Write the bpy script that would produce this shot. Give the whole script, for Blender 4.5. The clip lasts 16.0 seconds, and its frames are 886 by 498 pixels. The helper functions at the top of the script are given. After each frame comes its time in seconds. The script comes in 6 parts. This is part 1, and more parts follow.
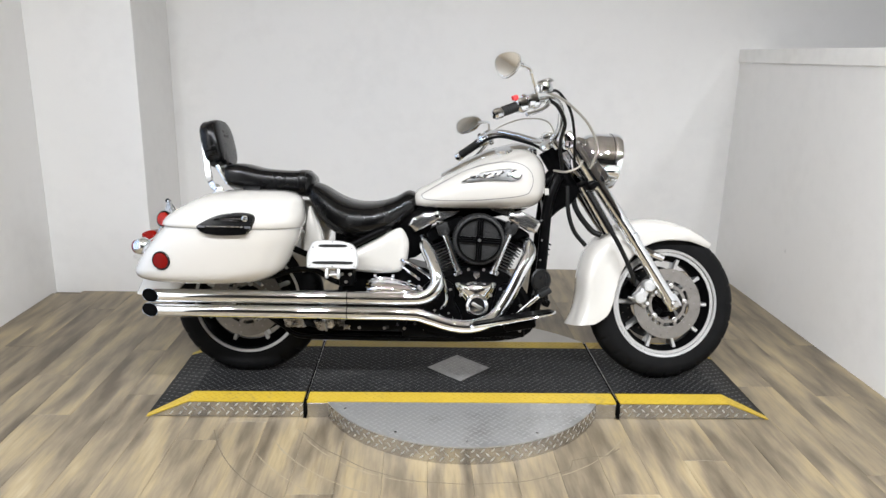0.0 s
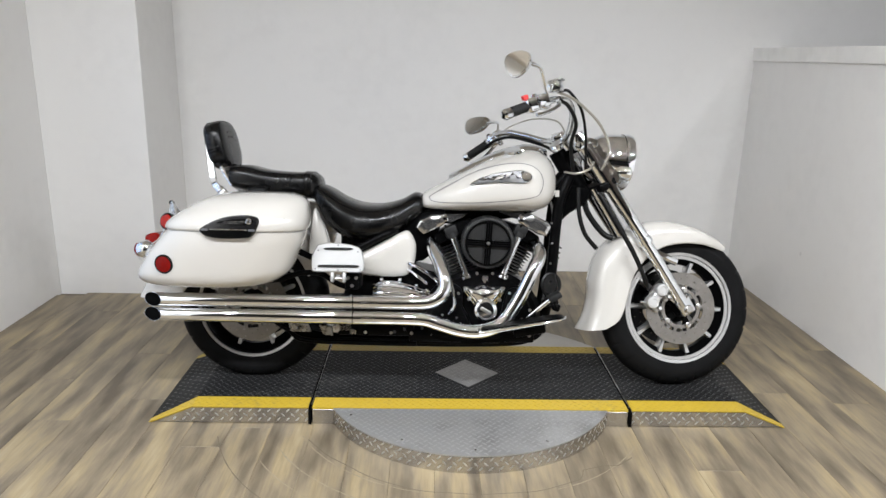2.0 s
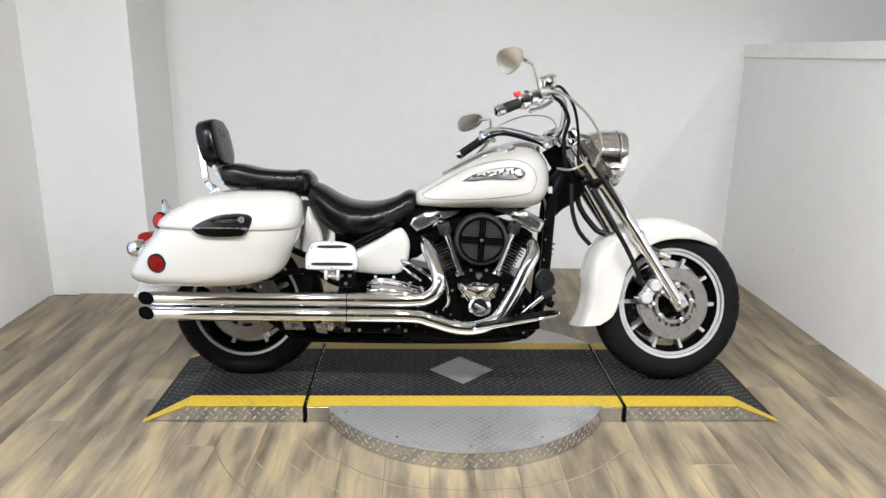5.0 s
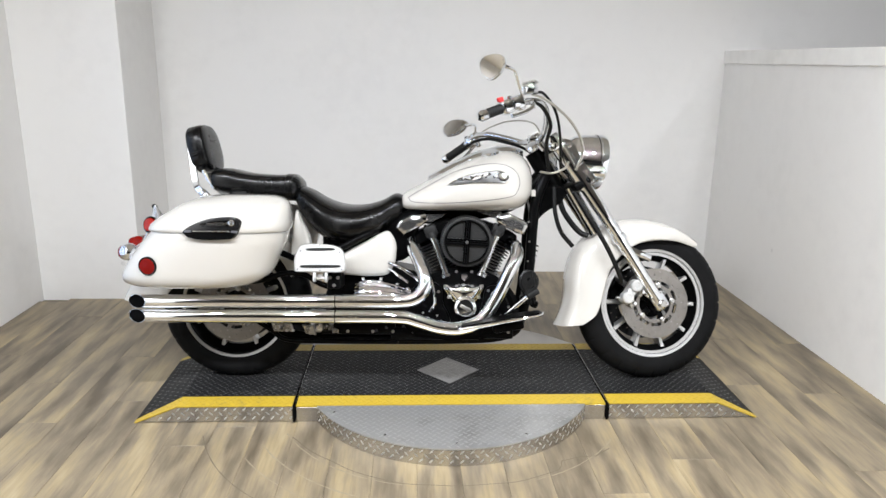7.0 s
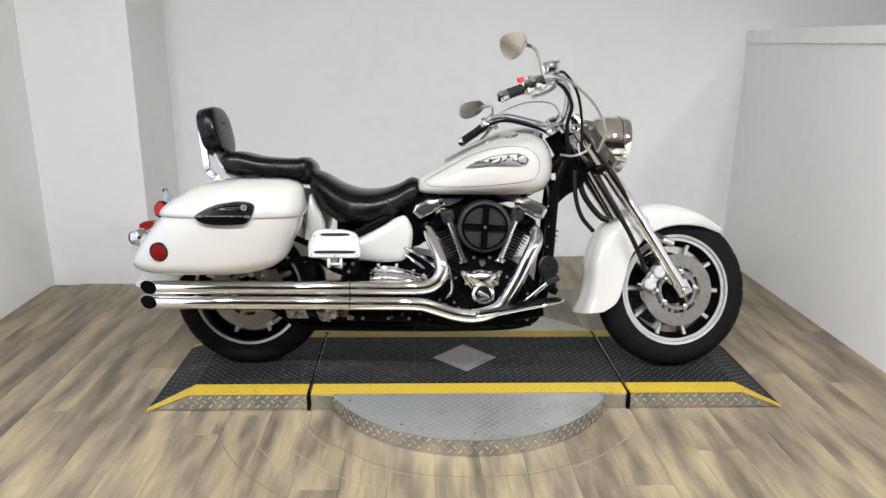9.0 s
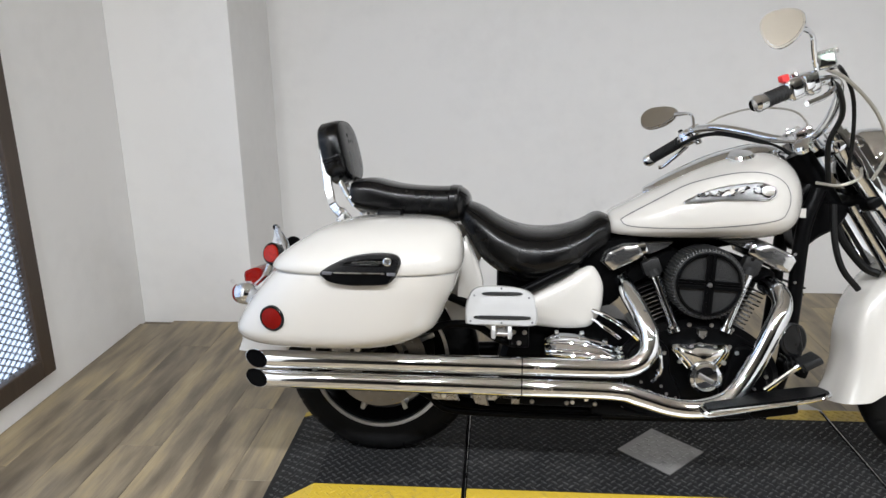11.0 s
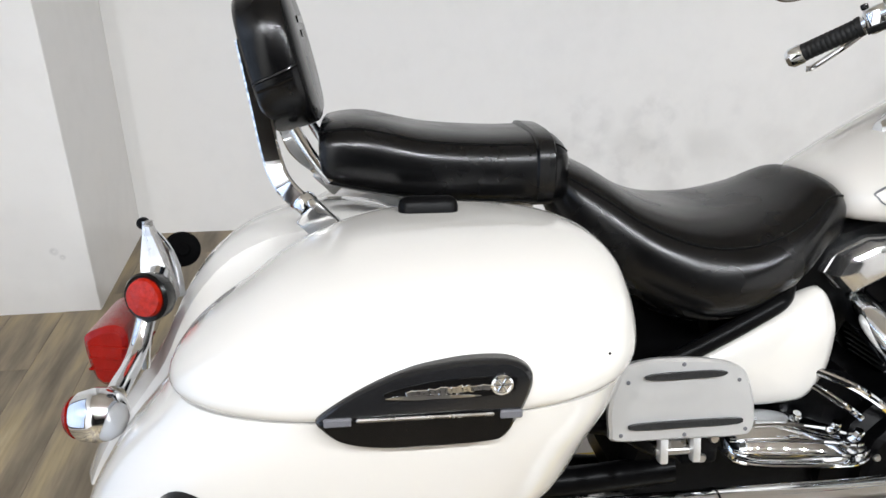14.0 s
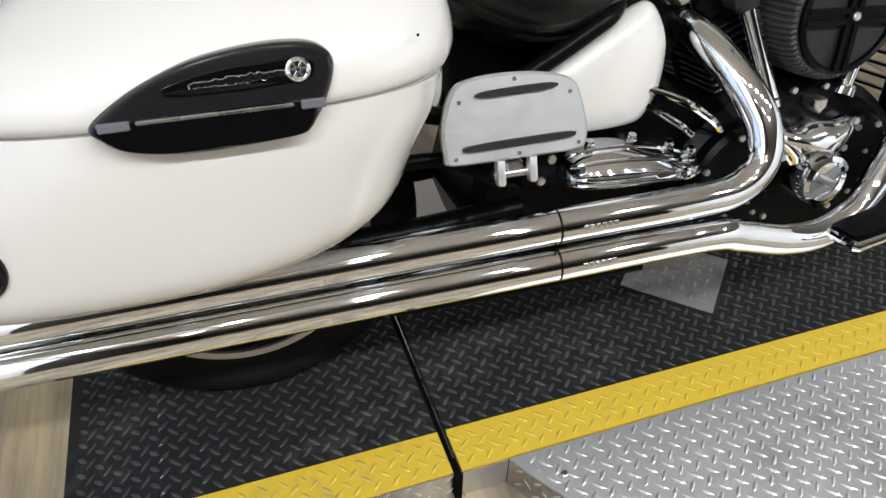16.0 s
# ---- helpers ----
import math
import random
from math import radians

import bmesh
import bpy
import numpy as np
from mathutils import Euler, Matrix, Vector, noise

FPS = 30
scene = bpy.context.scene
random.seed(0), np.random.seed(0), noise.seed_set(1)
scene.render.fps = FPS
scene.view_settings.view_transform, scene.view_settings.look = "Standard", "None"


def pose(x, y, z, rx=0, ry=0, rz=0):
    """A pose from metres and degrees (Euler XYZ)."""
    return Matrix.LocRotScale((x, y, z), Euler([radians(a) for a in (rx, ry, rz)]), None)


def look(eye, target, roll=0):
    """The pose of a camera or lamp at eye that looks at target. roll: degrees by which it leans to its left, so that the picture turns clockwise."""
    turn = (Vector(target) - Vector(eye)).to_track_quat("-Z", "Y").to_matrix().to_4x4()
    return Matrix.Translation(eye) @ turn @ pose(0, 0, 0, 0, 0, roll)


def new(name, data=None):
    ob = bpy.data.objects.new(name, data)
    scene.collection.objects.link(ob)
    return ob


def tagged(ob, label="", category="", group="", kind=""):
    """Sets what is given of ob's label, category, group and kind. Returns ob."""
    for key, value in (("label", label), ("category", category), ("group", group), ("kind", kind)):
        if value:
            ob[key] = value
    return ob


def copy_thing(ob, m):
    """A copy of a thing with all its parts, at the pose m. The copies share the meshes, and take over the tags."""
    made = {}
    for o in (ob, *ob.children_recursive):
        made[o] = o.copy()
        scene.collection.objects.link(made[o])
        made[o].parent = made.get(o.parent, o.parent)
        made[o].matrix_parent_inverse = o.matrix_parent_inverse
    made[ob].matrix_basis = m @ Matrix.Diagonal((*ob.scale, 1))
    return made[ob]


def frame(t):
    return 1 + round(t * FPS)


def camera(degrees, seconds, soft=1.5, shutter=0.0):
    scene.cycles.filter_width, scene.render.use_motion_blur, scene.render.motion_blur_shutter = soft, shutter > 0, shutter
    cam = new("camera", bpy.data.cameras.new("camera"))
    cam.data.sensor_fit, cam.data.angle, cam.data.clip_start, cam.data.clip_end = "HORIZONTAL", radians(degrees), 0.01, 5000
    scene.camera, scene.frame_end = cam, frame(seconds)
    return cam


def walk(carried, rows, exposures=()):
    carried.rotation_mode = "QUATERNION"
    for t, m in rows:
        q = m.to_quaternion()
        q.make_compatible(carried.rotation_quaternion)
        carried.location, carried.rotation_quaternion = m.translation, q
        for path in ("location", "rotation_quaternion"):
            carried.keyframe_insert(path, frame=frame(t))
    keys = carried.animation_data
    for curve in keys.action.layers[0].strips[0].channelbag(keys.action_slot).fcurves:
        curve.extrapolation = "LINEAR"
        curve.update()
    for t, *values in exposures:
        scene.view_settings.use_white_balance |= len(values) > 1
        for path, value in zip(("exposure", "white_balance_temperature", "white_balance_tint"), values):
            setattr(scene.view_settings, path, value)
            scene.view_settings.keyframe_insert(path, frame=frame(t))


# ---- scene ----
cam = camera(63.7, 16.0)
PATH = [
    (0, (-0.19, -2.515, 1.371), (-0.115, -0.587, 0.845), 1.4),
    (0.5, (-0.187, -2.513, 1.373), (-0.118, -0.58, 0.864), 1.4),
    (1, (-0.194, -2.497, 1.374), (-0.132, -0.562, 0.872), 1.3),
    (1.5, (-0.191, -2.474, 1.369), (-0.142, -0.542, 0.855), 1.4),
    (2, (-0.187, -2.454, 1.371), (-0.135, -0.526, 0.842), 1.3),
    (2.5, (-0.189, -2.441, 1.363), (-0.138, -0.513, 0.831), 1.4),
    (3, (-0.189, -2.433, 1.373), (-0.138, -0.508, 0.834), 1.4),
    (3.5, (-0.19, -2.435, 1.363), (-0.139, -0.51, 0.822), 0.7),
    (4, (-0.185, -2.436, 1.366), (-0.124, -0.51, 0.83), 0.8),
    (6.5, (-0.184, -2.512, 1.357), (-0.104, -0.583, 0.834), 1.0),
    (7, (-0.174, -2.522, 1.362), (-0.076, -0.591, 0.85), 0.9),
    (7.5, (-0.178, -2.521, 1.364), (-0.086, -0.587, 0.863), 1.2),
    (8, (-0.178, -2.497, 1.367), (-0.094, -0.565, 0.857), 1.0),
    (10.5, (-0.399, -2.074, 1.318), (-0.379, -0.17, 0.707), -0.7),
    (11, (-0.525, -1.718, 1.323), (-0.674, 0.196, 0.762), -0.6),
    (11.5, (-0.658, -1.394, 1.314), (-0.56, 0.497, 0.667), -2.9),
    (12, (-0.737, -1.02, 1.282), (-0.803, 0.872, 0.637), -1.8),
    (12.5, (-0.831, -0.75, 1.264), (-0.702, 1.103, 0.521), -0.3),
    (13, (-0.916, -0.589, 1.309), (-0.638, 1.286, 0.673), -1.7),
    (13.5, (-0.931, -0.559, 1.284), (-0.707, 1.3, 0.582), -0.2),
    (14, (-0.933, -0.569, 1.21), (-0.663, 1.195, 0.306), 1.4),
    (14.5, (-0.928, -0.569, 1.122), (-0.666, 1.049, -0.023), 1.8),
    (15, (-0.934, -0.586, 1.067), (-0.656, 0.927, -0.211), 3.7),
    (15.5, (-0.929, -0.597, 1.055), (-0.606, 0.88, -0.254), 3.2),
    (16, (-0.865, -0.618, 1.057), (-0.339, 0.852, -0.194), 1.3),
]
EXPOSURES = [(0.0, -0.34), (0.7, -0.36), (1.5, -0.5), (2.0, -0.57), (2.6, -0.52), (3.2, -0.28), (4.0, -0.38), (6.5, -0.3), (8.2, -0.35), (10.5, -0.65), (11.0, -0.6), (11.5, -0.53), (12.5, -0.42), (13.0, -0.33), (13.5, -0.18), (14.0, -0.3), (14.5, -0.5), (15.0, -0.57), (16.0, -0.6)]
walk(cam, [(t, look(eye, target, roll)) for t, eye, target, roll in PATH], EXPOSURES)

# ---- light ----
world = bpy.data.worlds.new("world")
world.use_nodes = True
scene.world = world
world.node_tree.nodes["Background"].inputs[0].default_value = (0.9, 0.95, 1.0, 1)
world.node_tree.nodes["Background"].inputs[1].default_value = 0.005
CEIL = 3.0
LAMPS = [(x, -1.9, 60) for x in (-2.0, -1.2, -0.4, 0.4, 1.2, 2.0, 2.8)] + [(x, -3.3, 12) for x in (-1.6, -0.4, 0.8)]
for lx, ly, power in LAMPS:
    ld = bpy.data.lights.new("ceiling_lamp", "AREA")
    ld.shape, ld.size, ld.energy, ld.color = "DISK", 0.13, power, (0.922, 0.957, 1.005)
    new("ceiling_lamp", ld).matrix_world = pose(lx, ly, CEIL - 0.055)

# ---- materials ----
def mat(name, base, rough=0.5, metal=0.0, coat=0.0, bump=0.0, scale=40.0, vary=0.0, vary_scale=6.0, rough_vary=0.0, spec=0.5, stretch=None):
    """A surface with two scales of variation in colour, gloss and relief."""
    m = bpy.data.materials.new(name)
    m.use_nodes = True
    nt = m.node_tree
    b = nt.nodes["Principled BSDF"]
    b.inputs["Base Color"].default_value = (*base, 1)
    b.inputs["Roughness"].default_value = rough
    b.inputs["Metallic"].default_value = metal
    b.inputs["Specular IOR Level"].default_value = spec
    b.inputs["Coat Weight"].default_value = coat
    b.inputs["Coat Roughness"].default_value = 0.04
    tc = nt.nodes.new("ShaderNodeTexCoord")
    src = tc.outputs["Object"]
    if stretch:
        mp = nt.nodes.new("ShaderNodeMapping")
        mp.inputs["Scale"].default_value = stretch
        nt.links.new(src, mp.inputs[0])
        src = mp.outputs[0]
    if vary or rough_vary:
        n = nt.nodes.new("ShaderNodeTexNoise")
        n.inputs["Scale"].default_value, n.inputs["Detail"].default_value = vary_scale, 8
        nt.links.new(src, n.inputs["Vector"])
        if vary:
            mx = nt.nodes.new("ShaderNodeMix")
            mx.data_type = "RGBA"
            mx.inputs[6].default_value = (*[c * (1 - vary) for c in base], 1)
            mx.inputs[7].default_value = (*[min(1, c * (1 + vary)) for c in base], 1)
            nt.links.new(n.outputs[0], mx.inputs[0])
            nt.links.new(mx.outputs[2], b.inputs["Base Color"])
        if rough_vary:
            mr = nt.nodes.new("ShaderNodeMapRange")
            mr.inputs["From Min"].default_value, mr.inputs["From Max"].default_value = 0.3, 0.7
            mr.inputs["To Min"].default_value, mr.inputs["To Max"].default_value = max(0, rough - rough_vary), rough + rough_vary
            nt.links.new(n.outputs[0], mr.inputs[0])
            nt.links.new(mr.outputs[0], b.inputs["Roughness"])
    if bump:
        n2 = nt.nodes.new("ShaderNodeTexNoise")
        n2.inputs["Scale"].default_value, n2.inputs["Detail"].default_value = scale, 5
        nt.links.new(src, n2.inputs["Vector"])
        bp = nt.nodes.new("ShaderNodeBump")
        bp.inputs["Strength"].default_value, bp.inputs["Distance"].default_value = bump, 0.003
        nt.links.new(n2.outputs[0], bp.inputs["Height"])
        nt.links.new(bp.outputs[0], b.inputs["Normal"])
    return m


M_WHITE = mat("pearl_white_paint", (0.555, 0.535, 0.50), 0.22, coat=1.0, vary=0.03, vary_scale=3)
M_CHROME = mat("chrome", (0.83, 0.855, 0.89), 0.035, 1.0, rough_vary=0.02, vary_scale=9)
M_STEEL = mat("machined_steel", (0.55, 0.54, 0.53), 0.28, 1.0, vary=0.15, vary_scale=30, rough_vary=0.08)
M_ALU = mat("brushed_aluminium", (0.64, 0.64, 0.635), 0.38, 0.75, vary=0.03, vary_scale=60, rough_vary=0.03)
M_BLACK = mat("black_engine_paint", (0.0022, 0.0022, 0.0024), 0.30, spec=0.06, vary=0.4, vary_scale=25, bump=0.15, scale=120)
M_GLOSSBLACK = mat("gloss_black_plastic", (0.0025, 0.0025, 0.0027), 0.14, spec=0.25, coat=0.0, vary=0.3, vary_scale=15)
M_MATTEBLACK = mat("matt_black_cavity", (0.0015, 0.0015, 0.0015), 0.8, spec=0.05)
M_RUBBER = mat("tyre_rubber", (0.0075, 0.0075, 0.0078), 0.5, spec=0.06, vary=0.35, vary_scale=18, bump=0.25, scale=160)
M_PLEAT = mat("grey_black_filter", (0.032, 0.032, 0.032), 0.4, spec=0.5, vary=0.3, vary_scale=60)
M_GRIP = mat("black_rubber", (0.014, 0.014, 0.014), 0.5, spec=0.2, bump=0.3, scale=220)
M_LEATHER = mat("black_leather", (0.0020, 0.0020, 0.0022), 0.24, spec=0.31, vary=0.3, vary_scale=12, bump=0.05, scale=420, rough_vary=0.08)
M_STITCH = mat("dark_seam", (0.0015, 0.0015, 0.0015), 0.7, spec=0.1)
M_MARKER = mat("faceted_red_lens", (0.30, 0.009, 0.002), 0.12, spec=0.4, bump=1.0, scale=150, vary=0.6, vary_scale=130)
M_RED = mat("red_lens", (0.19, 0.0035, 0.0015), 0.10, spec=0.3, bump=0.3, scale=300, vary=0.35, vary_scale=45)
M_REFLECTOR = mat("dark_red_reflector", (0.165, 0.004, 0.0025), 0.2, spec=0.15, vary=0.3, vary_scale=70, bump=0.4, scale=500)
M_AMBER = mat("red_switch", (0.6, 0.03, 0.03), 0.35)
M_LENS = mat("clear_lens", (0.75, 0.77, 0.78), 0.05, 0.6, coat=1.0)
M_MIRROR = mat("mirror_glass", (0.86, 0.86, 0.85), 0.02, 1.0)
M_SEAL = mat("grey_rubber_seal", (0.42, 0.42, 0.42), 0.5, vary=0.1)
M_DISC = mat("brake_disc_steel", (0.27, 0.255, 0.24), 0.33, 0.95, vary=0.2, vary_scale=40)
M_LATCH = mat("dark_grey_plastic", (0.009, 0.009, 0.0095), 0.17, spec=0.6, vary=0.2)
M_POLISHED = mat("polished_aluminium", (0.62, 0.62, 0.62), 0.15, 0.95, rough_vary=0.05, vary_scale=14)
M_RIM = mat("polished_rim", (0.56, 0.56, 0.56), 0.32, 0.9, vary=0.06, vary_scale=20)
M_BADGE = mat("dark_badge_ground", (0.13, 0.13, 0.13), 0.35, 0.9, vary=0.4, vary_scale=60)
M_PIN = mat("grey_pinstripe", (0.10, 0.10, 0.11), 0.35)
# cast fins; also paints the shade on the far-side brake discs
M_FIN_SHADED_DISC = mat("dark_fin_and_shaded_disc", (0.022, 0.022, 0.023), 0.34, 0.7, vary=0.4, vary_scale=40, bump=0.2, scale=150)
M_CABLE = mat("cable_sheath", (0.004, 0.004, 0.004), 0.4, spec=0.2)
M_STEELHOSE = mat("braided_hose", (0.45, 0.43, 0.38), 0.35, 0.8, bump=0.4, scale=500)


def wall_paint(name, base, scuff):
    """White painted board with faint roller marks and grey scuffs."""
    m = mat(name, base, 0.55, bump=0.08, scale=180, spec=0.3)
    nt = m.node_tree
    b = nt.nodes["Principled BSDF"]
    tc = nt.nodes.new("ShaderNodeTexCoord")
    a = nt.nodes.new("ShaderNodeTexNoise")
    a.inputs["Scale"].default_value, a.inputs["Detail"].default_value = 1.7, 9
    c = nt.nodes.new("ShaderNodeTexNoise")
    c.inputs["Scale"].default_value, c.inputs["Detail"].default_value = 14, 6
    nt.links.new(tc.outputs["Object"], a.inputs["Vector"])
    nt.links.new(tc.outputs["Object"], c.inputs["Vector"])
    mu = nt.nodes.new("ShaderNodeMath")
    mu.operation = "MULTIPLY"
    nt.links.new(a.outputs[0], mu.inputs[0])
    nt.links.new(c.outputs[0], mu.inputs[1])
    r = nt.nodes.new("ShaderNodeValToRGB")
    r.color_ramp.elements[0].position, r.color_ramp.elements[0].color = 0.22, (*base, 1)
    r.color_ramp.elements[1].position, r.color_ramp.elements[1].color = 0.50, (*[v * scuff for v in base], 1)
    nt.links.new(mu.outputs[0], r.inputs[0])
    nt.links.new(r.outputs[0], b.inputs["Base Color"])
    return m


M_WALL = wall_paint("white_wall_paint", (0.80, 0.79, 0.775), 0.95)


def scuffed_wall(name, marks):
    """The white wall with faint round tyre scuffs at given places."""
    m = wall_paint(name, (0.80, 0.79, 0.775), 0.95)
    nt = m.node_tree
    b = nt.nodes["Principled BSDF"]
    src = b.inputs["Base Color"].links[0].from_socket
    tc = nt.nodes.new("ShaderNodeTexCoord")
    nz = nt.nodes.new("ShaderNodeTexNoise")
    nz.inputs["Scale"].default_value, nz.inputs["Detail"].default_value = 14, 8
    nt.links.new(tc.outputs["Object"], nz.inputs["Vector"])
    for x, y, z, r, w, k in marks:
        d = nt.nodes.new("ShaderNodeVectorMath")
        d.operation = "DISTANCE"
        d.inputs[1].default_value = (x, y, z)
        nt.links.new(tc.outputs["Object"], d.inputs[0])
        ramp = nt.nodes.new("ShaderNodeValToRGB")
        e = ramp.color_ramp.elements
        e[0].position, e[0].color = max(0.0, r - w), (0, 0, 0, 1)
        e[1].position, e[1].color = r + w * 0.6, (0, 0, 0, 1)
        mid_ = e.new(r)
        mid_.color = (1, 1, 1, 1)
        nt.links.new(d.outputs["Value"], ramp.inputs[0])
        f = nt.nodes.new("ShaderNodeMath")
        f.operation = "MULTIPLY"
        nt.links.new(ramp.outputs[0], f.inputs[0])
        sh = nt.nodes.new("ShaderNodeMapRange")
        sh.inputs["From Min"].default_value, sh.inputs["From Max"].default_value = 0.38, 0.62
        sh.inputs["To Min"].default_value, sh.inputs["To Max"].default_value = 0.1 * k, k
        nt.links.new(nz.outputs[0], sh.inputs[0])
        nt.links.new(sh.outputs[0], f.inputs[1])
        mx = nt.nodes.new("ShaderNodeMix")
        mx.data_type = "RGBA"
        mx.inputs[7].default_value = (0.40, 0.39, 0.39, 1)
        nt.links.new(f.outputs[0], mx.inputs[0])
        nt.links.new(src, mx.inputs[6])
        src = mx.outputs[2]
    nt.links.new(src, b.inputs["Base Color"])
    return m


M_BACKWALL = scuffed_wall("scuffed_white_wall", [(0.02, 2.035, 0.40, 0.07, 0.09, 0.22), (0.30, 2.035, 0.40, 0.08, 0.10, 0.22), (0.57, 2.035, 0.46, 0.07, 0.08, 0.10), (0.10, 2.035, 0.18, 0.10, 0.11, 0.20), (0.32, 2.035, 0.16, 0.11, 0.11, 0.20), (-0.18, 2.035, 0.34, 0.08, 0.08, 0.08)])
M_HALFWALL = scuffed_wall("scuffed_half_wall", [(1.82, 1.17, 0.38, 0.004, 0.016, 0.5)])
M_PILASTER = scuffed_wall("scuffed_column_paint", [(-1.80, 1.478, 0.21, 0.006, 0.016, 0.7), (-1.78, 1.478, 0.19, 0.004, 0.012, 0.8)])
M_CAP = wall_paint("white_trim_paint", (0.84, 0.83, 0.81), 0.9)
# near-black so that chrome mirrors a dark room; these walls are never in view
M_UNLIT_WALL = wall_paint("unlit_far_wall_paint", (0.04, 0.037, 0.034), 0.7)
M_CEIL = mat("ceiling_paint", (0.70, 0.64, 0.56), 0.8, vary=0.1, vary_scale=2)
M_FENCEWOOD = mat("dark_stained_wood", (0.045, 0.030, 0.020), 0.5, vary=0.5, vary_scale=10, stretch=(1, 1, 0.08), bump=0.3, scale=60)
M_MESH = mat("galvanised_mesh", (0.40, 0.43, 0.48), 0.4, 0.7, vary=0.2)
M_BLUEBACK = mat("daylit_glazing", (0.55, 0.62, 0.72), 0.3, vary=0.1)
M_BLUEBACK.node_tree.nodes["Principled BSDF"].inputs["Emission Color"].default_value = (0.62, 0.76, 1.0, 1)
M_BLUEBACK.node_tree.nodes["Principled BSDF"].inputs["Emission Strength"].default_value = 2.2


def plank_material():
    """Weathered vinyl plank: each board has its own tone between grey, tan and brown, with long grain."""
    m = bpy.data.materials.new("weathered_plank")
    m.use_nodes = True
    nt = m.node_tree
    b = nt.nodes["Principled BSDF"]
    b.inputs["Specular IOR Level"].default_value = 0.45
    tc, oi = nt.nodes.new("ShaderNodeTexCoord"), nt.nodes.new("ShaderNodeObjectInfo")
    mul = nt.nodes.new("ShaderNodeVectorMath")
    mul.operation = "MULTIPLY_ADD"
    cx = nt.nodes.new("ShaderNodeCombineXYZ")
    for k in range(3):
        nt.links.new(oi.outputs["Random"], cx.inputs[k])
    mul.inputs[1].default_value = (37, 53, 11)
    nt.links.new(cx.outputs[0], mul.inputs[0])
    nt.links.new(tc.outputs["Object"], mul.inputs[2])

    def noise(scale, stretch, detail=8):
        mp = nt.nodes.new("ShaderNodeMapping")
        mp.inputs["Scale"].default_value = stretch
        n = nt.nodes.new("ShaderNodeTexNoise")
        n.inputs["Scale"].default_value, n.inputs["Detail"].default_value = scale, detail
        nt.links.new(mul.outputs[0], mp.inputs[0])
        nt.links.new(mp.outputs[0], n.inputs["Vector"])
        return n.outputs[0]

    blot, grain = noise(3.4, (3.9, 0.72, 1.0), 7), noise(9, (12, 0.8, 1))
    tone = nt.nodes.new("ShaderNodeValToRGB")
    els = tone.color_ramp.elements
    els[0].position, els[0].color = 0.0, (0.10, 0.078, 0.052, 1)
    els[1].position, els[1].color = 1.0, (0.395, 0.322, 0.205, 1)
    for p, c in ((0.3, (0.185, 0.150, 0.103, 1)), (0.5, (0.255, 0.206, 0.136, 1)), (0.7, (0.325, 0.256, 0.150, 1))):
        e = els.new(p)
        e.color = c
    add = nt.nodes.new("ShaderNodeMath")
    add.operation = "MULTIPLY_ADD"
    add.inputs[1].default_value, add.inputs[2].default_value = 2.1, -0.68
    nt.links.new(blot, add.inputs[0])
    add2 = nt.nodes.new("ShaderNodeMath")
    add2.operation = "MULTIPLY_ADD"
    add2.inputs[1].default_value = 0.12
    nt.links.new(oi.outputs["Random"], add2.inputs[0])
    nt.links.new(add.outputs[0], add2.inputs[2])
    nt.links.new(add2.outputs[0], tone.inputs[0])
    mx = nt.nodes.new("ShaderNodeMix")
    mx.data_type, mx.blend_type = "RGBA", "MULTIPLY"
    mx.inputs[0].default_value = 0.75
    gr = nt.nodes.new("ShaderNodeValToRGB")
    gr.color_ramp.elements[0].position, gr.color_ramp.elements[0].color = 0.30, (0.74, 0.72, 0.69, 1)
    gr.color_ramp.elements[1].position, gr.color_ramp.elements[1].color = 0.58, (1.0, 1.0, 1.0, 1)
    nt.links.new(grain, gr.inputs[0])
    nt.links.new(tone.outputs[0], mx.inputs[6])
    nt.links.new(gr.outputs[0], mx.inputs[7])
    nt.links.new(mx.outputs[2], b.inputs["Base Color"])
    mr = nt.nodes.new("ShaderNodeMapRange")
    mr.inputs["To Min"].default_value, mr.inputs["To Max"].default_value = 0.30, 0.55
    nt.links.new(grain, mr.inputs[0])
    nt.links.new(mr.outputs[0], b.inputs["Roughness"])
    bp = nt.nodes.new("ShaderNodeBump")
    bp.inputs["Strength"].default_value, bp.inputs["Distance"].default_value = 0.25, 0.001
    nt.links.new(grain, bp.inputs["Height"])
    nt.links.new(bp.outputs[0], b.inputs["Normal"])
    return m


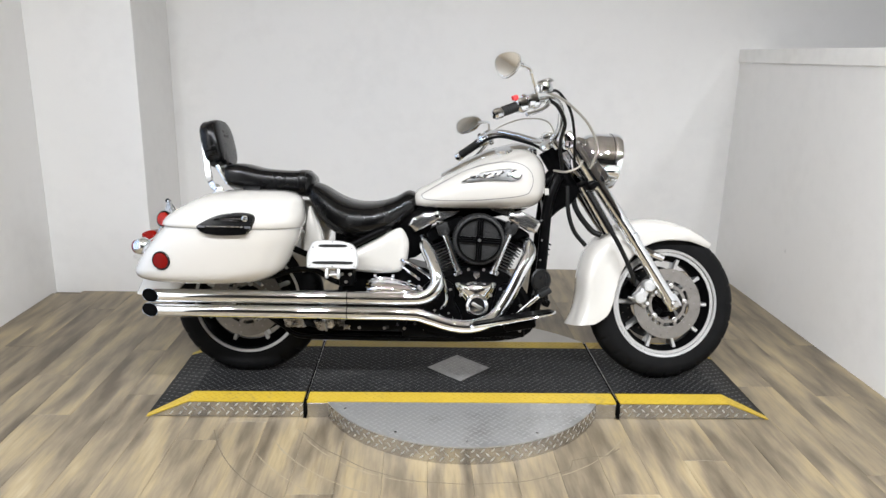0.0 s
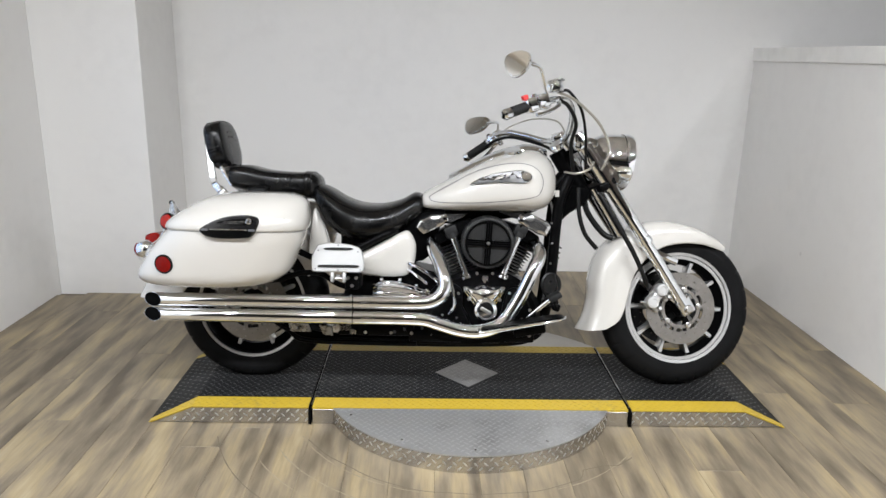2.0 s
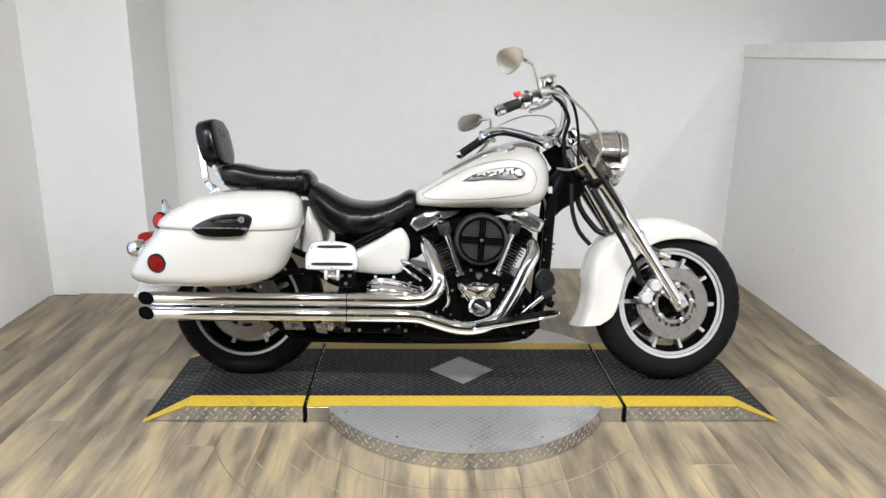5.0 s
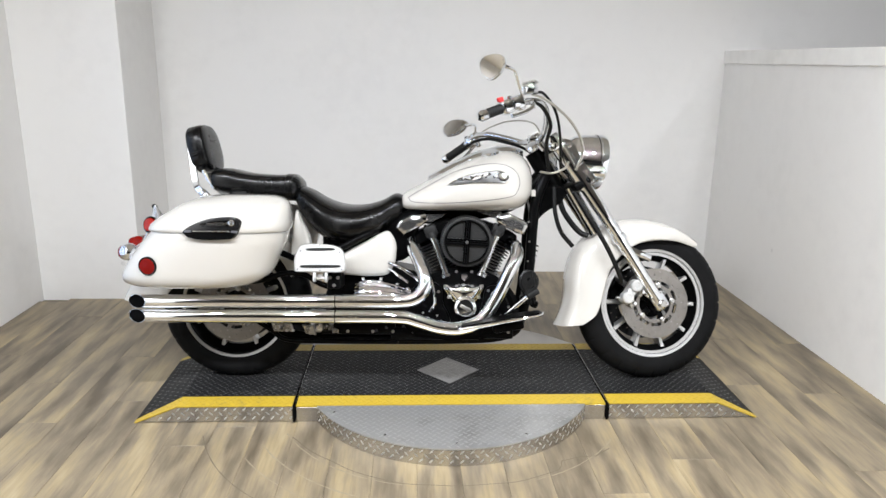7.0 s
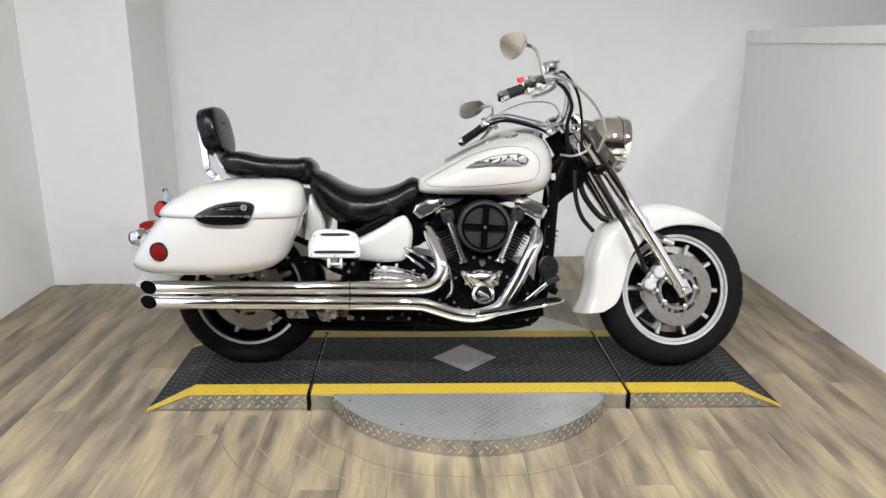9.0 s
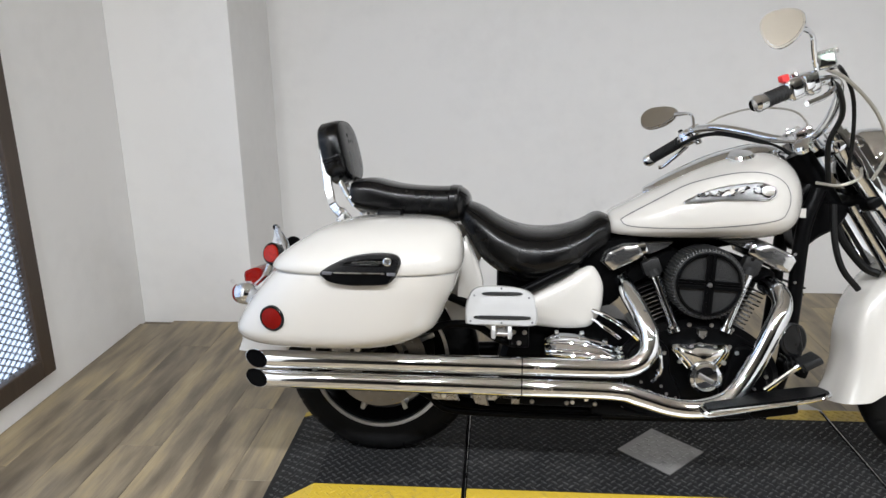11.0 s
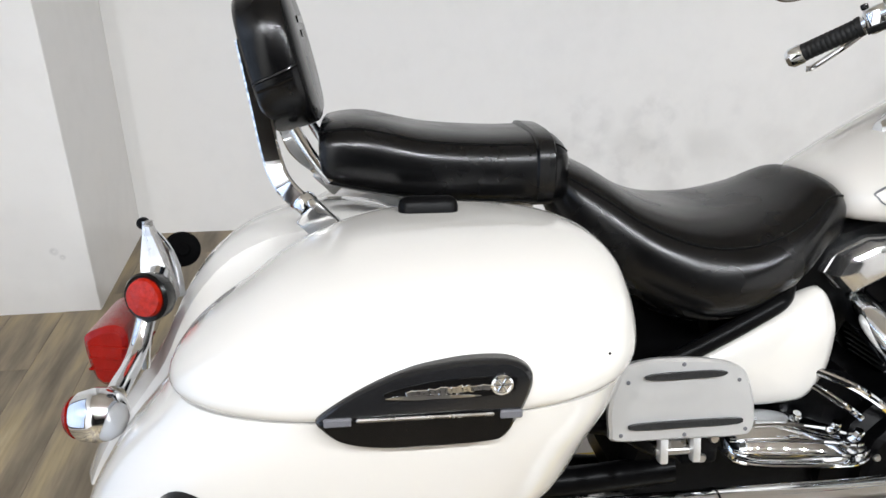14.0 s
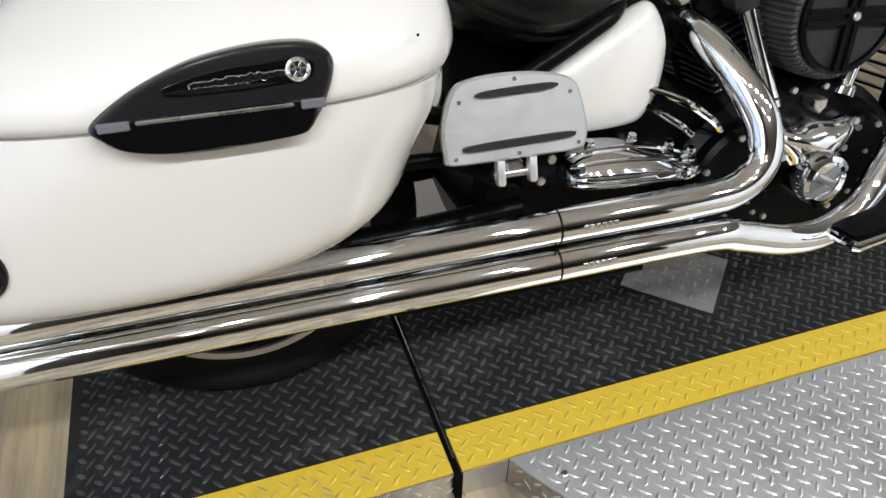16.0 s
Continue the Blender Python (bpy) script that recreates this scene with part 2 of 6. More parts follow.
def worn_paint(name, base, worn, rough, metal, amount, scale=30, spec=0.5):
    """Paint or bare metal on tread plate, rubbed in patches."""
    m = mat(name, base, rough, metal, bump=0.2, scale=150, spec=spec)
    nt = m.node_tree
    b = nt.nodes["Principled BSDF"]
    tc = nt.nodes.new("ShaderNodeTexCoord")
    n1, n2 = nt.nodes.new("ShaderNodeTexNoise"), nt.nodes.new("ShaderNodeTexNoise")
    n1.inputs["Scale"].default_value, n1.inputs["Detail"].default_value = scale, 8
    n2.inputs["Scale"].default_value, n2.inputs["Detail"].default_value = 3.0, 6
    mu = nt.nodes.new("ShaderNodeMath")
    mu.operation = "MULTIPLY"
    for k, n in enumerate((n1, n2)):
        nt.links.new(tc.outputs["Object"], n.inputs["Vector"])
        nt.links.new(n.outputs[0], mu.inputs[k])
    r = nt.nodes.new("ShaderNodeValToRGB")
    r.color_ramp.elements[0].position, r.color_ramp.elements[0].color = 0.36 - amount, (*base, 1)
    r.color_ramp.elements[1].position, r.color_ramp.elements[1].color = 0.62 - amount, (*worn, 1)
    nt.links.new(mu.outputs[0], r.inputs[0])
    nt.links.new(r.outputs[0], b.inputs["Base Color"])
    return m


M_PALE = mat("worn_pale_floor", (0.50, 0.48, 0.45), 0.5, vary=0.12, vary_scale=9, bump=0.1)
M_PLANK = plank_material()
# floor out of view, coloured dark so that chrome reflects an unlit room
M_UNLIT_FLOOR = mat("unlit_far_floor", (0.075, 0.066, 0.055), 0.5, vary=0.3, vary_scale=3)
M_RUBBED = mat("rubbed_plank", (0.27, 0.225, 0.155), 0.55, vary=0.45, vary_scale=25)
M_JOINT = mat("floor_joint", (0.15, 0.125, 0.09), 0.8)
M_DECK = worn_paint("worn_black_deck_paint", (0.014, 0.014, 0.0143), (0.042, 0.041, 0.040), 0.45, 0.0, 0.09, spec=0.06)
M_TREADBLACK = worn_paint("rubbed_black_tread", (0.045, 0.045, 0.046), (0.13, 0.127, 0.122), 0.30, 0.35, 0.10, spec=0.35)
M_YELLOW = worn_paint("yellow_safety_paint", (0.50, 0.345, 0.03), (0.27, 0.21, 0.055), 0.45, 0.0, 0.03)
M_TREADYELLOW = worn_paint("rubbed_yellow_tread", (0.46, 0.32, 0.034), (0.30, 0.23, 0.07), 0.5, 0.0, 0.10)
M_PLATE = worn_paint("tread_plate_aluminium", (0.56, 0.56, 0.555), (0.38, 0.375, 0.37), 0.40, 0.75, 0.09, 12)
M_TREADPLATE = mat("tread_aluminium", (0.66, 0.66, 0.655), 0.32, 0.82, vary=0.1, vary_scale=60)
M_SKIRT = worn_paint("bright_skirt_aluminium", (0.56, 0.555, 0.55), (0.36, 0.35, 0.34), 0.24, 1.0, 0.07)
M_DULLTREAD = worn_paint("dull_tread", (0.36, 0.35, 0.34), (0.20, 0.195, 0.19), 0.36, 0.6, 0.08)
M_DULLPLATE = worn_paint("dull_plate", (0.30, 0.29, 0.28), (0.16, 0.155, 0.15), 0.42, 0.5, 0.08)


# ---- mesh helpers ----
def holder(ob):
    """The part or thing that may take a piece: no piece lies deeper than thing > part > piece."""
    while ob.parent is not None and ob.parent.parent is not None:
        ob = ob.parent
    return ob


def part(name, bm, material, parent=None, label="", smooth=35, kind=""):
    """Links a bmesh as one mesh object, under a thing or a part where one is given."""
    me = bpy.data.meshes.new(name)
    bmesh.ops.recalc_face_normals(bm, faces=bm.faces)
    bm.to_mesh(me)
    bm.free()
    if smooth:
        me.polygons.foreach_set("use_smooth", [True] * len(me.polygons))
        me.set_sharp_from_angle(angle=radians(smooth))
    me.materials.append(material)
    ob = new(name, me)
    if parent is not None:
        ob.parent = holder(parent)
    return tagged(ob, label, kind=kind)


def crom(pts, n=6, closed=False):
    """Points on a smooth curve through pts."""
    p = [np.array(q, float) for q in pts]
    out = []
    k = len(p)
    for i in range(k if closed else k - 1):
        if closed:
            a, b, c, d = p[i - 1], p[i], p[(i + 1) % k], p[(i + 2) % k]
        else:
            b, c = p[i], p[i + 1]
            a = p[i - 1] if i else 2 * b - c
            d = p[i + 2] if i + 2 < k else 2 * c - b
        for j in range(n):
            t = j / n
            out.append(0.5 * (2 * b + (c - a) * t + (2 * a - 5 * b + 4 * c - d) * t * t + (3 * b - a - 3 * c + d) * t ** 3))
    if not closed:
        out.append(p[-1])
    return out


def resample(pts, n):
    p = np.array(pts, float)
    s = np.r_[0, np.cumsum(np.linalg.norm(np.diff(p, axis=0), axis=1))]
    u = np.linspace(0, s[-1], n)
    return np.stack([np.interp(u, s, p[:, k]) for k in range(p.shape[1])], 1)


def loft(bm, loops, caps=True, closed=True, ring=False):
    vs = [[bm.verts.new(q) for q in lp] for lp in loops]
    pairs = list(zip(vs[:-1], vs[1:])) + ([(vs[-1], vs[0])] if ring else [])
    for a, b in pairs:
        k = len(a)
        for i in range(k if closed else k - 1):
            j = (i + 1) % k
            bm.faces.new((a[i], a[j], b[j], b[i]))
    if caps and not ring:
        bm.faces.new(vs[0][::-1])
        bm.faces.new(vs[-1])
    return vs


def tube(bm, pts, r, seg=12, n=6, caps=True, smooth=True):
    """A round bar along a curve; r is one radius or one for each point."""
    rr = [r] * len(pts) if isinstance(r, (int, float)) else list(r)
    q = [(*p, a) for p, a in zip(pts, rr)]
    q = crom(q, n) if smooth and len(q) > 2 else [np.array(v, float) for v in q]
    c = [Vector(v[:3]) for v in q]
    loops, up = [], None
    for i, p in enumerate(c):
        d = (c[min(i + 1, len(c) - 1)] - c[max(i - 1, 0)]).normalized()
        if up is None:
            up = d.orthogonal().normalized()
        up = (up - d * up.dot(d)).normalized()
        side = d.cross(up)
        loops.append([p + (up * math.cos(a) + side * math.sin(a)) * q[i][3] for a in np.linspace(0, math.tau, seg, endpoint=False)])
    loft(bm, loops, caps)
    return bm


def lathe(bm, prof, centre=(0, 0, 0), axis=(0, 1, 0), seg=48, ring=False, wobble=None):
    """Turns (radius, height) pairs about an axis. wobble(i, k) scales the radius of profile point k at segment i."""
    ax = Vector(axis).normalized()
    u = ax.orthogonal().normalized()
    v = ax.cross(u)
    c = Vector(centre)
    loops = []
    for k, (r, h) in enumerate(prof):
        loops.append([c + ax * h + (u * math.cos(a) + v * math.sin(a)) * max(r, 1e-5) * (wobble(i, k) if wobble else 1)
                      for i, a in enumerate(np.linspace(0, math.tau, seg, endpoint=False))])
    loft(bm, loops, not ring, True, ring)
    return bm


def rbox(bm, size, m=None, bevel=0.004, seg=2):
    """A box with rounded edges, at the pose m."""
    g = bmesh.ops.create_cube(bm, size=1)["verts"]
    for w in g:
        w.co = Vector((w.co.x * size[0], w.co.y * size[1], w.co.z * size[2]))
    if bevel:
        es = list({e for w in g for e in w.link_edges})
        res = bmesh.ops.bevel(bm, geom=es, offset=bevel, segments=seg, affect="EDGES", profile=0.5)
        g = list({w for f in res["faces"] for w in f.verts} | {w for w in g if w.is_valid})
    if m is not None:
        bmesh.ops.transform(bm, matrix=m, verts=g)
    return bm


def slab(bm, outline, y0, y1, soft=0.004, m=None, n=4, smooth=True, closed=True):
    """A plate whose outline lies in x and z, from y0 to y1, with softened rims."""
    o = crom(outline, n, True) if smooth else [np.array(q, float) for q in outline]
    o = np.array(o)
    c = o.mean(0)
    d = o - c
    ln = np.linalg.norm(d, axis=1, keepdims=True)
    ins = c + d * (1 - np.minimum(soft / np.maximum(ln, 1e-6), 0.5))
    s = 1 if y1 > y0 else -1
    steps = [(ins, y0), (o, y0 + s * soft), (o, y1 - s * soft), (ins, y1)]
    loops = [[Vector((q[0], y, q[1])) for q in lp] for lp, y in steps]
    if m is not None:
        loops = [[m @ q for q in lp] for lp in loops]
    loft(bm, loops)
    return bm


def superloop(cx, cy, rx, ry, n, k=32):
    out = []
    for a in np.linspace(0, math.tau, k, endpoint=False):
        c, s = math.cos(a), math.sin(a)
        out.append((cx + rx * math.copysign(abs(c) ** (2 / n), c), cy + ry * math.copysign(abs(s) ** (2 / n), s)))
    return out


def table(rows, n):
    """Rows of numbers made into n smoothly blended rows."""
    q = crom(rows, 8)
    return resample_rows(np.array(q), n)


def resample_rows(a, n):
    u = np.linspace(0, len(a) - 1, n)
    return np.stack([np.interp(u, np.arange(len(a)), a[:, k]) for k in range(a.shape[1])], 1)


def bolt(bm, p, axis=(0, 1, 0), r=0.007, h=0.006):
    return lathe(bm, [(r, 0), (r, h * 0.7), (r * 0.8, h), (0.0001, h)], p, axis, 8)


def box_structure(name, lo, hi, material, label, category, bevel=0.0):
    bm = bmesh.new()
    size = [b - a for a, b in zip(lo, hi)]
    rbox(bm, size, pose(*[(a + b) / 2 for a, b in zip(lo, hi)]), bevel)
    return tagged(part(name, bm, material, None, label, smooth=0), label, category, kind="structure")


def thing(name, label, category, m, group=""):
    e = new(name)
    e.matrix_world = m
    return tagged(e, label, category, group)


# ---- room ----
LEFT, RIGHT, BACK, FRONT, FAR = -2.27, 1.82, 2.035, -9.0, 7.0
PIL_X, PIL_Y = -1.704, 1.478
box_structure("ground", (LEFT - 0.2, FRONT - 0.2, -0.14), (FAR + 0.2, BACK + 0.2, -0.012), M_JOINT, "dark subfloor under worn wooden planks", "floor")
box_structure("wall_north", (LEFT - 0.15, BACK, -0.012), (FAR + 0.15, BACK + 0.15, CEIL), M_BACKWALL, "white painted back wall with faint grey tyre scuffs", "wall")
box_structure("wall_west", (LEFT - 0.15, -2.9, -0.012), (LEFT, BACK, CEIL), M_WALL, "white painted side wall", "wall")
# unseen, near-black in place of the darkness beyond the bay
box_structure("wall_west_far", (LEFT - 0.15, FRONT, -0.012), (LEFT, -2.9, CEIL), M_UNLIT_WALL, "unseen near-black wall standing in for the unlit workshop", "wall")
box_structure("pilaster", (LEFT, PIL_Y, -0.012), (PIL_X, BACK, CEIL), M_PILASTER, "white boxed-out corner column", "wall", 0.004)
box_structure("wall_east_half", (RIGHT, -3.7, -0.012), (RIGHT + 0.14, BACK, 1.366), M_HALFWALL, "white half-height partition wall", "wall")
box_structure("trim", (RIGHT - 0.012, -3.7, 1.366), (RIGHT + 0.155, BACK, 1.445), M_CAP, "white cap board along the half-height wall", "trim", 0.004)
# unseen far walls, near-black in place of an unlit workshop
box_structure("wall_east", (FAR, FRONT, -0.012), (FAR + 0.15, BACK, CEIL), M_UNLIT_WALL, "unseen near-black side wall standing in for the unlit workshop", "wall")
box_structure("wall_south", (LEFT - 0.15, FRONT - 0.15, -0.012), (FAR + 0.15, FRONT, CEIL), M_UNLIT_WALL, "unseen near-black end wall standing in for the unlit workshop", "wall")
box_structure("ceiling", (LEFT - 0.15, FRONT - 0.15, CEIL), (FAR + 0.15, BACK + 0.15, CEIL + 0.12), M_CEIL, "plain workshop ceiling", "ceiling")
M_TUBE = mat("lamp_housing", (0.8, 0.8, 0.8), 0.5)
lamp = None
for lx, ly, power in LAMPS:
    if lamp is None:
        lamp = thing("ceiling_light", "round white downlight on the beige ceiling", "ceiling light", pose(lx, ly, CEIL), "ceiling lights")
        bm = bmesh.new()
        lathe(bm, [(0.0001, 0.0), (0.085, 0.0), (0.09, -0.02), (0.085, -0.045), (0.0001, -0.046)], (0, 0, 0), (0, 0, 1), 40)
        part("housing", bm, M_TUBE, lamp)
    else:
        copy_thing(lamp, pose(lx, ly, CEIL))


# ---- lift platform ----
TOP = 0.068
YF, YB = 0.0, 0.61
SEAM, RAMP, END = 0.61, 1.055, 1.222
YEL = 0.082
DISC_C, DISC_R = (0.0, 0.25), 0.58


def treads(name, inside, x0, x1, y0, y1, material, parent, lift, step=0.0222, ln=0.0265, wd=0.0072, h=0.0016, place=None):
    """Raised lozenges of tread plate, turned one way and the other in a basket weave."""
    verts, faces = [], []
    base = [(-ln / 2, 0, 0), (-ln / 6, -wd / 2, 0), (ln / 6, -wd / 2, 0), (ln / 2, 0, 0), (ln / 6, wd / 2, 0), (-ln / 6, wd / 2, 0), (-ln / 5, 0, h), (ln / 5, 0, h)]
    fs = [(0, 1, 6), (1, 2, 7, 6), (2, 3, 7), (3, 4, 7), (4, 5, 6, 7), (5, 0, 6)]
    # basket weave: a grid turned by 45 degrees, each lozenge pointing at the side of the next
    q2 = math.sqrt(0.5)
    us, vs_ = [(x + y) * q2 for x in (x0, x1) for y in (y0, y1)], [(y - x) * q2 for x in (x0, x1) for y in (y0, y1)]
    for i in range(int(min(us) / step) - 1, int(max(us) / step) + 2):
        for j in range(int(min(vs_) / step) - 1, int(max(vs_) / step) + 2):
            u, v = i * step, j * step
            x, y = (u - v) * q2, (u + v) * q2
            if not (x0 < x < x1 and y0 < y < y1) or not inside(x, y):
                continue
            a = radians(45 if (i + j) % 2 else -45)
            c, s = math.cos(a), math.sin(a)
            k = len(verts)
            for bx, by, bz in base:
                q = (x + bx * c - by * s, y + bx * s + by * c, bz)
                verts.append(place(q) if place else (q[0], q[1], lift + q[2]))
            faces += [tuple(k + w for w in f) for f in fs]
    me = bpy.data.meshes.new(name)
    me.from_pydata(verts, [], faces)
    me.materials.append(material)
    ob = new(name, me)
    ob.parent = parent
    return tagged(ob, kind="stuff")


def top_z(x):
    return TOP * min(1.0, max(0.0, (END - abs(x)) / (END - RAMP))) if abs(x) > RAMP else TOP


def plate(name, outline, z_of, thick, material, parent, label=""):
    """A flat sheet over an outline in plan; z_of gives the height of its top."""
    bm = bmesh.new()
    loft(bm, [[Vector((x, y, z_of(x) - thick)) for x, y in outline], [Vector((x, y, z_of(x))) for x, y in outline]])
    return part(name, bm, material, parent, label, smooth=0)


platform = thing("display_platform", "low black tread-plate display platform with yellow edges", "platform", pose(0, 0, 0))
for sx, nm in ((-1, "end_ramp"), (1, "end_ramp")):
    a, b, c = sx * (SEAM + 0.008), sx * RAMP, sx * END
    bm = bmesh.new()
    side = [(a, 0.001), (a, TOP - 0.005), (b, TOP - 0.005), (sx * (END - 0.014), 0.001)]
    loft(bm, [[Vector((x, YF + 0.004, z)) for x, z in side], [Vector((x, YB - 0.004, z)) for x, z in side]])
    ramp = part(nm, bm, M_DULLPLATE, platform, "ramped end section with a bare metal skirt", smooth=0)
    yin = YEL
    bm = bmesh.new()
    lo = [(a, yin), (b, yin), (b, YB - yin + 0.01), (a, YB - yin + 0.01)]
    loft(bm, [[Vector((x, y, TOP - 0.004)) for x, y in lo], [Vector((x, y, TOP)) for x, y in lo]])
    lo = [(b, yin), (c, YF + 0.03), (c, YB - 0.03), (b, YB - yin + 0.01)]
    loft(bm, [[Vector((x, y, top_z(x) - 0.004)) for x, y in lo], [Vector((x, y, top_z(x))) for x, y in lo]])
    part("black_deck", bm, M_DECK, ramp, smooth=0)
    for y_in, y_out, y_tip in ((yin, YF, YF + 0.03), (YB - yin + 0.01, YB, YB - 0.03)):
        bm = bmesh.new()
        lo = [(a, y_in), (b, y_in), (b, y_out), (a, y_out)]
        loft(bm, [[Vector((x, y, TOP - 0.004)) for x, y in lo], [Vector((x, y, TOP)) for x, y in lo]])
        lo = [(b, y_in), (c, y_tip), (c, y_out), (b, y_out)]
        loft(bm, [[Vector((x, y, top_z(x) - 0.004)) for x, y in lo], [Vector((x, y, top_z(x) + 0.0002)) for x, y in lo]])
        part("yellow_edge", bm, M_YELLOW, ramp, smooth=0)
    xa, xb = min(a, c), max(a, c)
    zt = lambda q: (q[0], q[1], top_z(q[0]) + q[2])
    edge = lambda x: yin if abs(x) < RAMP else yin + (0.03 - yin) * (abs(x) - RAMP) / (END - RAMP)
    treads("black_treads", lambda x, y: abs(x) > SEAM + 0.017 and edge(x) + 0.012 < y < YB - edge(x) - 0.002 and abs(x) < END - 0.015, xa, xb, YF, YB, M_TREADBLACK, ramp, TOP, place=zt)
    treads("yellow_treads", lambda x, y: abs(x) > SEAM + 0.017 and (0.012 < y < edge(x) - 0.012 or YB - edge(x) + 0.02 < y < YB - 0.012) and abs(x) < END - 0.03, xa, xb, YF, YB, M_TREADYELLOW, ramp, TOP, place=zt)
    bm = bmesh.new()
    sk = [(a, 0.002), (a, TOP - 0.005), (b, TOP - 0.005), (sx * (END - 0.03), 0.006)]
    loft(bm, [[Vector((x, YF + 0.004, z)) for x, z in sk], [Vector((x, YF - 0.0005, z)) for x, z in sk]])
    part("skirt", bm, M_SKIRT, ramp, smooth=0)
    treads("skirt_treads", lambda x, z: 0.012 < z < top_z(x) - 0.014, xa, xb, 0.0, TOP, M_TREADPLATE, ramp, 0, 0.0252, 0.0225, 0.0058, 0.0011, place=lambda q: (q[0], YF - 0.0005 - q[2], q[1]))

bm = bmesh.new()
rbox(bm, (2 * SEAM - 0.014, YB - YF - 0.006, TOP - 0.006), pose(0, (YF + YB) / 2 + 0.002, (TOP - 0.006) / 2 + 0.001), 0.001, 1)
mid = part("centre_section", bm, M_DULLPLATE, platform, smooth=0)
lo = [(-SEAM + 0.007, YEL), (SEAM - 0.007, YEL), (SEAM - 0.007, YB - YEL + 0.01), (-SEAM + 0.007, YB - YEL + 0.01)]
plate("black_deck", lo, lambda x: TOP, 0.006, M_DECK, mid)
plate("yellow_edge", [(-SEAM + 0.007, YF), (SEAM - 0.007, YF), (SEAM - 0.007, YEL), (-SEAM + 0.007, YEL)], lambda x: TOP, 0.006, M_YELLOW, mid)
plate("yellow_edge", [(-SEAM + 0.007, YB - YEL + 0.01), (SEAM - 0.007, YB - YEL + 0.01), (SEAM - 0.007, YB), (-SEAM + 0.007, YB)], lambda x: TOP, 0.006, M_YELLOW, mid)
DIA = [(-0.134, 0.316), (0.0, 0.183), (0.134, 0.316), (0.0, 0.450)]
in_dia = lambda x, y: abs(x) / 0.134 + abs(y - 0.316) / 0.134 < 1.06
treads("black_treads", lambda x, y: YEL + 0.012 < y < YB - YEL and not in_dia(x, y), -SEAM + 0.012, SEAM - 0.012, YF, YB, M_TREADBLACK, mid, TOP)
treads("yellow_treads", lambda x, y: 0.012 < y < YEL - 0.012 or YB - YEL + 0.02 < y < YB - 0.012, -SEAM + 0.012, SEAM - 0.012, YF, YB, M_TREADYELLOW, mid, TOP)
plate("diamond_patch", DIA, lambda x: TOP + 0.0022, 0.003, M_DULLPLATE, mid, "bare metal diamond-shaped patch on the black deck")
treads("patch_treads", lambda x, y: abs(x) / 0.134 + abs(y - 0.316) / 0.134 < 0.88, -0.14, 0.14, 0.17, 0.47, M_DULLTREAD, mid, TOP + 0.0022, h=0.0012)

for sx in (-1, 1):
    bm = bmesh.new()
    side = [(0.0, 0.010), (-0.012, 0.004), (-0.012, TOP - 0.010), (0.0, TOP - 0.003), (YB, TOP - 0.003), (YB, 0.004)]
    loft(bm, [[Vector((sx * (SEAM + 0.001) + dx, y, z)) for y, z in side] for dx in (-0.0055, 0.0055)])
    bar_ = part("hinge_bar", bm, M_MATTEBLACK, platform, "black steel hinge bar in the seam", smooth=0)
    bm = bmesh.new()
    rbox(bm, (0.0022, YB - 0.03, 0.003), pose(sx * (SEAM + 0.001) + 0.0030, YB / 2 + 0.012, TOP - 0.0025), 0.0006, 1)
    part("worn_edge", bm, M_STEEL, bar_, "rubbed bright metal edge")

turntable = thing("turntable_plate", "round bare aluminium tread-plate turntable step", "turntable", pose(0, 0, 0))
arc = [(DISC_C[0] + DISC_R * math.cos(a), DISC_C[1] + DISC_R * math.sin(a)) for a in np.linspace(math.pi + 0.452, math.tau - 0.452, 49)]
arc = [(x, min(y, YF - 0.004)) for x, y in arc]
bm = bmesh.new()
loft(bm, [[Vector((x, y, 0.001)) for x, y in arc], [Vector((x, y, TOP - 0.006)) for x, y in arc]])
part("drum", bm, M_SKIRT, turntable, smooth=20)
plate("top_plate", arc, lambda x: TOP, 0.005, M_PLATE, turntable)
in_disc = lambda x, y: math.hypot(x - DISC_C[0], y - DISC_C[1]) < DISC_R - 0.014 and y < YF - 0.014
treads("top_treads", in_disc, -0.56, 0.56, -0.36, 0.0, M_TREADPLATE, turntable, TOP, h=0.0014)
A0 = math.pi + 0.46
treads("skirt_treads", lambda u, z: 0.014 < z < TOP - 0.014, 0.0, DISC_R * (math.pi - 0.92), 0.0, TOP, M_TREADPLATE, turntable, 0, 0.0252, 0.0225, 0.0058, 0.0011,
       place=lambda q: (DISC_C[0] + (DISC_R + q[2]) * math.cos(A0 + q[0] / DISC_R), DISC_C[1] + (DISC_R + q[2]) * math.sin(A0 + q[0] / DISC_R), q[1]))
for sx in (-1, 1):
    bm = bmesh.new()
    rbox(bm, (SEAM - 0.008 - 0.522, 0.004, TOP - 0.008), pose(sx * (SEAM - 0.008 + 0.522) / 2, YF - 0.0005, TOP / 2 - 0.003), 0.0005, 1)
    part("corner_skirt", bm, M_SKIRT, turntable, smooth=0)
for a in np.linspace(math.pi + 0.6, math.tau - 0.6, 5):
    bm = bmesh.new()
    bolt(bm, (DISC_C[0] + 0.545 * math.cos(a), DISC_C[1] + 0.545 * math.sin(a), TOP), (0, 0, 1), 0.006, 0.003)
    part("rivet", bm, M_STEEL, turntable)


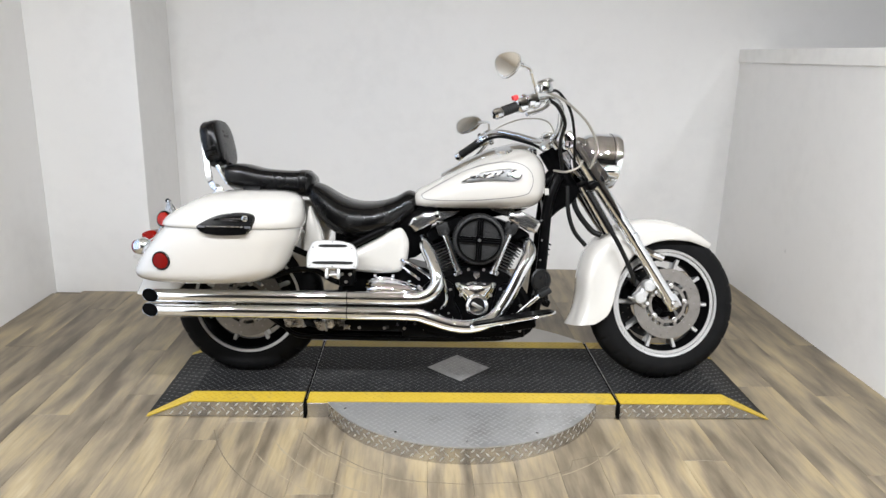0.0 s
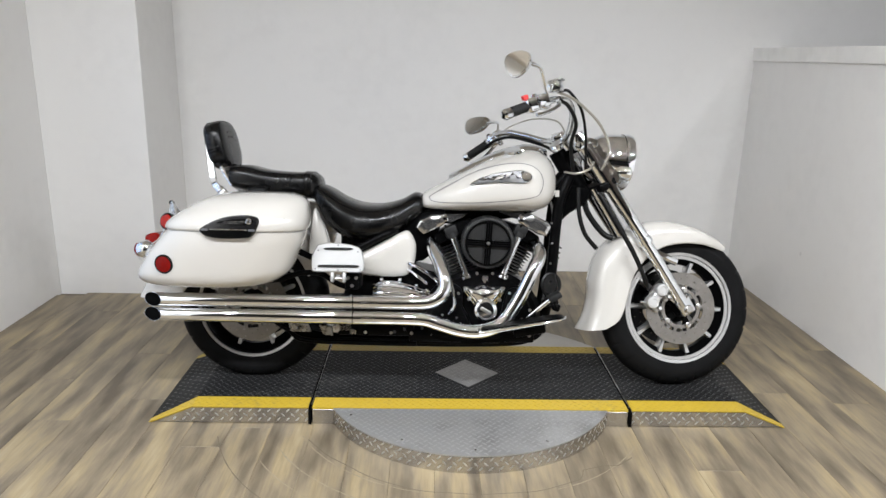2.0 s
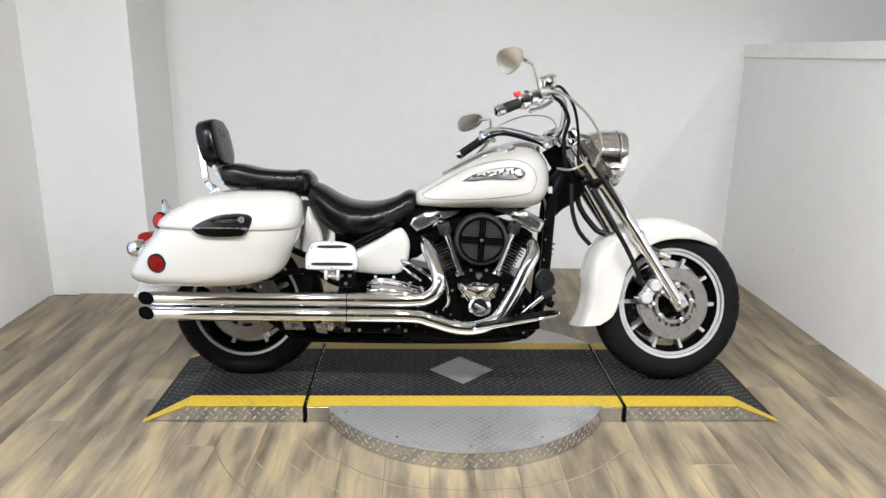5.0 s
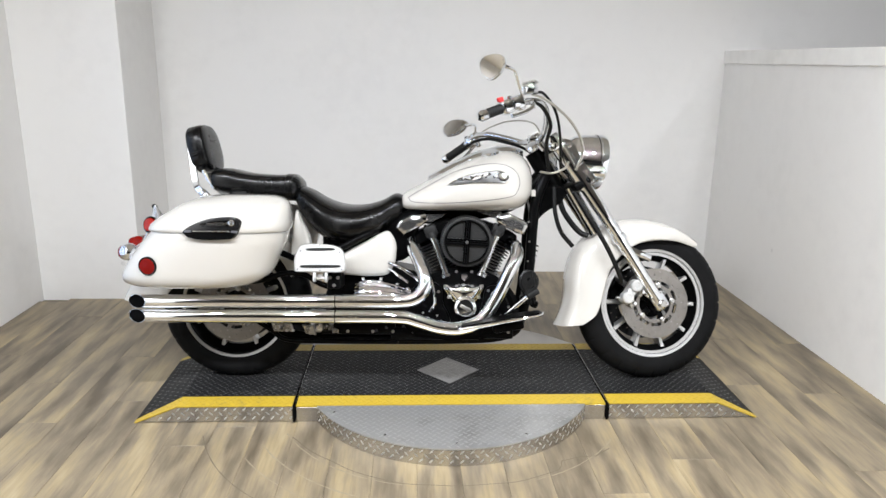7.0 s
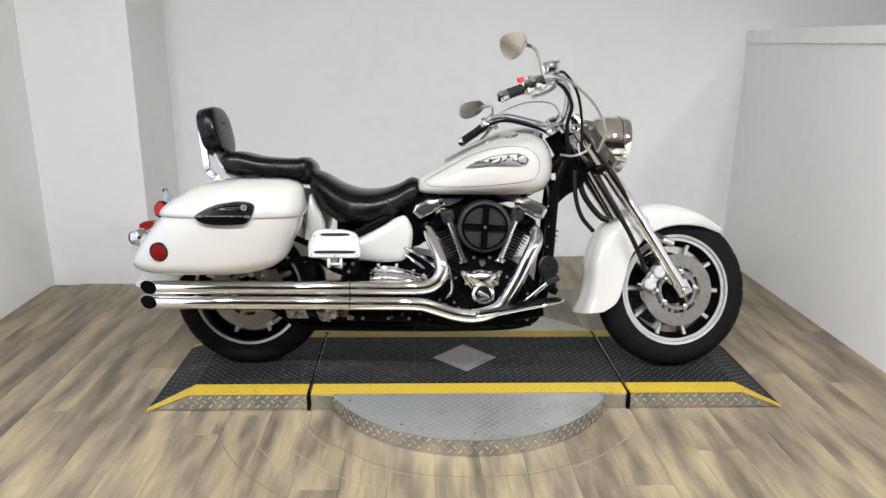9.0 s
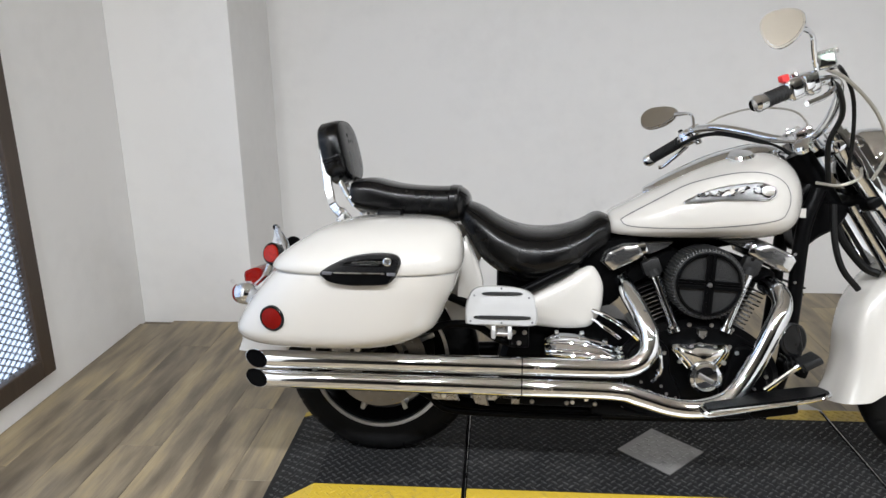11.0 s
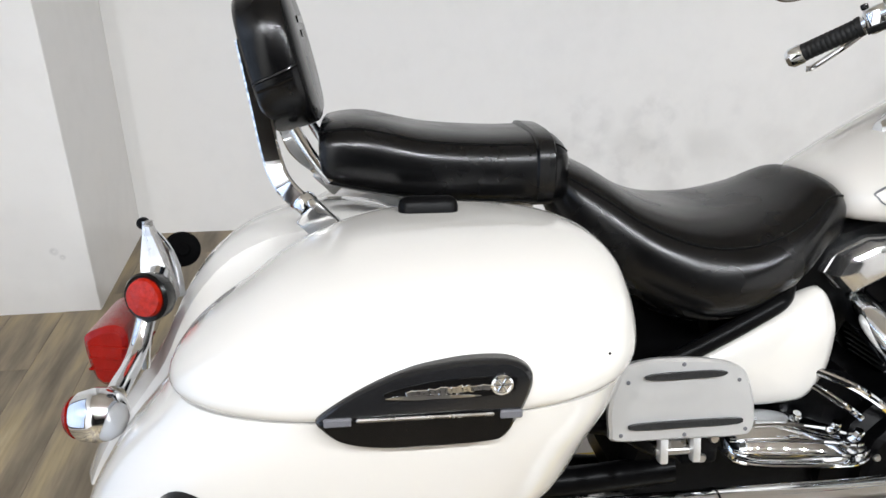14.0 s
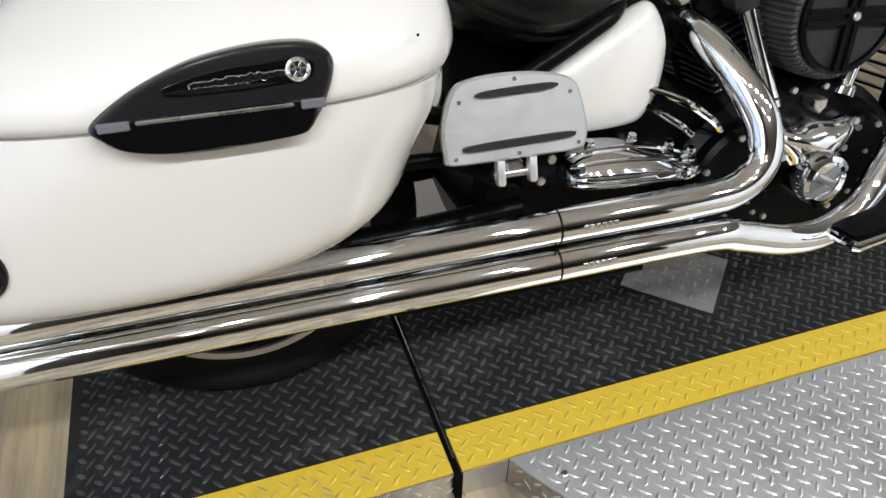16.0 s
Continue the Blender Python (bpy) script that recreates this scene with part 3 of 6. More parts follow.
def bolts(name, points, axis, r, h, material, parent):
    """Hexagon-headed bolts, each a part of its own on one mesh."""
    bm = bmesh.new()
    bolt(bm, (0, 0, 0), axis, r, h)
    first = part(name, bm, material, parent)
    first.location = Vector(points[0])
    for p in points[1:]:
        o = new(name, first.data)
        o.parent, o.location = holder(parent), Vector(p)


# ---- motorcycle: x forward, y to its left, z up, leaning on its side stand ----
WIDE = 0.92
bike = thing("motorcycle", "pearl white cruiser motorcycle with hard saddlebags and long chrome exhausts", "motorcycle", pose(-0.006, 0.273, TOP - 0.001, -9.7, -0.3, -2.2) @ Matrix.Diagonal((1.011, WIDE, 1.0, 1.0)))
FW, RW = Vector((0.825, 0, 0.312)), Vector((-0.868, 0, 0.302))
AXIS_P, AXIS_D = Vector((0.335, 0, 0.96)), Vector((-0.559, 0, 0.829)).normalized()
STEER = Matrix.Translation(AXIS_P) @ Matrix.Rotation(radians(11), 4, AXIS_D) @ Matrix.Translation(-AXIS_P)


def steer(bm):
    bmesh.ops.transform(bm, matrix=Matrix.Translation((0.021, 0.026, 0.0)) @ STEER, verts=bm.verts)
    return bm


def same(bm):
    return bm


def shifted(bm, m):
    bm.transform(m)
    return bm


def wheel(name, c, R, w, rim_r, turned, spokes, lip):
    """A cast wheel: tyre with a cut tread, chrome rim, hub, spokes and a drilled brake disc on each side."""
    bm = bmesh.new()
    prof = []
    for a in np.linspace(-1.0, 1.0, 19):
        t = a * 1.75
        prof.append((R - (R - rim_r - 0.004) * (1 - max(0.0, math.cos(t)) ** 0.62 if abs(t) < math.pi / 2 else 1.0), w / 2 * math.sin(max(-1.57, min(1.57, t)))))
    shoulder = {3: 0.990, 4: 0.984, 5: 0.980, 6: 0.981, 7: 0.987, 11: 0.987, 12: 0.981, 13: 0.980, 14: 0.984, 15: 0.990}
    seg = 288
    lathe(bm, [(rim_r - 0.012, -w * 0.36)] + prof[2:-2] + [(rim_r - 0.012, w * 0.36)], c, (0, 1, 0), seg, ring=True,
          wobble=lambda i, k: shoulder.get(k + 1, 1.0) if (i + (6 if k > 8 else 0)) % 12 == 0 else 1.0)
    wh = part(name, turned(bm), M_RUBBER, bike, "black tyre on a chrome-rimmed cast wheel", smooth=50)
    rw = w * 0.34
    for sy in (-1, 1):
        bm = bmesh.new()
        lathe(bm, [(rim_r - lip, sy * (rw - 0.001)), (rim_r - lip, sy * (rw + 0.003)), (rim_r - 0.007, sy * (rw + 0.004)), (rim_r - 0.005, sy * (rw + 0.010)), (rim_r + 0.005, sy * (rw + 0.012)), (rim_r + 0.008, sy * (rw + 0.004)), (rim_r + 0.004, sy * (rw - 0.001))], c, (0, 1, 0), 96, ring=True)
        part("rim_flange", turned(bm), M_RIM, wh, "polished metal rim")
    bm = bmesh.new()
    lathe(bm, [(rim_r - lip - 0.001, -rw + 0.002), (rim_r - 0.030, -rw * 0.55), (rim_r - 0.042, -rw * 0.3), (rim_r - 0.042, rw * 0.3), (rim_r - 0.030, rw * 0.55), (rim_r - lip - 0.001, rw - 0.002), (rim_r + 0.003, rw - 0.004), (rim_r + 0.003, -rw + 0.004)], c, (0, 1, 0), 72, ring=True)
    part("rim_barrel", turned(bm), M_BLACK, wh, "black painted rim barrel")
    bm = bmesh.new()
    lathe(bm, [(0.0001, -0.075), (0.03, -0.075), (0.036, -0.05), (0.06, -0.03), (0.06, 0.03), (0.036, 0.05), (0.03, 0.075), (0.0001, 0.075)], c, (0, 1, 0), 32)
    part("hub", turned(bm), M_BLACK, wh)
    for k in range(spokes):
        a = math.tau * k / spokes + 0.35
        bm = bmesh.new()
        m = Matrix.Translation(c) @ Matrix.Rotation(a, 4, "Y")
        secs = []
        for r, hw, ht in ((0.045, 0.020, 0.022), (0.09, 0.012, 0.024), (rim_r - 0.06, 0.009, 0.026), (rim_r - 0.026, 0.012, 0.030)):
            secs.append([m @ Vector((x * hw, y * ht, r)) for x, y in ((-1, -0.5), (-0.6, -1), (0.6, -1), (1, -0.5), (1, 0.5), (0.6, 1), (-0.6, 1), (-1, 0.5))])
        loft(bm, secs)
        part("spoke", turned(bm), M_RIM, wh)
    for sy in (-1, 1):
        bm = bmesh.new()
        ns, radii = 180, (0.068, 0.082, 0.096, 0.1045, 0.1088, 0.1180, 0.1222, 0.1310, 0.1352, 0.146)
        radii = radii if sy < 0 else [r * 1.07 for r in radii]
        grid = [[bm.verts.new(c + Vector((r * math.cos(math.tau * i / ns), sy * 0.072, r * math.sin(math.tau * i / ns)))) for i in range(ns)] for r in radii]
        for k in range(len(radii) - 1):
            for i in range(ns):
                if (k in (3, 5, 7) and (i + 3 * k) % 15 == 0) or (k == 1 and i % 18 > 3):
                    continue
                j = (i + 1) % ns
                bm.faces.new((grid[k][i], grid[k][j], grid[k + 1][j], grid[k + 1][i]))
        bmesh.ops.recalc_face_normals(bm, faces=bm.faces)
        bmesh.ops.solidify(bm, geom=bm.faces[:], thickness=0.0045)
        # the far-side disc takes the dark fin colour in place of its shade
        part("brake_disc", turned(bm), M_DISC if sy < 0 else M_FIN_SHADED_DISC, wh, "drilled steel brake disc", smooth=20)
        for k in range(5):
            m = Matrix.Translation(c + Vector((0, sy * 0.068, 0))) @ Matrix.Rotation(math.tau * k / 5 + 0.2, 4, "Y")
            bm = bmesh.new()
            rbox(bm, (0.026, 0.010, 0.034), m @ pose(0, 0, 0.050), 0.004)
            part("disc_carrier", turned(bm), M_BLACK, wh)
            bm = bmesh.new()
            lathe(bm, [(0.0001, 0), (0.0115, 0), (0.0115, 0.003), (0.0075, 0.0045), (0.0075, 0.010), (0.0001, 0.010)], m @ Vector((0, sy * 0.004, 0.075)), (0, sy, 0), 14)
            part("disc_bolt", turned(bm), M_STEEL, wh)
    return wh


wheel("front_wheel", FW, 0.316, 0.13, 0.221, steer, 10, 0.020)
wheel("rear_wheel", RW, 0.306, 0.15, 0.212, same, 8, 0.010)

# rear fender
bm = bmesh.new()
loops = []
for deg, R in resample(crom([(28, 0.352), (60, 0.372), (80, 0.400), (92, 0.424), (106, 0.440), (118, 0.442), (130, 0.423), (144, 0.396), (156, 0.404), (168, 0.432), (177, 0.454)], 6), 42):
    a = radians(deg)
    deep = 0.085 + 0.075 * min(1.0, max(0.0, (deg - 125) / 30))
    sec = [(-0.098, R - deep), (-0.102, R - 0.045), (-0.092, R - 0.015), (-0.06, R - 0.001), (0, R + 0.004), (0.06, R - 0.001), (0.092, R - 0.015), (0.102, R - 0.045), (0.098, R - deep)]
    sec += [(y * 0.94, r - 0.005) for y, r in sec[::-1]]
    loops.append([RW + Vector((r * math.cos(a), y, r * math.sin(a))) for y, r in sec])
loft(bm, loops)
part("rear_fender", bm, M_WHITE, bike, "pearl white rear fender")

# front fender, full and skirted, with a flared tail
FEND_O = [(0.404, 0.207), (0.430, 0.263), (0.447, 0.34), (0.452, 0.42), (0.480, 0.505), (0.560, 0.585), (0.650, 0.622), (0.745, 0.632), (0.834, 0.620), (0.930, 0.584), (1.012, 0.542)]
FEND_S = [(0.490, 0.217), (0.540, 0.250), (0.563, 0.30), (0.579, 0.36), (0.609, 0.451), (0.683, 0.531), (0.771, 0.566), (0.885, 0.568), (1.004, 0.540)]
fo, fs = resample(crom(FEND_O, 6), 34), resample(crom(FEND_S, 6), 34)
fo, fs = fo + np.array([0.016, 0.014]) + np.array([[0.0, 0.022 * min(1.0, max(0.0, (q[1] - 0.45) / 0.12))] for q in fo]), fs + np.array([0.014, 0.010])
bm = bmesh.new()
loops = []
for k, (o, s) in enumerate(zip(fo, fs)):
    hw = 0.098 * min(1.0, 0.55 + 0.09 * (33 - k))
    q = []
    for f, y in ((0.0, -1.0), (0.35, -1.04), (0.65, -1.0), (0.85, -0.85), (0.96, -0.55), (1.0, 0.0), (0.96, 0.55), (0.85, 0.85), (0.65, 1.0), (0.35, 1.04), (0.0, 1.0)):
        q.append((s + (o - s) * f, y * hw))
    inner = [(p + (FW.xz - Vector(p)).normalized() * 0.005 if f else p, y * 0.95) for f, (p, y) in enumerate(q[::-1])]
    loops.append([Vector((p[0], y, p[1])) for p, y in q + inner])
loft(bm, loops)
part("front_fender", steer(bm), M_WHITE, bike, "pearl white skirted front fender")
for sy in (-1, 1):
    bm = bmesh.new()
    tube(bm, [(0.70, sy * 0.106, 0.535), (0.745, sy * 0.112, 0.515), (0.785, sy * 0.108, 0.50)], 0.016, 10)
    part("fender_stay", steer(bm), M_CHROME, bike)

# fork, clamps, caliper
for sy in (-1, 1):
    y = sy * 0.118
    bm = bmesh.new()
    tube(bm, [(0.822, y, 0.320), (0.652, y, 0.580)], 0.0245, 20, smooth=False)
    tube(bm, [(0.657, y, 0.573), (0.643, y, 0.594)], 0.031, 20, smooth=False)
    rbox(bm, (0.06, 0.034, 0.075), Matrix.Translation((0.822, y, 0.324)) @ Matrix.Rotation(radians(-32), 4, "Y"), 0.012, 3)
    leg = part("fork_leg", steer(bm), M_CHROME, bike, "chrome fork slider")
    bm = bmesh.new()
    tube(bm, [(0.648, y, 0.588), (0.505, y, 0.795)], 0.0255, 20, smooth=False)
    part("fork_cover", steer(bm), M_CHROME, leg, "chrome upper fork tube")
    bm = bmesh.new()
    tube(bm, [(0.511, y, 0.786), (0.374, y, 0.985)], 0.033, 20, smooth=False)
    tube(bm, [(0.378, y, 0.979), (0.366, y, 0.997)], 0.026, 16, smooth=False)
    part("fork_shroud", steer(bm), M_CHROME, leg)
    bm = bmesh.new()
    lathe(bm, [(0.0001, 0), (0.017, 0), (0.017, 0.016), (0.012, 0.02), (0.0001, 0.02)], (0.825, sy * 0.134, 0.312), (0, sy, 0), 16)
    part("axle_nut", steer(bm), M_STEEL, leg)
for z0, x0, wd in ((0.800, 0.488, 0.075), (0.955, 0.385, 0.070)):
    bm = bmesh.new()
    rbox(bm, (wd, 0.30, 0.036), Matrix.Translation((x0, 0, z0)) @ Matrix.Rotation(radians(-32), 4, "Y"), 0.012, 3)
    part("triple_clamp", steer(bm), M_BLACK if z0 < 0.9 else M_CHROME, bike)
bm = bmesh.new()
tube(bm, [(0.458, 0, 0.76), (0.345, 0, 0.945)], 0.038, 20, smooth=False)
part("steering_head", bm, M_BLACK, bike)
for sy in (-1, 1):
    bm = bmesh.new()
    m = Matrix.Translation((0.712, sy * 0.085, 0.36)) @ Matrix.Rotation(radians(38), 4, "Y")
    out = m.to_3x3() @ Vector((0, sy, 0))
    rbox(bm, (0.040, 0.050, 0.110), m, 0.010, 3)
    for dz in (-0.031, 0.031):
        lathe(bm, [(0.0001, -0.02), (0.027, -0.02), (0.027, 0.006), (0.023, 0.012), (0.015, 0.013), (0.013, 0.009), (0.0001, 0.009)], m @ Vector((-0.004, sy * 0.025, dz)), out, 22)
    rbox(bm, (0.020, 0.026, 0.042), m @ pose(0.034, 0, 0.040), 0.005, 2)
    rbox(bm, (0.020, 0.026, 0.030), m @ pose(0.034, 0, -0.036), 0.005, 2)
    cal = part("brake_caliper", steer(bm), M_ALU, bike, "silver two-piston brake caliper")
    bm = bmesh.new()
    rbox(bm, (0.062, 0.014, 0.092), m @ pose(0.006, -sy * 0.030, 0), 0.003, 1)
    part("brake_pad", steer(bm), M_MATTEBLACK, cal)
    bm = bmesh.new()
    tube(bm, [m @ Vector((-0.026, sy * 0.01, -0.050)), m @ Vector((-0.040, sy * 0.012, -0.058))], 0.0045, 8, 1)
    part("bleed_nipple", steer(bm), M_CHROME, cal)
    bm = bmesh.new()
    rbox(bm, (0.050, 0.014, 0.026), m @ pose(0.062, sy * 0.012, 0.036), 0.005, 2)
    part("caliper_lug", steer(bm), M_CHROME, cal)
    for dz in (-0.03, 0.03):
        bm = bmesh.new()
        bolt(bm, m @ Vector((0.036, sy * 0.018, dz)), m.to_3x3() @ Vector((0, sy, 0)), 0.009, 0.01)
        part("caliper_bolt", steer(bm), M_CHROME, cal)

# headlamp with its chrome bucket, and the lamp bar below it
bm = bmesh.new()
hx = Vector((0.543, 0, 0.914))
ha = Vector((0.985, 0, -0.12))
lathe(bm, [(0.0001, -0.115), (0.035, -0.110), (0.068, -0.092), (0.093, -0.058), (0.105, -0.018), (0.110, 0.02), (0.114, 0.05), (0.115, 0.062), (0.110, 0.072), (0.102, 0.07)], hx, ha, 48)
hl = part("headlamp", steer(bm), M_CHROME, bike, "chrome bullet headlamp")
bm = bmesh.new()
lathe(bm, [(0.103, 0.066), (0.085, 0.078), (0.05, 0.087), (0.0001, 0.09), (0.0001, 0.064)], hx, ha, 48)
part("lens", steer(bm), M_LENS, hl, "clear headlamp glass")
bm = bmesh.new()
lathe(bm, [(0.108, 0.033), (0.1128, 0.0335), (0.1130, 0.036), (0.108, 0.0365)], hx, ha, 48, ring=True)
part("rim_groove", steer(bm), M_BLACK, hl)
bm = bmesh.new()
lathe(bm, [(0.110, 0.040), (0.1155, 0.043), (0.117, 0.056), (0.114, 0.070), (0.106, 0.074), (0.104, 0.066)], hx, ha, 48, ring=True)
part("lamp_rim", steer(bm), M_CHROME, hl, "chrome headlamp rim")
for sy in (-1, 1):
    bm = bmesh.new()
    slab(bm, [(0.412, 0.972), (0.434, 0.982), (0.456, 0.962), (0.512, 0.872), (0.548, 0.822), (0.540, 0.800), (0.516, 0.802), (0.470, 0.868)], sy * 0.118, sy * 0.130, 0.003, n=2)
    ear = part("headlamp_bracket", steer(bm), M_CHROME, bike, "chrome headlamp side bracket")
    for x, z in ((0.436, 0.958), (0.480, 0.888), (0.528, 0.818)):
        bm = bmesh.new()
        lathe(bm, [(0.0001, 0), (0.012, 0), (0.012, 0.006), (0.008, 0.010), (0.0001, 0.010)], (x, sy * 0.130, z), (0, sy, 0), 16)
        part("bracket_bolt", steer(bm), M_CHROME, ear)
bm = bmesh.new()
tube(bm, [(0.50, -0.14, 0.850), (0.53, 0, 0.838), (0.50, 0.14, 0.850)], 0.011, 12)
rbox(bm, (0.05, 0.09, 0.05), pose(0.525, 0, 0.81), 0.012)
bar = part("lamp_bar", steer(bm), M_CHROME, bike)
for sy in (-1, 1):
    bm = bmesh.new()
    lathe(bm, [(0.0001, -0.040), (0.018, -0.036), (0.029, -0.018), (0.032, 0.01), (0.032, 0.022), (0.0001, 0.022)], (0.570, sy * 0.085, 0.856), (1, 0, 0), 28)
    lampf = part("front_indicator", steer(bm), M_CHROME, bar)
    bm = bmesh.new()
    lathe(bm, [(0.030, 0.022), (0.022, 0.030), (0.0001, 0.034), (0.0001, 0.02)], (0.570, sy * 0.085, 0.856), (1, 0, 0), 28)
    part("indicator_lens", steer(bm), M_LENS, lampf)

# handlebar
BAR_L = [(0.330, 0.04, 0.985), (0.300, 0.09, 0.990), (0.235, 0.16, 1.012), (0.165, 0.225, 1.028), (0.115, 0.295, 1.020), (0.055, 0.365, 0.968), (-0.018, 0.426, 0.918)]
BAR_R = [(0.352, -0.04, 0.985), (0.366, -0.09, 0.998), (0.374, -0.16, 1.045), (0.358, -0.24, 1.100), (0.305, -0.32, 1.118), (0.20, -0.39, 1.090), (0.096, -0.443, 1.047)]
bm = bmesh.new()
tube(bm, BAR_L[::-1] + BAR_R, 0.0127, 14, 8)
hb = part("handlebar", bm, M_CHROME, bike, "wide pulled-back chrome handlebar")
for side, pts in ((1, BAR_L), (-1, BAR_R)):
    e, i = Vector(pts[-1]), Vector(pts[-2])
    d = (e - i).normalized()
    g0 = e - d * 0.147
    bm = bmesh.new()
    rings = []
    for k in range(12):
        h = 0.012 + k * 0.0095
        rings += [(0.0176, h), (0.0186, h + 0.002), (0.0186, h + 0.006), (0.0176, h + 0.008)]
    lathe(bm, [(0.0001, 0.0), (0.02, 0.0), (0.02, 0.010)] + rings[:-4] + [(0.019, 0.120), (0.0001, 0.120)], g0, d, 20)
    gr = part("grip", bm, M_GRIP, hb, "ribbed black rubber grip")
    bm = bmesh.new()
    lathe(bm, [(0.0001, 0.112), (0.017, 0.112), (0.0205, 0.117), (0.0205, 0.138), (0.014, 0.147), (0.0001, 0.148)], g0, d, 20)
    part("grip_end", bm, M_CHROME, gr)
    bm = bmesh.new()
    m = Matrix.Translation(g0 + d * (0.026 if side < 0 else -0.028)) @ d.to_track_quat("X", "Z").to_matrix().to_4x4()
    rbox(bm, (0.046, 0.044, 0.052), m, 0.012, 3)
    rbox(bm, (0.03, 0.052, 0.042), m @ pose(-0.036, 0, 0.004), 0.010, 2)
    rbox(bm, (0.02, 0.02, 0.03), m @ pose(-0.02, -0.022, -0.018), 0.005, 2)
    lathe(bm, [(0.0001, 0), (0.011, 0), (0.011, 0.006), (0.008, 0.009), (0.0001, 0.009)], m @ Vector((-0.034, -0.02, 0.022)), m.to_3x3() @ Vector((0, -0.3, 1)), 16)
    if side < 0:
        rbox(bm, (0.040, 0.050, 0.056), m @ pose(-0.052, -0.002, -0.002), 0.012, 3)
        lathe(bm, [(0.0001, 0), (0.016, 0), (0.016, 0.010), (0.011, 0.014), (0.0001, 0.014)], m @ Vector((-0.052, -0.026, 0.0)), m.to_3x3() @ Vector((0, -1, 0)), 18)
    sw = part("switch_housing", bm, M_CHROME, hb)
    bm = bmesh.new()
    rbox(bm, (0.022, 0.016, 0.016) if side < 0 else (0.014, 0.012, 0.012), m @ pose(0.014, -0.004, 0.032), 0.003)
    part("switch", bm, M_AMBER if side < 0 else M_GLOSSBLACK, sw, "red kill switch" if side < 0 else "")
    bm = bmesh.new()
    if side < 0:
        lv = [Vector((0.30, -0.35, 1.105)), Vector((0.292, -0.38, 1.090)), Vector((0.268, -0.41, 1.072)), Vector((0.235, -0.435, 1.058)), Vector((0.212, -0.45, 1.050))]
    else:
        lv = [Vector((0.13, 0.335, 1.005)), Vector((0.12, 0.375, 0.985)), Vector((0.085, 0.40, 0.945)), Vector((0.045, 0.43, 0.905)), Vector((0.03, 0.435, 0.90))]
    tube(bm, lv, [0.008, 0.008, 0.007, 0.006, 0.007], 10)
    part("lever", bm, M_CHROME, hb)
bm = bmesh.new()
rbox(bm, (0.05, 0.055, 0.036), Matrix.Translation((0.285, -0.345, 1.158)) @ pose(0, 0, 0, 0, -12, -25), 0.008, 2)
res = part("brake_reservoir", bm, M_CHROME, hb, "chrome brake fluid reservoir")
bm = bmesh.new()
rbox(bm, (0.05, 0.05, 0.008), Matrix.Translation((0.288, -0.345, 1.181)) @ pose(0, 0, 0, 0, -12, -25), 0.003, 1)
part("lid", bm, M_STEEL, res)


def mirror(c, normal, rx, rz, roll, stem):
    """A teardrop mirror in a chrome shell, with its stem."""
    n = Vector(normal).normalized()
    m = Matrix.Translation(c) @ n.to_track_quat("Z", "Y").to_matrix().to_4x4() @ Matrix.Rotation(radians(roll), 4, "Z")
    out = superloop(0, 0, 1, 1, 2.3, 40)
    out = [(x * rx * (1.0 + 0.12 * z), z * rz * (1 - 0.22 * x)) for x, z in out]
    bm = bmesh.new()
    loops = []
    for f, d in ((1.0, 0.0), (1.03, -0.004), (1.0, -0.010), (0.9, -0.020), (0.68, -0.030), (0.35, -0.037), (0.08, -0.039)):
        loops.append([m @ Vector((x * f, z * f, d)) for x, z in out])
    loft(bm, loops)
    mi = part("mirror", bm, M_CHROME, bike, "teardrop mirror in a chrome shell")
    bm = bmesh.new()
    loft(bm, [[m @ Vector((x * 0.92, z * 0.90, 0.0005)) for x, z in out], [m @ Vector((x * 0.91, z * 0.89, 0.002)) for x, z in out]])
    part("mirror_glass", bm, M_MIRROR, mi, "mirror glass")
    bm = bmesh.new()
    tube(bm, stem, [0.006] * (len(stem) - 1) + [0.008], 10)
    part("stem", bm, M_CHROME, mi)


mirror((0.139, -0.49, 1.219), (-0.50, -0.85, 0.17), 0.047, 0.044, 20, [(0.255, -0.375, 1.13), (0.238, -0.40, 1.175), (0.22, -0.43, 1.212), (0.175, -0.475, 1.224)])
mirror((0.033, 0.505, 1.080), (-0.58, -0.62, 0.40), 0.070, 0.042, 8, [(0.12, 0.33, 1.02), (0.125, 0.37, 1.065), (0.12, 0.41, 1.085), (0.085, 0.465, 1.086)])

for sy in (-1, 1):
    bm = bmesh.new()
    tube(bm, [(0.385, sy * 0.045, 0.955), (0.345, sy * 0.045, 1.000)], 0.019, 16, smooth=False)
    rbox(bm, (0.050, 0.034, 0.030), Matrix.Translation((0.343, sy * 0.045, 1.000)) @ pose(0, 0, 0, 0, -32, 0), 0.008, 2)
    rs_ = part("riser", bm, M_CHROME, hb)
    bolts("clamp_bolt", [(0.352, sy * 0.045 - 0.010, 1.014), (0.332, sy * 0.045 + 0.010, 1.008)], (-0.3, 0, 1), 0.006, 0.008, M_STEEL, rs_)
bm = bmesh.new()
lathe(bm, [(0.0001, 0), (0.026, 0), (0.028, 0.012), (0.022, 0.020), (0.0001, 0.021)], (0.335, -0.085, 0.955), (-0.5, -0.4, 0.75), 24)
part("ignition_switch", bm, M_CHROME, bike, "round chrome ignition switch")
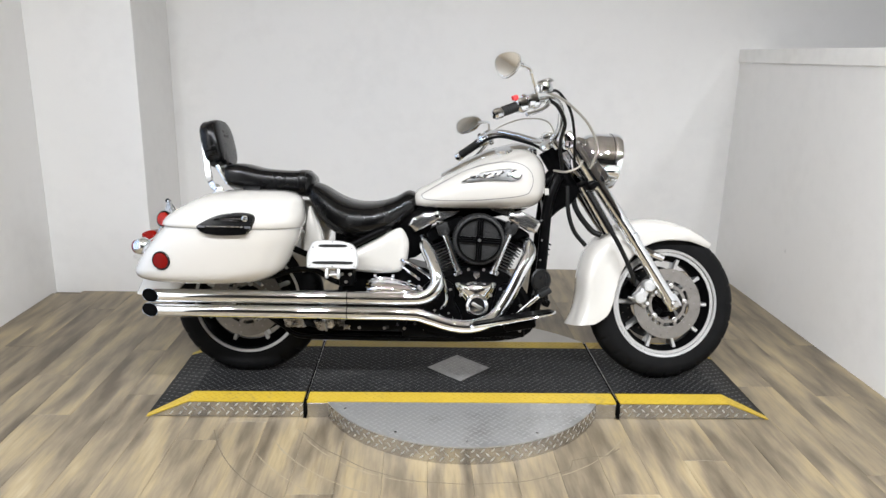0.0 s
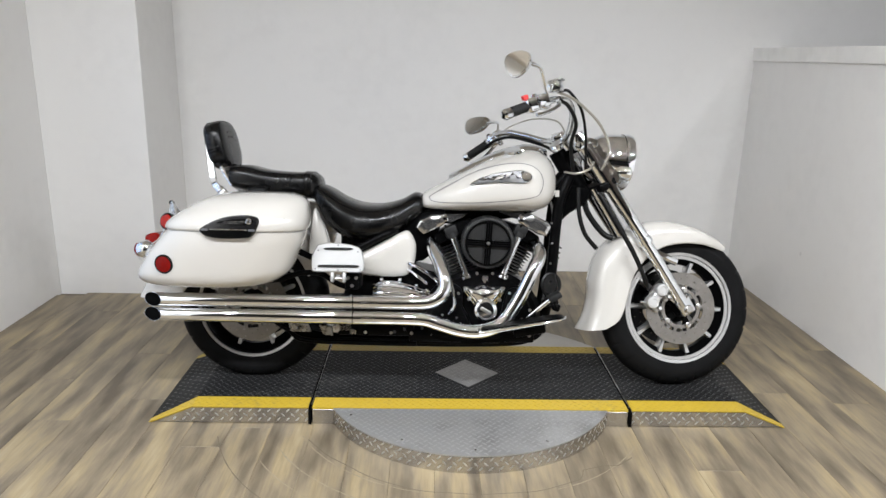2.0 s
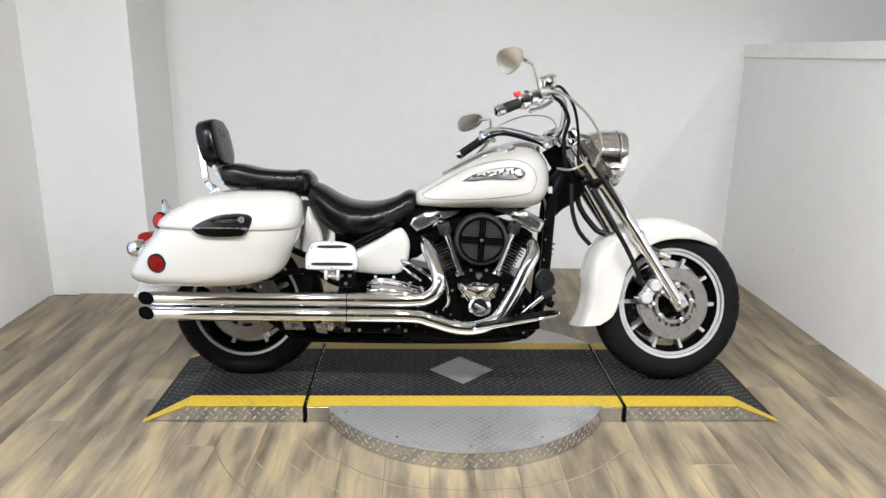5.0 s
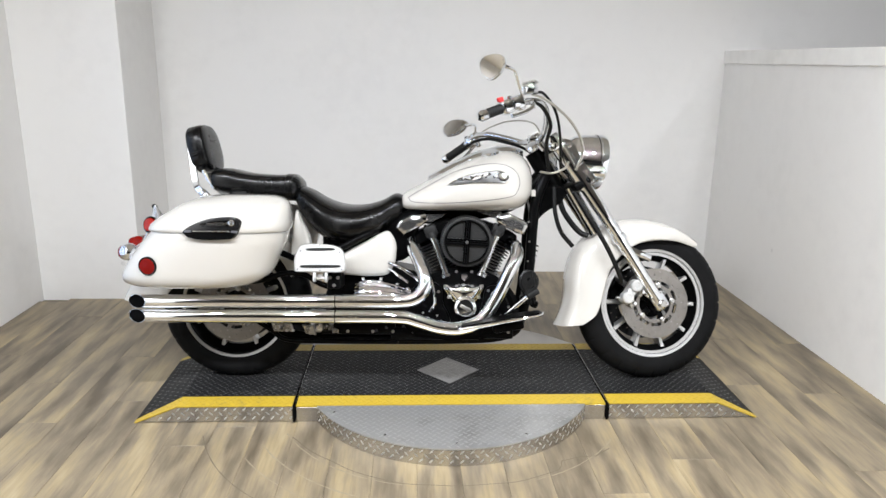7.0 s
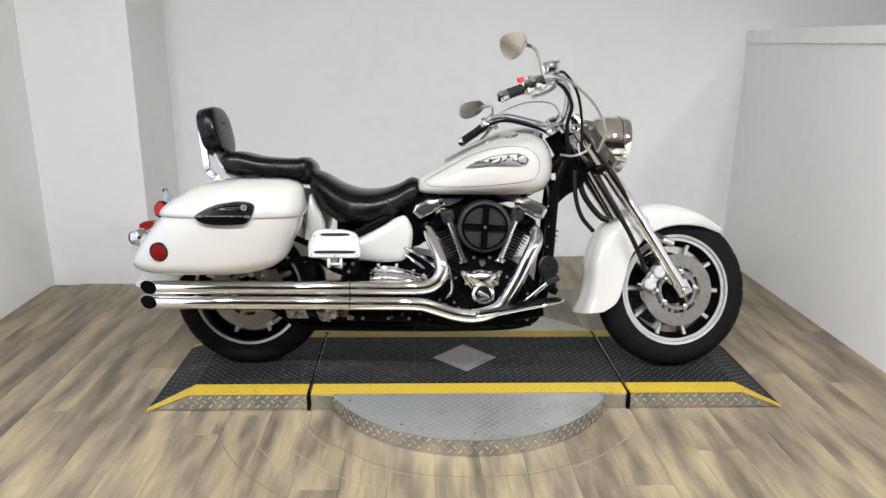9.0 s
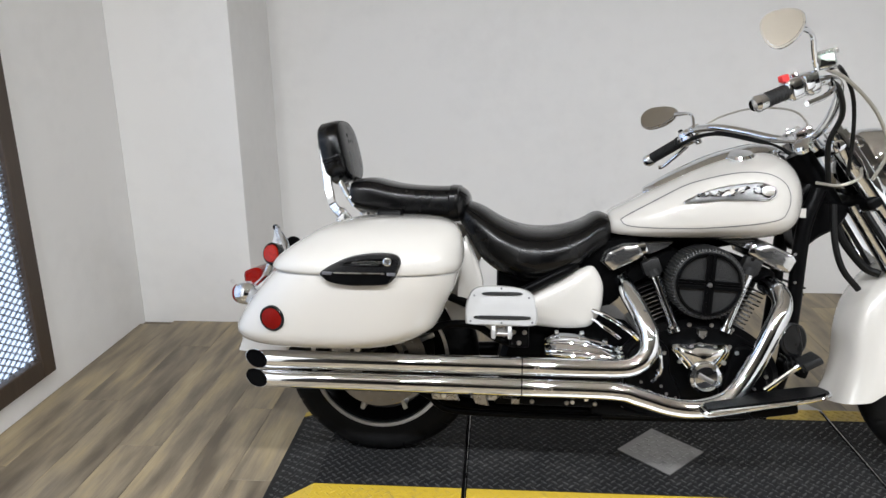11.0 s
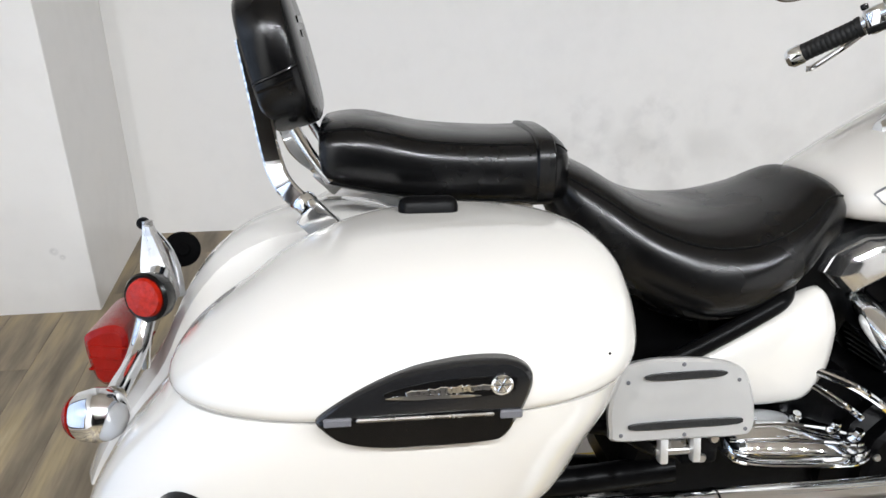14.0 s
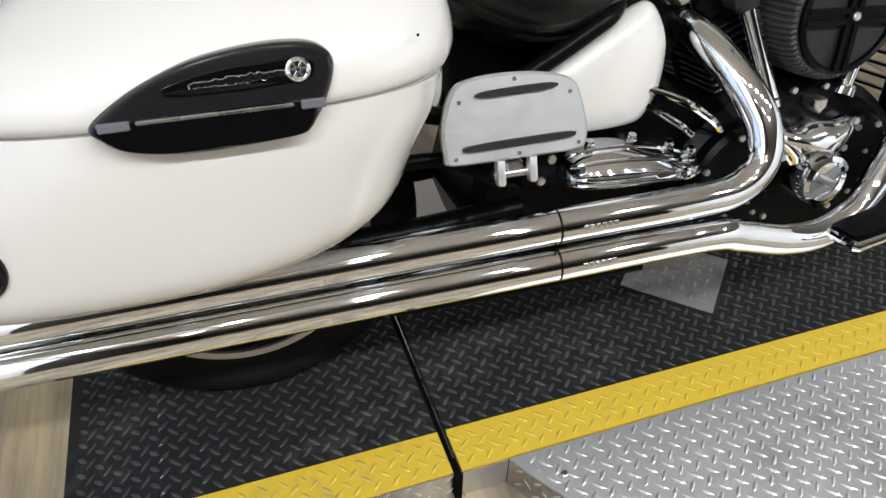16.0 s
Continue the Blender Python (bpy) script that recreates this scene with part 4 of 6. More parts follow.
# cables
for nm, pts, r, mt in (
    ("grip_loom", [(0.075, 0.312, 0.975), (0.120, 0.262, 1.000), (0.175, 0.215, 1.008), (0.25, 0.145, 0.988), (0.31, 0.085, 0.965), (0.36, 0.04, 0.93)], 0.0065, M_CABLE),
    ("throttle_cable", [(0.30, -0.34, 1.145), (0.345, -0.28, 1.150), (0.40, -0.22, 1.09), (0.427, -0.17, 1.0), (0.44, -0.12, 0.88)], 0.0055, M_CABLE),
    ("brake_hose", [(0.29, -0.33, 1.145), (0.37, -0.27, 1.12), (0.47, -0.20, 1.045), (0.52, -0.16, 0.95), (0.50, -0.13, 0.87)], 0.005, M_STEELHOSE),
    ("clutch_cable", [(0.13, 0.27, 1.03), (0.19, 0.25, 1.065), (0.27, 0.17, 1.085), (0.35, 0.05, 1.065), (0.38, -0.03, 0.99)], 0.0032, M_STEELHOSE),
    ("wiring_loom", [(0.30, -0.335, 1.118), (0.345, -0.28, 1.095), (0.385, -0.20, 1.040), (0.378, -0.14, 0.965), (0.395, -0.11, 0.86)], 0.0075, M_CABLE),
    ("front_brake_line", [(0.50, -0.10, 0.78), (0.56, -0.12, 0.68), (0.63, -0.135, 0.56), (0.68, -0.13, 0.46), (0.70, -0.11, 0.41)], 0.0095, M_CABLE),
    ("front_brake_line", [(0.49, 0.08, 0.78), (0.56, 0.10, 0.68), (0.64, 0.12, 0.55), (0.70, 0.11, 0.42)], 0.007, M_CABLE),
    ("loom_loop", [(0.42, -0.09, 0.80), (0.425, -0.10, 0.70), (0.45, -0.10, 0.62), (0.50, -0.09, 0.56)], 0.009, M_CABLE),
    ("loom_loop", [(0.45, -0.02, 0.78), (0.47, -0.03, 0.70), (0.53, -0.04, 0.62), (0.57, -0.05, 0.60)], 0.012, M_CABLE),
    ("choke_cable", [(0.36, -0.12, 0.86), (0.40, -0.18, 0.855), (0.45, -0.17, 0.875), (0.47, -0.13, 0.90)], 0.0045, M_STEELHOSE),
):
    bm = bmesh.new()
    tube(bm, pts, r, 10, 8)
    part(nm, bm, mt, bike)
# chrome tubes beside the neck
bm = bmesh.new()
tube(bm, [(0.49, -0.05, 0.80), (0.60, -0.06, 0.615)], 0.026, 16, smooth=False)
part("inner_fork_cover", bm, M_CHROME, bike)

# fuel tank
TANK = [(-0.192, 0.075, 0.722, 0.752), (-0.18, 0.115, 0.706, 0.775), (-0.13, 0.155, 0.700, 0.802), (-0.02, 0.205, 0.698, 0.862), (0.07, 0.228, 0.698, 0.908), (0.16, 0.236, 0.699, 0.940),
        (0.235, 0.222, 0.702, 0.950), (0.29, 0.185, 0.716, 0.930), (0.322, 0.135, 0.750, 0.893), (0.333, 0.085, 0.785, 0.855)]
tb = table(TANK, 40)


def tank_point(x, z, out=0.0):
    """The place on the tank's near side at x and z."""
    hw, zb, zt = (np.interp(x, tb[:, 0], tb[:, k]) for k in (1, 2, 3))
    zc = zb + (zt - zb) * 0.40
    f = min(0.999, abs(z - zc) / ((zt - zc) if z > zc else (zc - zb)))
    n = 2.3 if z > zc else 3.2
    return Vector((x, -hw * (1 - f ** n) ** (1 / n) - out, z))


bm = bmesh.new()
loops = []
for x, hw, zb, zt in tb:
    zc = zb + (zt - zb) * 0.40
    lp = []
    for a in np.linspace(0, math.tau, 48, endpoint=False):
        c, s = math.cos(a), math.sin(a)
        n, h = (2.3, zt - zc) if s > 0 else (3.2, zc - zb)
        lp.append(Vector((x, hw * math.copysign(abs(c) ** (2 / n), c), zc + h * math.copysign(abs(s) ** (2 / n), s))))
    loops.append(lp)
loft(bm, loops)
tank = part("fuel_tank", bm, M_WHITE, bike, "pearl white teardrop fuel tank", smooth=60)
PIN = [(-0.158, 0.748), (-0.15, 0.762), (-0.06, 0.815), (0.022, 0.858), (0.127, 0.886), (0.205, 0.886), (0.252, 0.862), (0.27, 0.824), (0.262, 0.785), (0.23, 0.760), (0.089, 0.741), (-0.04, 0.734), (-0.135, 0.736)]
bm = bmesh.new()
pl = crom(PIN, 8, True)
loops = []
for i, p in enumerate(pl):
    q = pl[(i + 1) % len(pl)] - pl[i - 1]
    nn = np.array([-q[1], q[0]]) / np.linalg.norm(q) * 0.0012
    loops.append([tank_point(*(p - nn), 0.0012), tank_point(*(p + nn), 0.0012)])
vs = [[bm.verts.new(v) for v in lp] for lp in loops]
for i in range(len(vs)):
    j = (i + 1) % len(vs)
    bm.faces.new((vs[i][0], vs[i][1], vs[j][1], vs[j][0]))
part("pinstripe", bm, M_PIN, tank, "thin grey pinstripe")
BADGE = [(-0.005, 0.807), (0.04, 0.832), (0.09, 0.849), (0.15, 0.859), (0.19, 0.861), (0.22, 0.848), (0.225, 0.833), (0.205, 0.816), (0.15, 0.815), (0.086, 0.814), (0.03, 0.807)]
bo = crom(BADGE, 5, True)
bc = np.mean(bo, 0)
bm = bmesh.new()
loft(bm, [[tank_point(*(bc + (p - bc) * f), d) for p in bo] for f, d in ((1.0, -0.002), (1.0, 0.003), (0.94, 0.0055), (0.86, 0.0045))])
bdg = part("badge", bm, M_BADGE, tank, "chrome winged tank badge")
bm = bmesh.new()
edge = [tuple(tank_point(*p, 0.005)) for p in bo]
tube(bm, edge + edge[:1], 0.0013, 6, 1, smooth=False)
part("badge_border", bm, M_CHROME, bdg, "thin chrome border")
bm = bmesh.new()
rnd = random.Random(4)
for k in range(70):
    u = rnd.random()
    x = 0.03 + 0.175 * u
    z = 0.822 + 0.010 * u + (0.006 + 0.024 * u) * rnd.random()
    rbox(bm, (0.004 + 0.008 * rnd.random(), 0.003, 0.002 + 0.003 * rnd.random()), Matrix.Translation(tank_point(x, z, 0.005)) @ pose(0, 0, 0, 0, rnd.uniform(-35, 35), 0), 0.0008, 1)
lathe(bm, [(0.0001, 0), (0.017, 0.0), (0.017, 0.004), (0.012, 0.006), (0.0001, 0.004)], tank_point(0.203, 0.838, 0.004), (0, -1, 0.25), 20)
part("relief", bm, M_CHROME, bdg, kind="stuff")

# tank console with dial and caps
bm = bmesh.new()
loops = []
for x, hw, zt in table([(-0.085, 0.012, 0.836), (-0.05, 0.035, 0.858), (0.03, 0.052, 0.902), (0.11, 0.062, 0.938), (0.20, 0.068, 0.962), (0.26, 0.055, 0.962), (0.30, 0.03, 0.945)], 20):
    loops.append([Vector((x, 1.25 * hw * y, zt - 0.018 + 0.024 * z)) for y, z in ((-1, -0.8), (-0.96, 0.1), (-0.75, 0.65), (-0.4, 0.92), (0, 1), (0.4, 0.92), (0.75, 0.65), (0.96, 0.1), (1, -0.8))])
loft(bm, loops)
con = part("tank_console", bm, M_CHROME, tank, "chrome instrument console")
bm = bmesh.new()
lathe(bm, [(0.05, 0), (0.052, 0.006), (0.046, 0.010), (0.0001, 0.011)], (0.20, 0, 0.948), (-0.25, 0, 1), 36)
part("speedometer", bm, M_GLOSSBLACK, con)
for sy in (-1, 1):
    bm = bmesh.new()
    lathe(bm, [(0.034, -0.01), (0.036, 0.004), (0.03, 0.012), (0.0001, 0.014)], (0.162, sy * 0.105, 0.930), (-0.12, sy * 0.35, 1), 32)
    part("filler_cap", bm, M_CHROME, tank)
bm = bmesh.new()
rbox(bm, (0.016, 0.004, 0.026), pose(0.337, -0.10, 0.775), 0.001, 1)
part("reflector_tag", bm, M_WHITE, bike)

# seats
def seat_body(rows, ntop, nbot, count=28, mid=0.5):
    bm = bmesh.new()
    loops = []
    for x, hw, zb, zt in table(rows, count):
        zc = zb + (zt - zb) * mid
        lp = []
        for a in np.linspace(0, math.tau, 36, endpoint=False):
            c, s = math.cos(a), math.sin(a)
            n, h = (ntop, zt - zc) if s > 0 else (nbot, zc - zb)
            lp.append(Vector((x, hw * math.copysign(abs(c) ** (2 / n), c), zc + h * math.copysign(abs(s) ** (2 / n), s))))
        loops.append(lp)
    loft(bm, loops)
    return bm


RIDER = [(-0.622, 0.085, 0.735, 0.788), (-0.60, 0.115, 0.700, 0.797), (-0.555, 0.150, 0.625, 0.782), (-0.49, 0.182, 0.580, 0.744), (-0.42, 0.211, 0.560, 0.723), (-0.34, 0.204, 0.570, 0.723), (-0.27, 0.172, 0.604, 0.742),
         (-0.222, 0.138, 0.640, 0.768), (-0.193, 0.120, 0.662, 0.764), (-0.180, 0.095, 0.690, 0.748), (-0.176, 0.06, 0.705, 0.732)]
rs = part("rider_seat", seat_body(RIDER, 2.6, 2.6, 34, 0.48), M_LEATHER, bike, "wide black leather rider saddle", smooth=60)
ra = table(RIDER, 34)
bm = bmesh.new()
for sy in (-1, 1):
    line = []
    for x, hw, zb, zt in ra[3:-2]:
        zc = zb + (zt - zb) * 0.48
        a = 0.62
        line.append((x, sy * (hw * math.cos(a) ** (2 / 2.6) + 0.0005), zc + (zt - zc) * math.sin(a) ** (2 / 2.6)))
    tube(bm, line, 0.0017, 6, 1)
part("seam_piping", bm, M_STITCH, rs)
PILL = [(-0.945, 0.104, 0.785, 0.850), (-0.937, 0.120, 0.774, 0.861), (-0.885, 0.126, 0.761, 0.866), (-0.80, 0.128, 0.748, 0.848), (-0.70, 0.125, 0.742, 0.841), (-0.63, 0.115, 0.738, 0.841), (-0.605, 0.095, 0.745, 0.828), (-0.595, 0.07, 0.76, 0.812)]
ps = part("passenger_seat", seat_body(PILL, 3.2, 4.0, 26), M_LEATHER, bike, "black leather passenger seat", smooth=60)
pa = table(PILL, 40)
bm = bmesh.new()
loops = []
for x in (-0.652, -0.649, -0.626, -0.623):
    hw, zb, zt = (np.interp(x, pa[:, 0], pa[:, k]) for k in (1, 2, 3))
    g = 0.004 if x in (-0.649, -0.626) else 0.0
    loops.append([Vector((x, y, z)) for y, z in superloop(0, (zb + zt) / 2, hw + g, (zt - zb) / 2 + g, 3.4, 36)])
loft(bm, loops)
part("seat_strap", bm, M_LEATHER, ps, "black leather grab strap")
bm = bmesh.new()
for sy in (-1, 1):
    line = []
    for x, hw, zb, zt in pa[2:-4]:
        line.append((x, sy * (hw * math.cos(0.72) ** (2 / 3.2) + 0.0005), (zb + zt) / 2 + (zt - zb) / 2 * math.sin(0.72) ** (2 / 3.2)))
    tube(bm, line, 0.0015, 6, 1)
    low = [(x, sy * (hw * math.cos(0.62) ** 0.5 + 0.0005), (zb + zt) / 2 - (zt - zb) / 2 * math.sin(0.62) ** 0.5) for x, hw, zb, zt in pa[2:-4]]
    tube(bm, low, 0.0012, 6, 1)
part("seam_piping", bm, M_STITCH, ps)

# backrest pad and its chrome uprights
m = Matrix.Translation((-0.993, 0, 0.943)) @ Matrix.Rotation(radians(-13), 4, "Y")
bm = bmesh.new()
loops = []
for d, f in ((-0.036, 0.80), (-0.035, 0.93), (-0.026, 1.0), (0.016, 1.0), (0.026, 0.97), (0.032, 0.88), (0.035, 0.6), (0.036, 0.2)):
    loops.append([m @ Vector((d, y * f, z * f)) for y, z in superloop(0, 0, 0.135, 0.096, 3.0, 40)])
loft(bm, loops)
pad = part("backrest_pad", bm, M_LEATHER, bike, "padded black leather passenger backrest", smooth=50)
bm = bmesh.new()
line = [tuple(m @ Vector((0.0265, y * 0.95, z * 0.95))) for y, z in superloop(0, 0, 0.135, 0.096, 3.0, 40)]
tube(bm, line + line[:1], 0.002, 6, 1, smooth=False)
part("seam_piping", bm, M_STITCH, pad)
for sy in (-1, 1):
    bm = bmesh.new()
    tube(bm, [tuple(m @ Vector((d, sy * y, z))) for d, y, z in ((-0.033, 0.131, -0.022), (-0.026, 0.1355, -0.020), (0.0, 0.1362, -0.016), (0.018, 0.1355, -0.012), (0.027, 0.131, -0.010))], 0.0022, 6, 3)
    tube(bm, [tuple(m @ Vector((d, sy * y, z))) for d, y, z in ((-0.030, 0.1350, -0.032), (0.0, 0.1358, -0.028), (0.018, 0.1350, -0.024))], 0.0018, 6, 3)
    part("side_seam", bm, M_GLOSSBLACK, pad, "stitched leather seam")
bm = bmesh.new()
rbox(bm, (0.003, 0.075, 0.010), m @ pose(0.0352, 0.0, 0.045), 0.001, 1)
part("embossed_bar", bm, M_GLOSSBLACK, pad)
for y, w in ((-0.024, 0.020), (0.0, 0.016), (0.024, 0.020)):
    bm = bmesh.new()
    rbox(bm, (0.003, w, 0.010), m @ pose(0.0355, y, 0.026), 0.001, 1)
    part("embossed_bar", bm, M_GLOSSBLACK, pad)
bm = bmesh.new()
for sy in (-1, 1):
    bar_loops = []
    bar_path = [Vector(q) for q in crom([(-1.030, sy * 0.095, 0.97), (-1.018, sy * 0.105, 0.90), (-1.004, sy * 0.118, 0.82), (-0.988, sy * 0.136, 0.785), (-0.952, sy * 0.157, 0.752)], 5)]
    for i, p in enumerate(bar_path):
        d = (bar_path[min(i + 1, len(bar_path) - 1)] - bar_path[max(i - 1, 0)]).normalized()
        wide = d.cross(Vector((0, 1, 0))).normalized()
        thick = d.cross(wide)
        bar_loops.append([p + wide * (u * 0.0125) + thick * (v * 0.0060) for u, v in ((-1, -0.6), (-0.8, -1), (0.8, -1), (1, -0.6), (1, 0.6), (0.8, 1), (-0.8, 1), (-1, 0.6))])
    loft(bm, bar_loops)
    tube(bm, [(-0.975, sy * 0.10, 0.855), (-0.955, sy * 0.105, 0.82), (-0.93, sy * 0.11, 0.785)], 0.008, 12)
tube(bm, [(-1.030, -0.090, 0.965), (-1.036, 0, 0.985), (-1.030, 0.090, 0.965)], 0.0080, 12)
sb = part("backrest_frame", bm, M_CHROME, bike, "chrome backrest frame")
for sy in (-1, 1):
    bm = bmesh.new()
    rbox(bm, (0.050, 0.022, 0.040), Matrix.Translation((-0.943, sy * 0.165, 0.741)) @ Matrix.Rotation(radians(46), 4, "Y"), 0.004, 2)
    part("mounting_clamp", bm, M_POLISHED, sb, "satin mounting bracket")
    bm = bmesh.new()
    lathe(bm, [(0.0100, -0.008), (0.0150, -0.008), (0.0165, -0.004), (0.0165, 0.004), (0.0150, 0.008), (0.0100, 0.008)], (-0.962, sy * 0.150, 0.764), (0.68, sy * 0.40, -0.62), 20)
    bolt(bm, (-0.953, sy * 0.172, 0.768), (0.3, sy, 0.5), 0.006, 0.006)
    part("clamp_collar", bm, M_CHROME, sb)

# saddlebags
BAG = [(0.424, -1.02, -0.83, 0.36), (0.427, -1.12, -0.785, 0.415), (0.434, -1.175, -0.748, 0.445), (0.446, -1.20, -0.715, 0.462), (0.464, -1.209, -0.684, 0.474), (0.490, -1.202, -0.656, 0.482), (0.545, -1.168, -0.632, 0.494), (0.595, -1.126, -0.608, 0.503), (0.634, -1.092, -0.598, 0.506)]
LID = [(0.638, -1.092, -0.597, 0.508), (0.646, -1.096, -0.591, 0.512), (0.664, -1.088, -0.586, 0.511), (0.690, -1.060, -0.587, 0.498), (0.716, -1.021, -0.592, 0.472), (0.740, -0.985, -0.60, 0.436), (0.759, -0.94, -0.62, 0.39), (0.770, -0.895, -0.655, 0.34), (0.774, -0.84, -0.70, 0.29)]


def bag_loops(rows, sy, count):
    loops = []
    for z, xr, xf, yo in table(rows, count):
        yi = 0.165
        loops.append([Vector((x, sy * y, z)) for x, y in superloop((xr + xf) / 2, (yi + yo) / 2, (xf - xr) / 2, (yo - yi) / 2, 2.7, 56)])
    return loops


for sy in (-1, 1):
    bm = bmesh.new()
    loft(bm, bag_loops(BAG, sy, 22))
    hang = Matrix.Translation((0.02, -0.02, -0.055) if sy > 0 else (-0.002, 0.010, -0.010))
    bm.transform(hang)
    bag = part("saddlebag", bm, M_WHITE, bike, "pearl white hard saddlebag", smooth=50)
    bm = bmesh.new()
    loft(bm, bag_loops(LID, sy, 24))
    bm.transform(hang)
    part("lid", bm, M_WHITE, bag, "domed white saddlebag lid", smooth=50)
    bm = bmesh.new()
    loft(bm, [[Vector((q[0] * 0.995 - 0.004, q[1] * 0.992, z)) for q in bag_loops(BAG, sy, 5)[-1]] for z in (0.630, 0.645)])
    bm.transform(hang)
    part("seam_gasket", bm, M_SEAL, bag, "grey rubber lid seal")
    if sy < 0:
        LATCH = [(-0.930, 0.632), (-0.912, 0.648), (-0.88, 0.665), (-0.84, 0.679), (-0.79, 0.686), (-0.75, 0.685), (-0.73, 0.676), (-0.725, 0.662), (-0.732, 0.640), (-0.745, 0.618), (-0.765, 0.608), (-0.85, 0.604), (-0.90, 0.611), (-0.922, 0.621)]
        tilt = Matrix.Translation((-0.006, -0.491, 0.640)) @ Matrix.Rotation(radians(-4), 4, "X") @ Matrix.Translation((0, 0, -0.64))
        bm = bmesh.new()
        lo = np.array(crom(LATCH, 4, True))
        lc = lo.mean(0)
        loft(bm, [[tilt @ Vector((*(lc + (p - lc) * f), d)).xzy for p in lo] for f, d in ((1.0, 0.02), (1.0, -0.006), (0.985, -0.012), (0.94, -0.016), (0.86, -0.017))])
        la = part("latch", bm, M_LATCH, bag, "glossy black plastic bag latch")
        bm = bmesh.new()
        slab(bm, [(-0.868, 0.657), (-0.83, 0.668), (-0.78, 0.672), (-0.745, 0.670), (-0.743, 0.662), (-0.75, 0.655), (-0.80, 0.652)], -0.0165, -0.0195, 0.001, tilt)
        bg = part("latch_badge", bm, M_GLOSSBLACK, la, "silver wing-shaped emblem on a dark ground")
        bm = bmesh.new()
        lathe(bm, [(0.0001, 0), (0.0105, 0), (0.0105, 0.002), (0.0085, 0.003), (0.007, 0.002), (0.0001, 0.0022)], tilt @ Vector((-0.757, -0.0195, 0.664)), (0, -1, 0), 20)
        for a in (0, 60, 120):
            rbox(bm, (0.015, 0.002, 0.0022), tilt @ pose(-0.757, -0.0220, 0.664, 0, a, 0), 0.0006, 1)
        part("medal", bm, M_CHROME, bg, "round chrome medal")
        bm = bmesh.new()
        slab(bm, [(-0.866, 0.6555), (-0.84, 0.6575), (-0.80, 0.6565), (-0.775, 0.6545), (-0.80, 0.6530), (-0.84, 0.6530)], -0.0192, -0.0212, 0.0006, tilt)
        wing_rnd = random.Random(9)
        for k in range(15):
            u = k / 14
            rbox(bm, (0.006 + 0.004 * wing_rnd.random(), 0.002, 0.005 + 0.008 * u * wing_rnd.random()), tilt @ pose(-0.842 + 0.070 * u, -0.0202, 0.6595 + 0.0025 * u, 0, wing_rnd.uniform(-30, 30), 0), 0.0007, 1)
        part("emblem_relief", bm, M_CHROME, bg, kind="stuff")
        bm = bmesh.new()
        slab(bm, [(-0.925, 0.634), (-0.90, 0.636), (-0.750, 0.637), (-0.744, 0.628), (-0.752, 0.612), (-0.77, 0.606), (-0.85, 0.603), (-0.90, 0.610), (-0.92, 0.622)], -0.010, -0.0200, 0.003, tilt)
        part("latch_handle", bm, M_GLOSSBLACK, la)
        # bright line along the handle's top edge, put in as a steel-coloured strip
        bm = bmesh.new()
        rbox(bm, (0.128, 0.004, 0.0034), tilt @ pose(-0.828, -0.0198, 0.6345), 0.0012, 1)
        part("handle_lip", bm, M_STEEL, la)
        for x, w in ((-0.909, 0.026), (-0.748, 0.022)):
            bm = bmesh.new()
            rbox(bm, (w, 0.005, 0.0085), tilt @ pose(x, -0.0185, 0.633), 0.0015, 1)
            part("handle_end", bm, M_PIN, la, "grey end block of the latch handle")
        c = Vector((-1.072, -0.460, 0.507))
        nrm = Vector((-0.20, -1, -0.14)).normalized()
        bm = bmesh.new()
        lathe(bm, [(0.0001, -0.02), (0.034, -0.02), (0.0345, 0.008), (0.032, 0.011), (0.028, 0.009), (0.0001, 0.009)], c, nrm, 40)
        rf = part("reflector", bm, M_GLOSSBLACK, bag, "black reflector ring")
        bm = bmesh.new()
        lathe(bm, [(0.0285, 0.006), (0.0285, 0.010), (0.02, 0.012), (0.0001, 0.0135), (0.0001, 0.0)], c, nrm, 40)
        part("reflector_lens", bm, M_REFLECTOR, rf, "round red reflector")
        bm = bmesh.new()
        for q in ((-0.650, -0.472, 0.675),):
            bolt(bm, q, (0, -1, 0.2), 0.0014, 0.001)
        part("lock_pin", bm, M_GLOSSBLACK, bag)
        bm = bmesh.new()
        rbox(bm, (0.074, 0.036, 0.044), Matrix.Translation((-0.808, -0.205, 0.760)) @ pose(0, 0, 0, -18, 0, 0), 0.012, 3)
        part("hinge_cover", bm, M_BLACK, bag, "black rubber lid hinge cover")

# tail lights
TAIL = Matrix.Translation((-0.015, 0.062, -0.010))
LOW = Matrix.Translation((-0.030, 0.055, -0.040))
bm = bmesh.new()
lathe(bm, [(0.0001, -0.022), (0.018, -0.022), (0.030, -0.008), (0.034, 0.012), (0.032, 0.026), (0.024, 0.038), (0.010, 0.045), (0.0001, 0.046)], (-1.218, -0.285, 0.540), (1, -0.1, 0.1), 32)
ti = part("rear_indicator", bm, M_CHROME, bike, "chrome bullet rear indicator")
bm = bmesh.new()
lathe(bm, [(0.026, 0.016), (0.021, 0.022), (0.0001, 0.026), (0.0001, 0.012)], (-1.218, -0.285, 0.540), (-1, 0.1, -0.1), 32)
part("indicator_lens", bm, M_RED, ti, "red indicator lens")
bm = bmesh.new()
slab(bm, [(-1.236, 0.548), (-1.246, 0.605), (-1.236, 0.622), (-1.205, 0.630), (-1.188, 0.615), (-1.196, 0.545), (-1.210, 0.538)], -0.175, -0.025, 0.008, n=3)
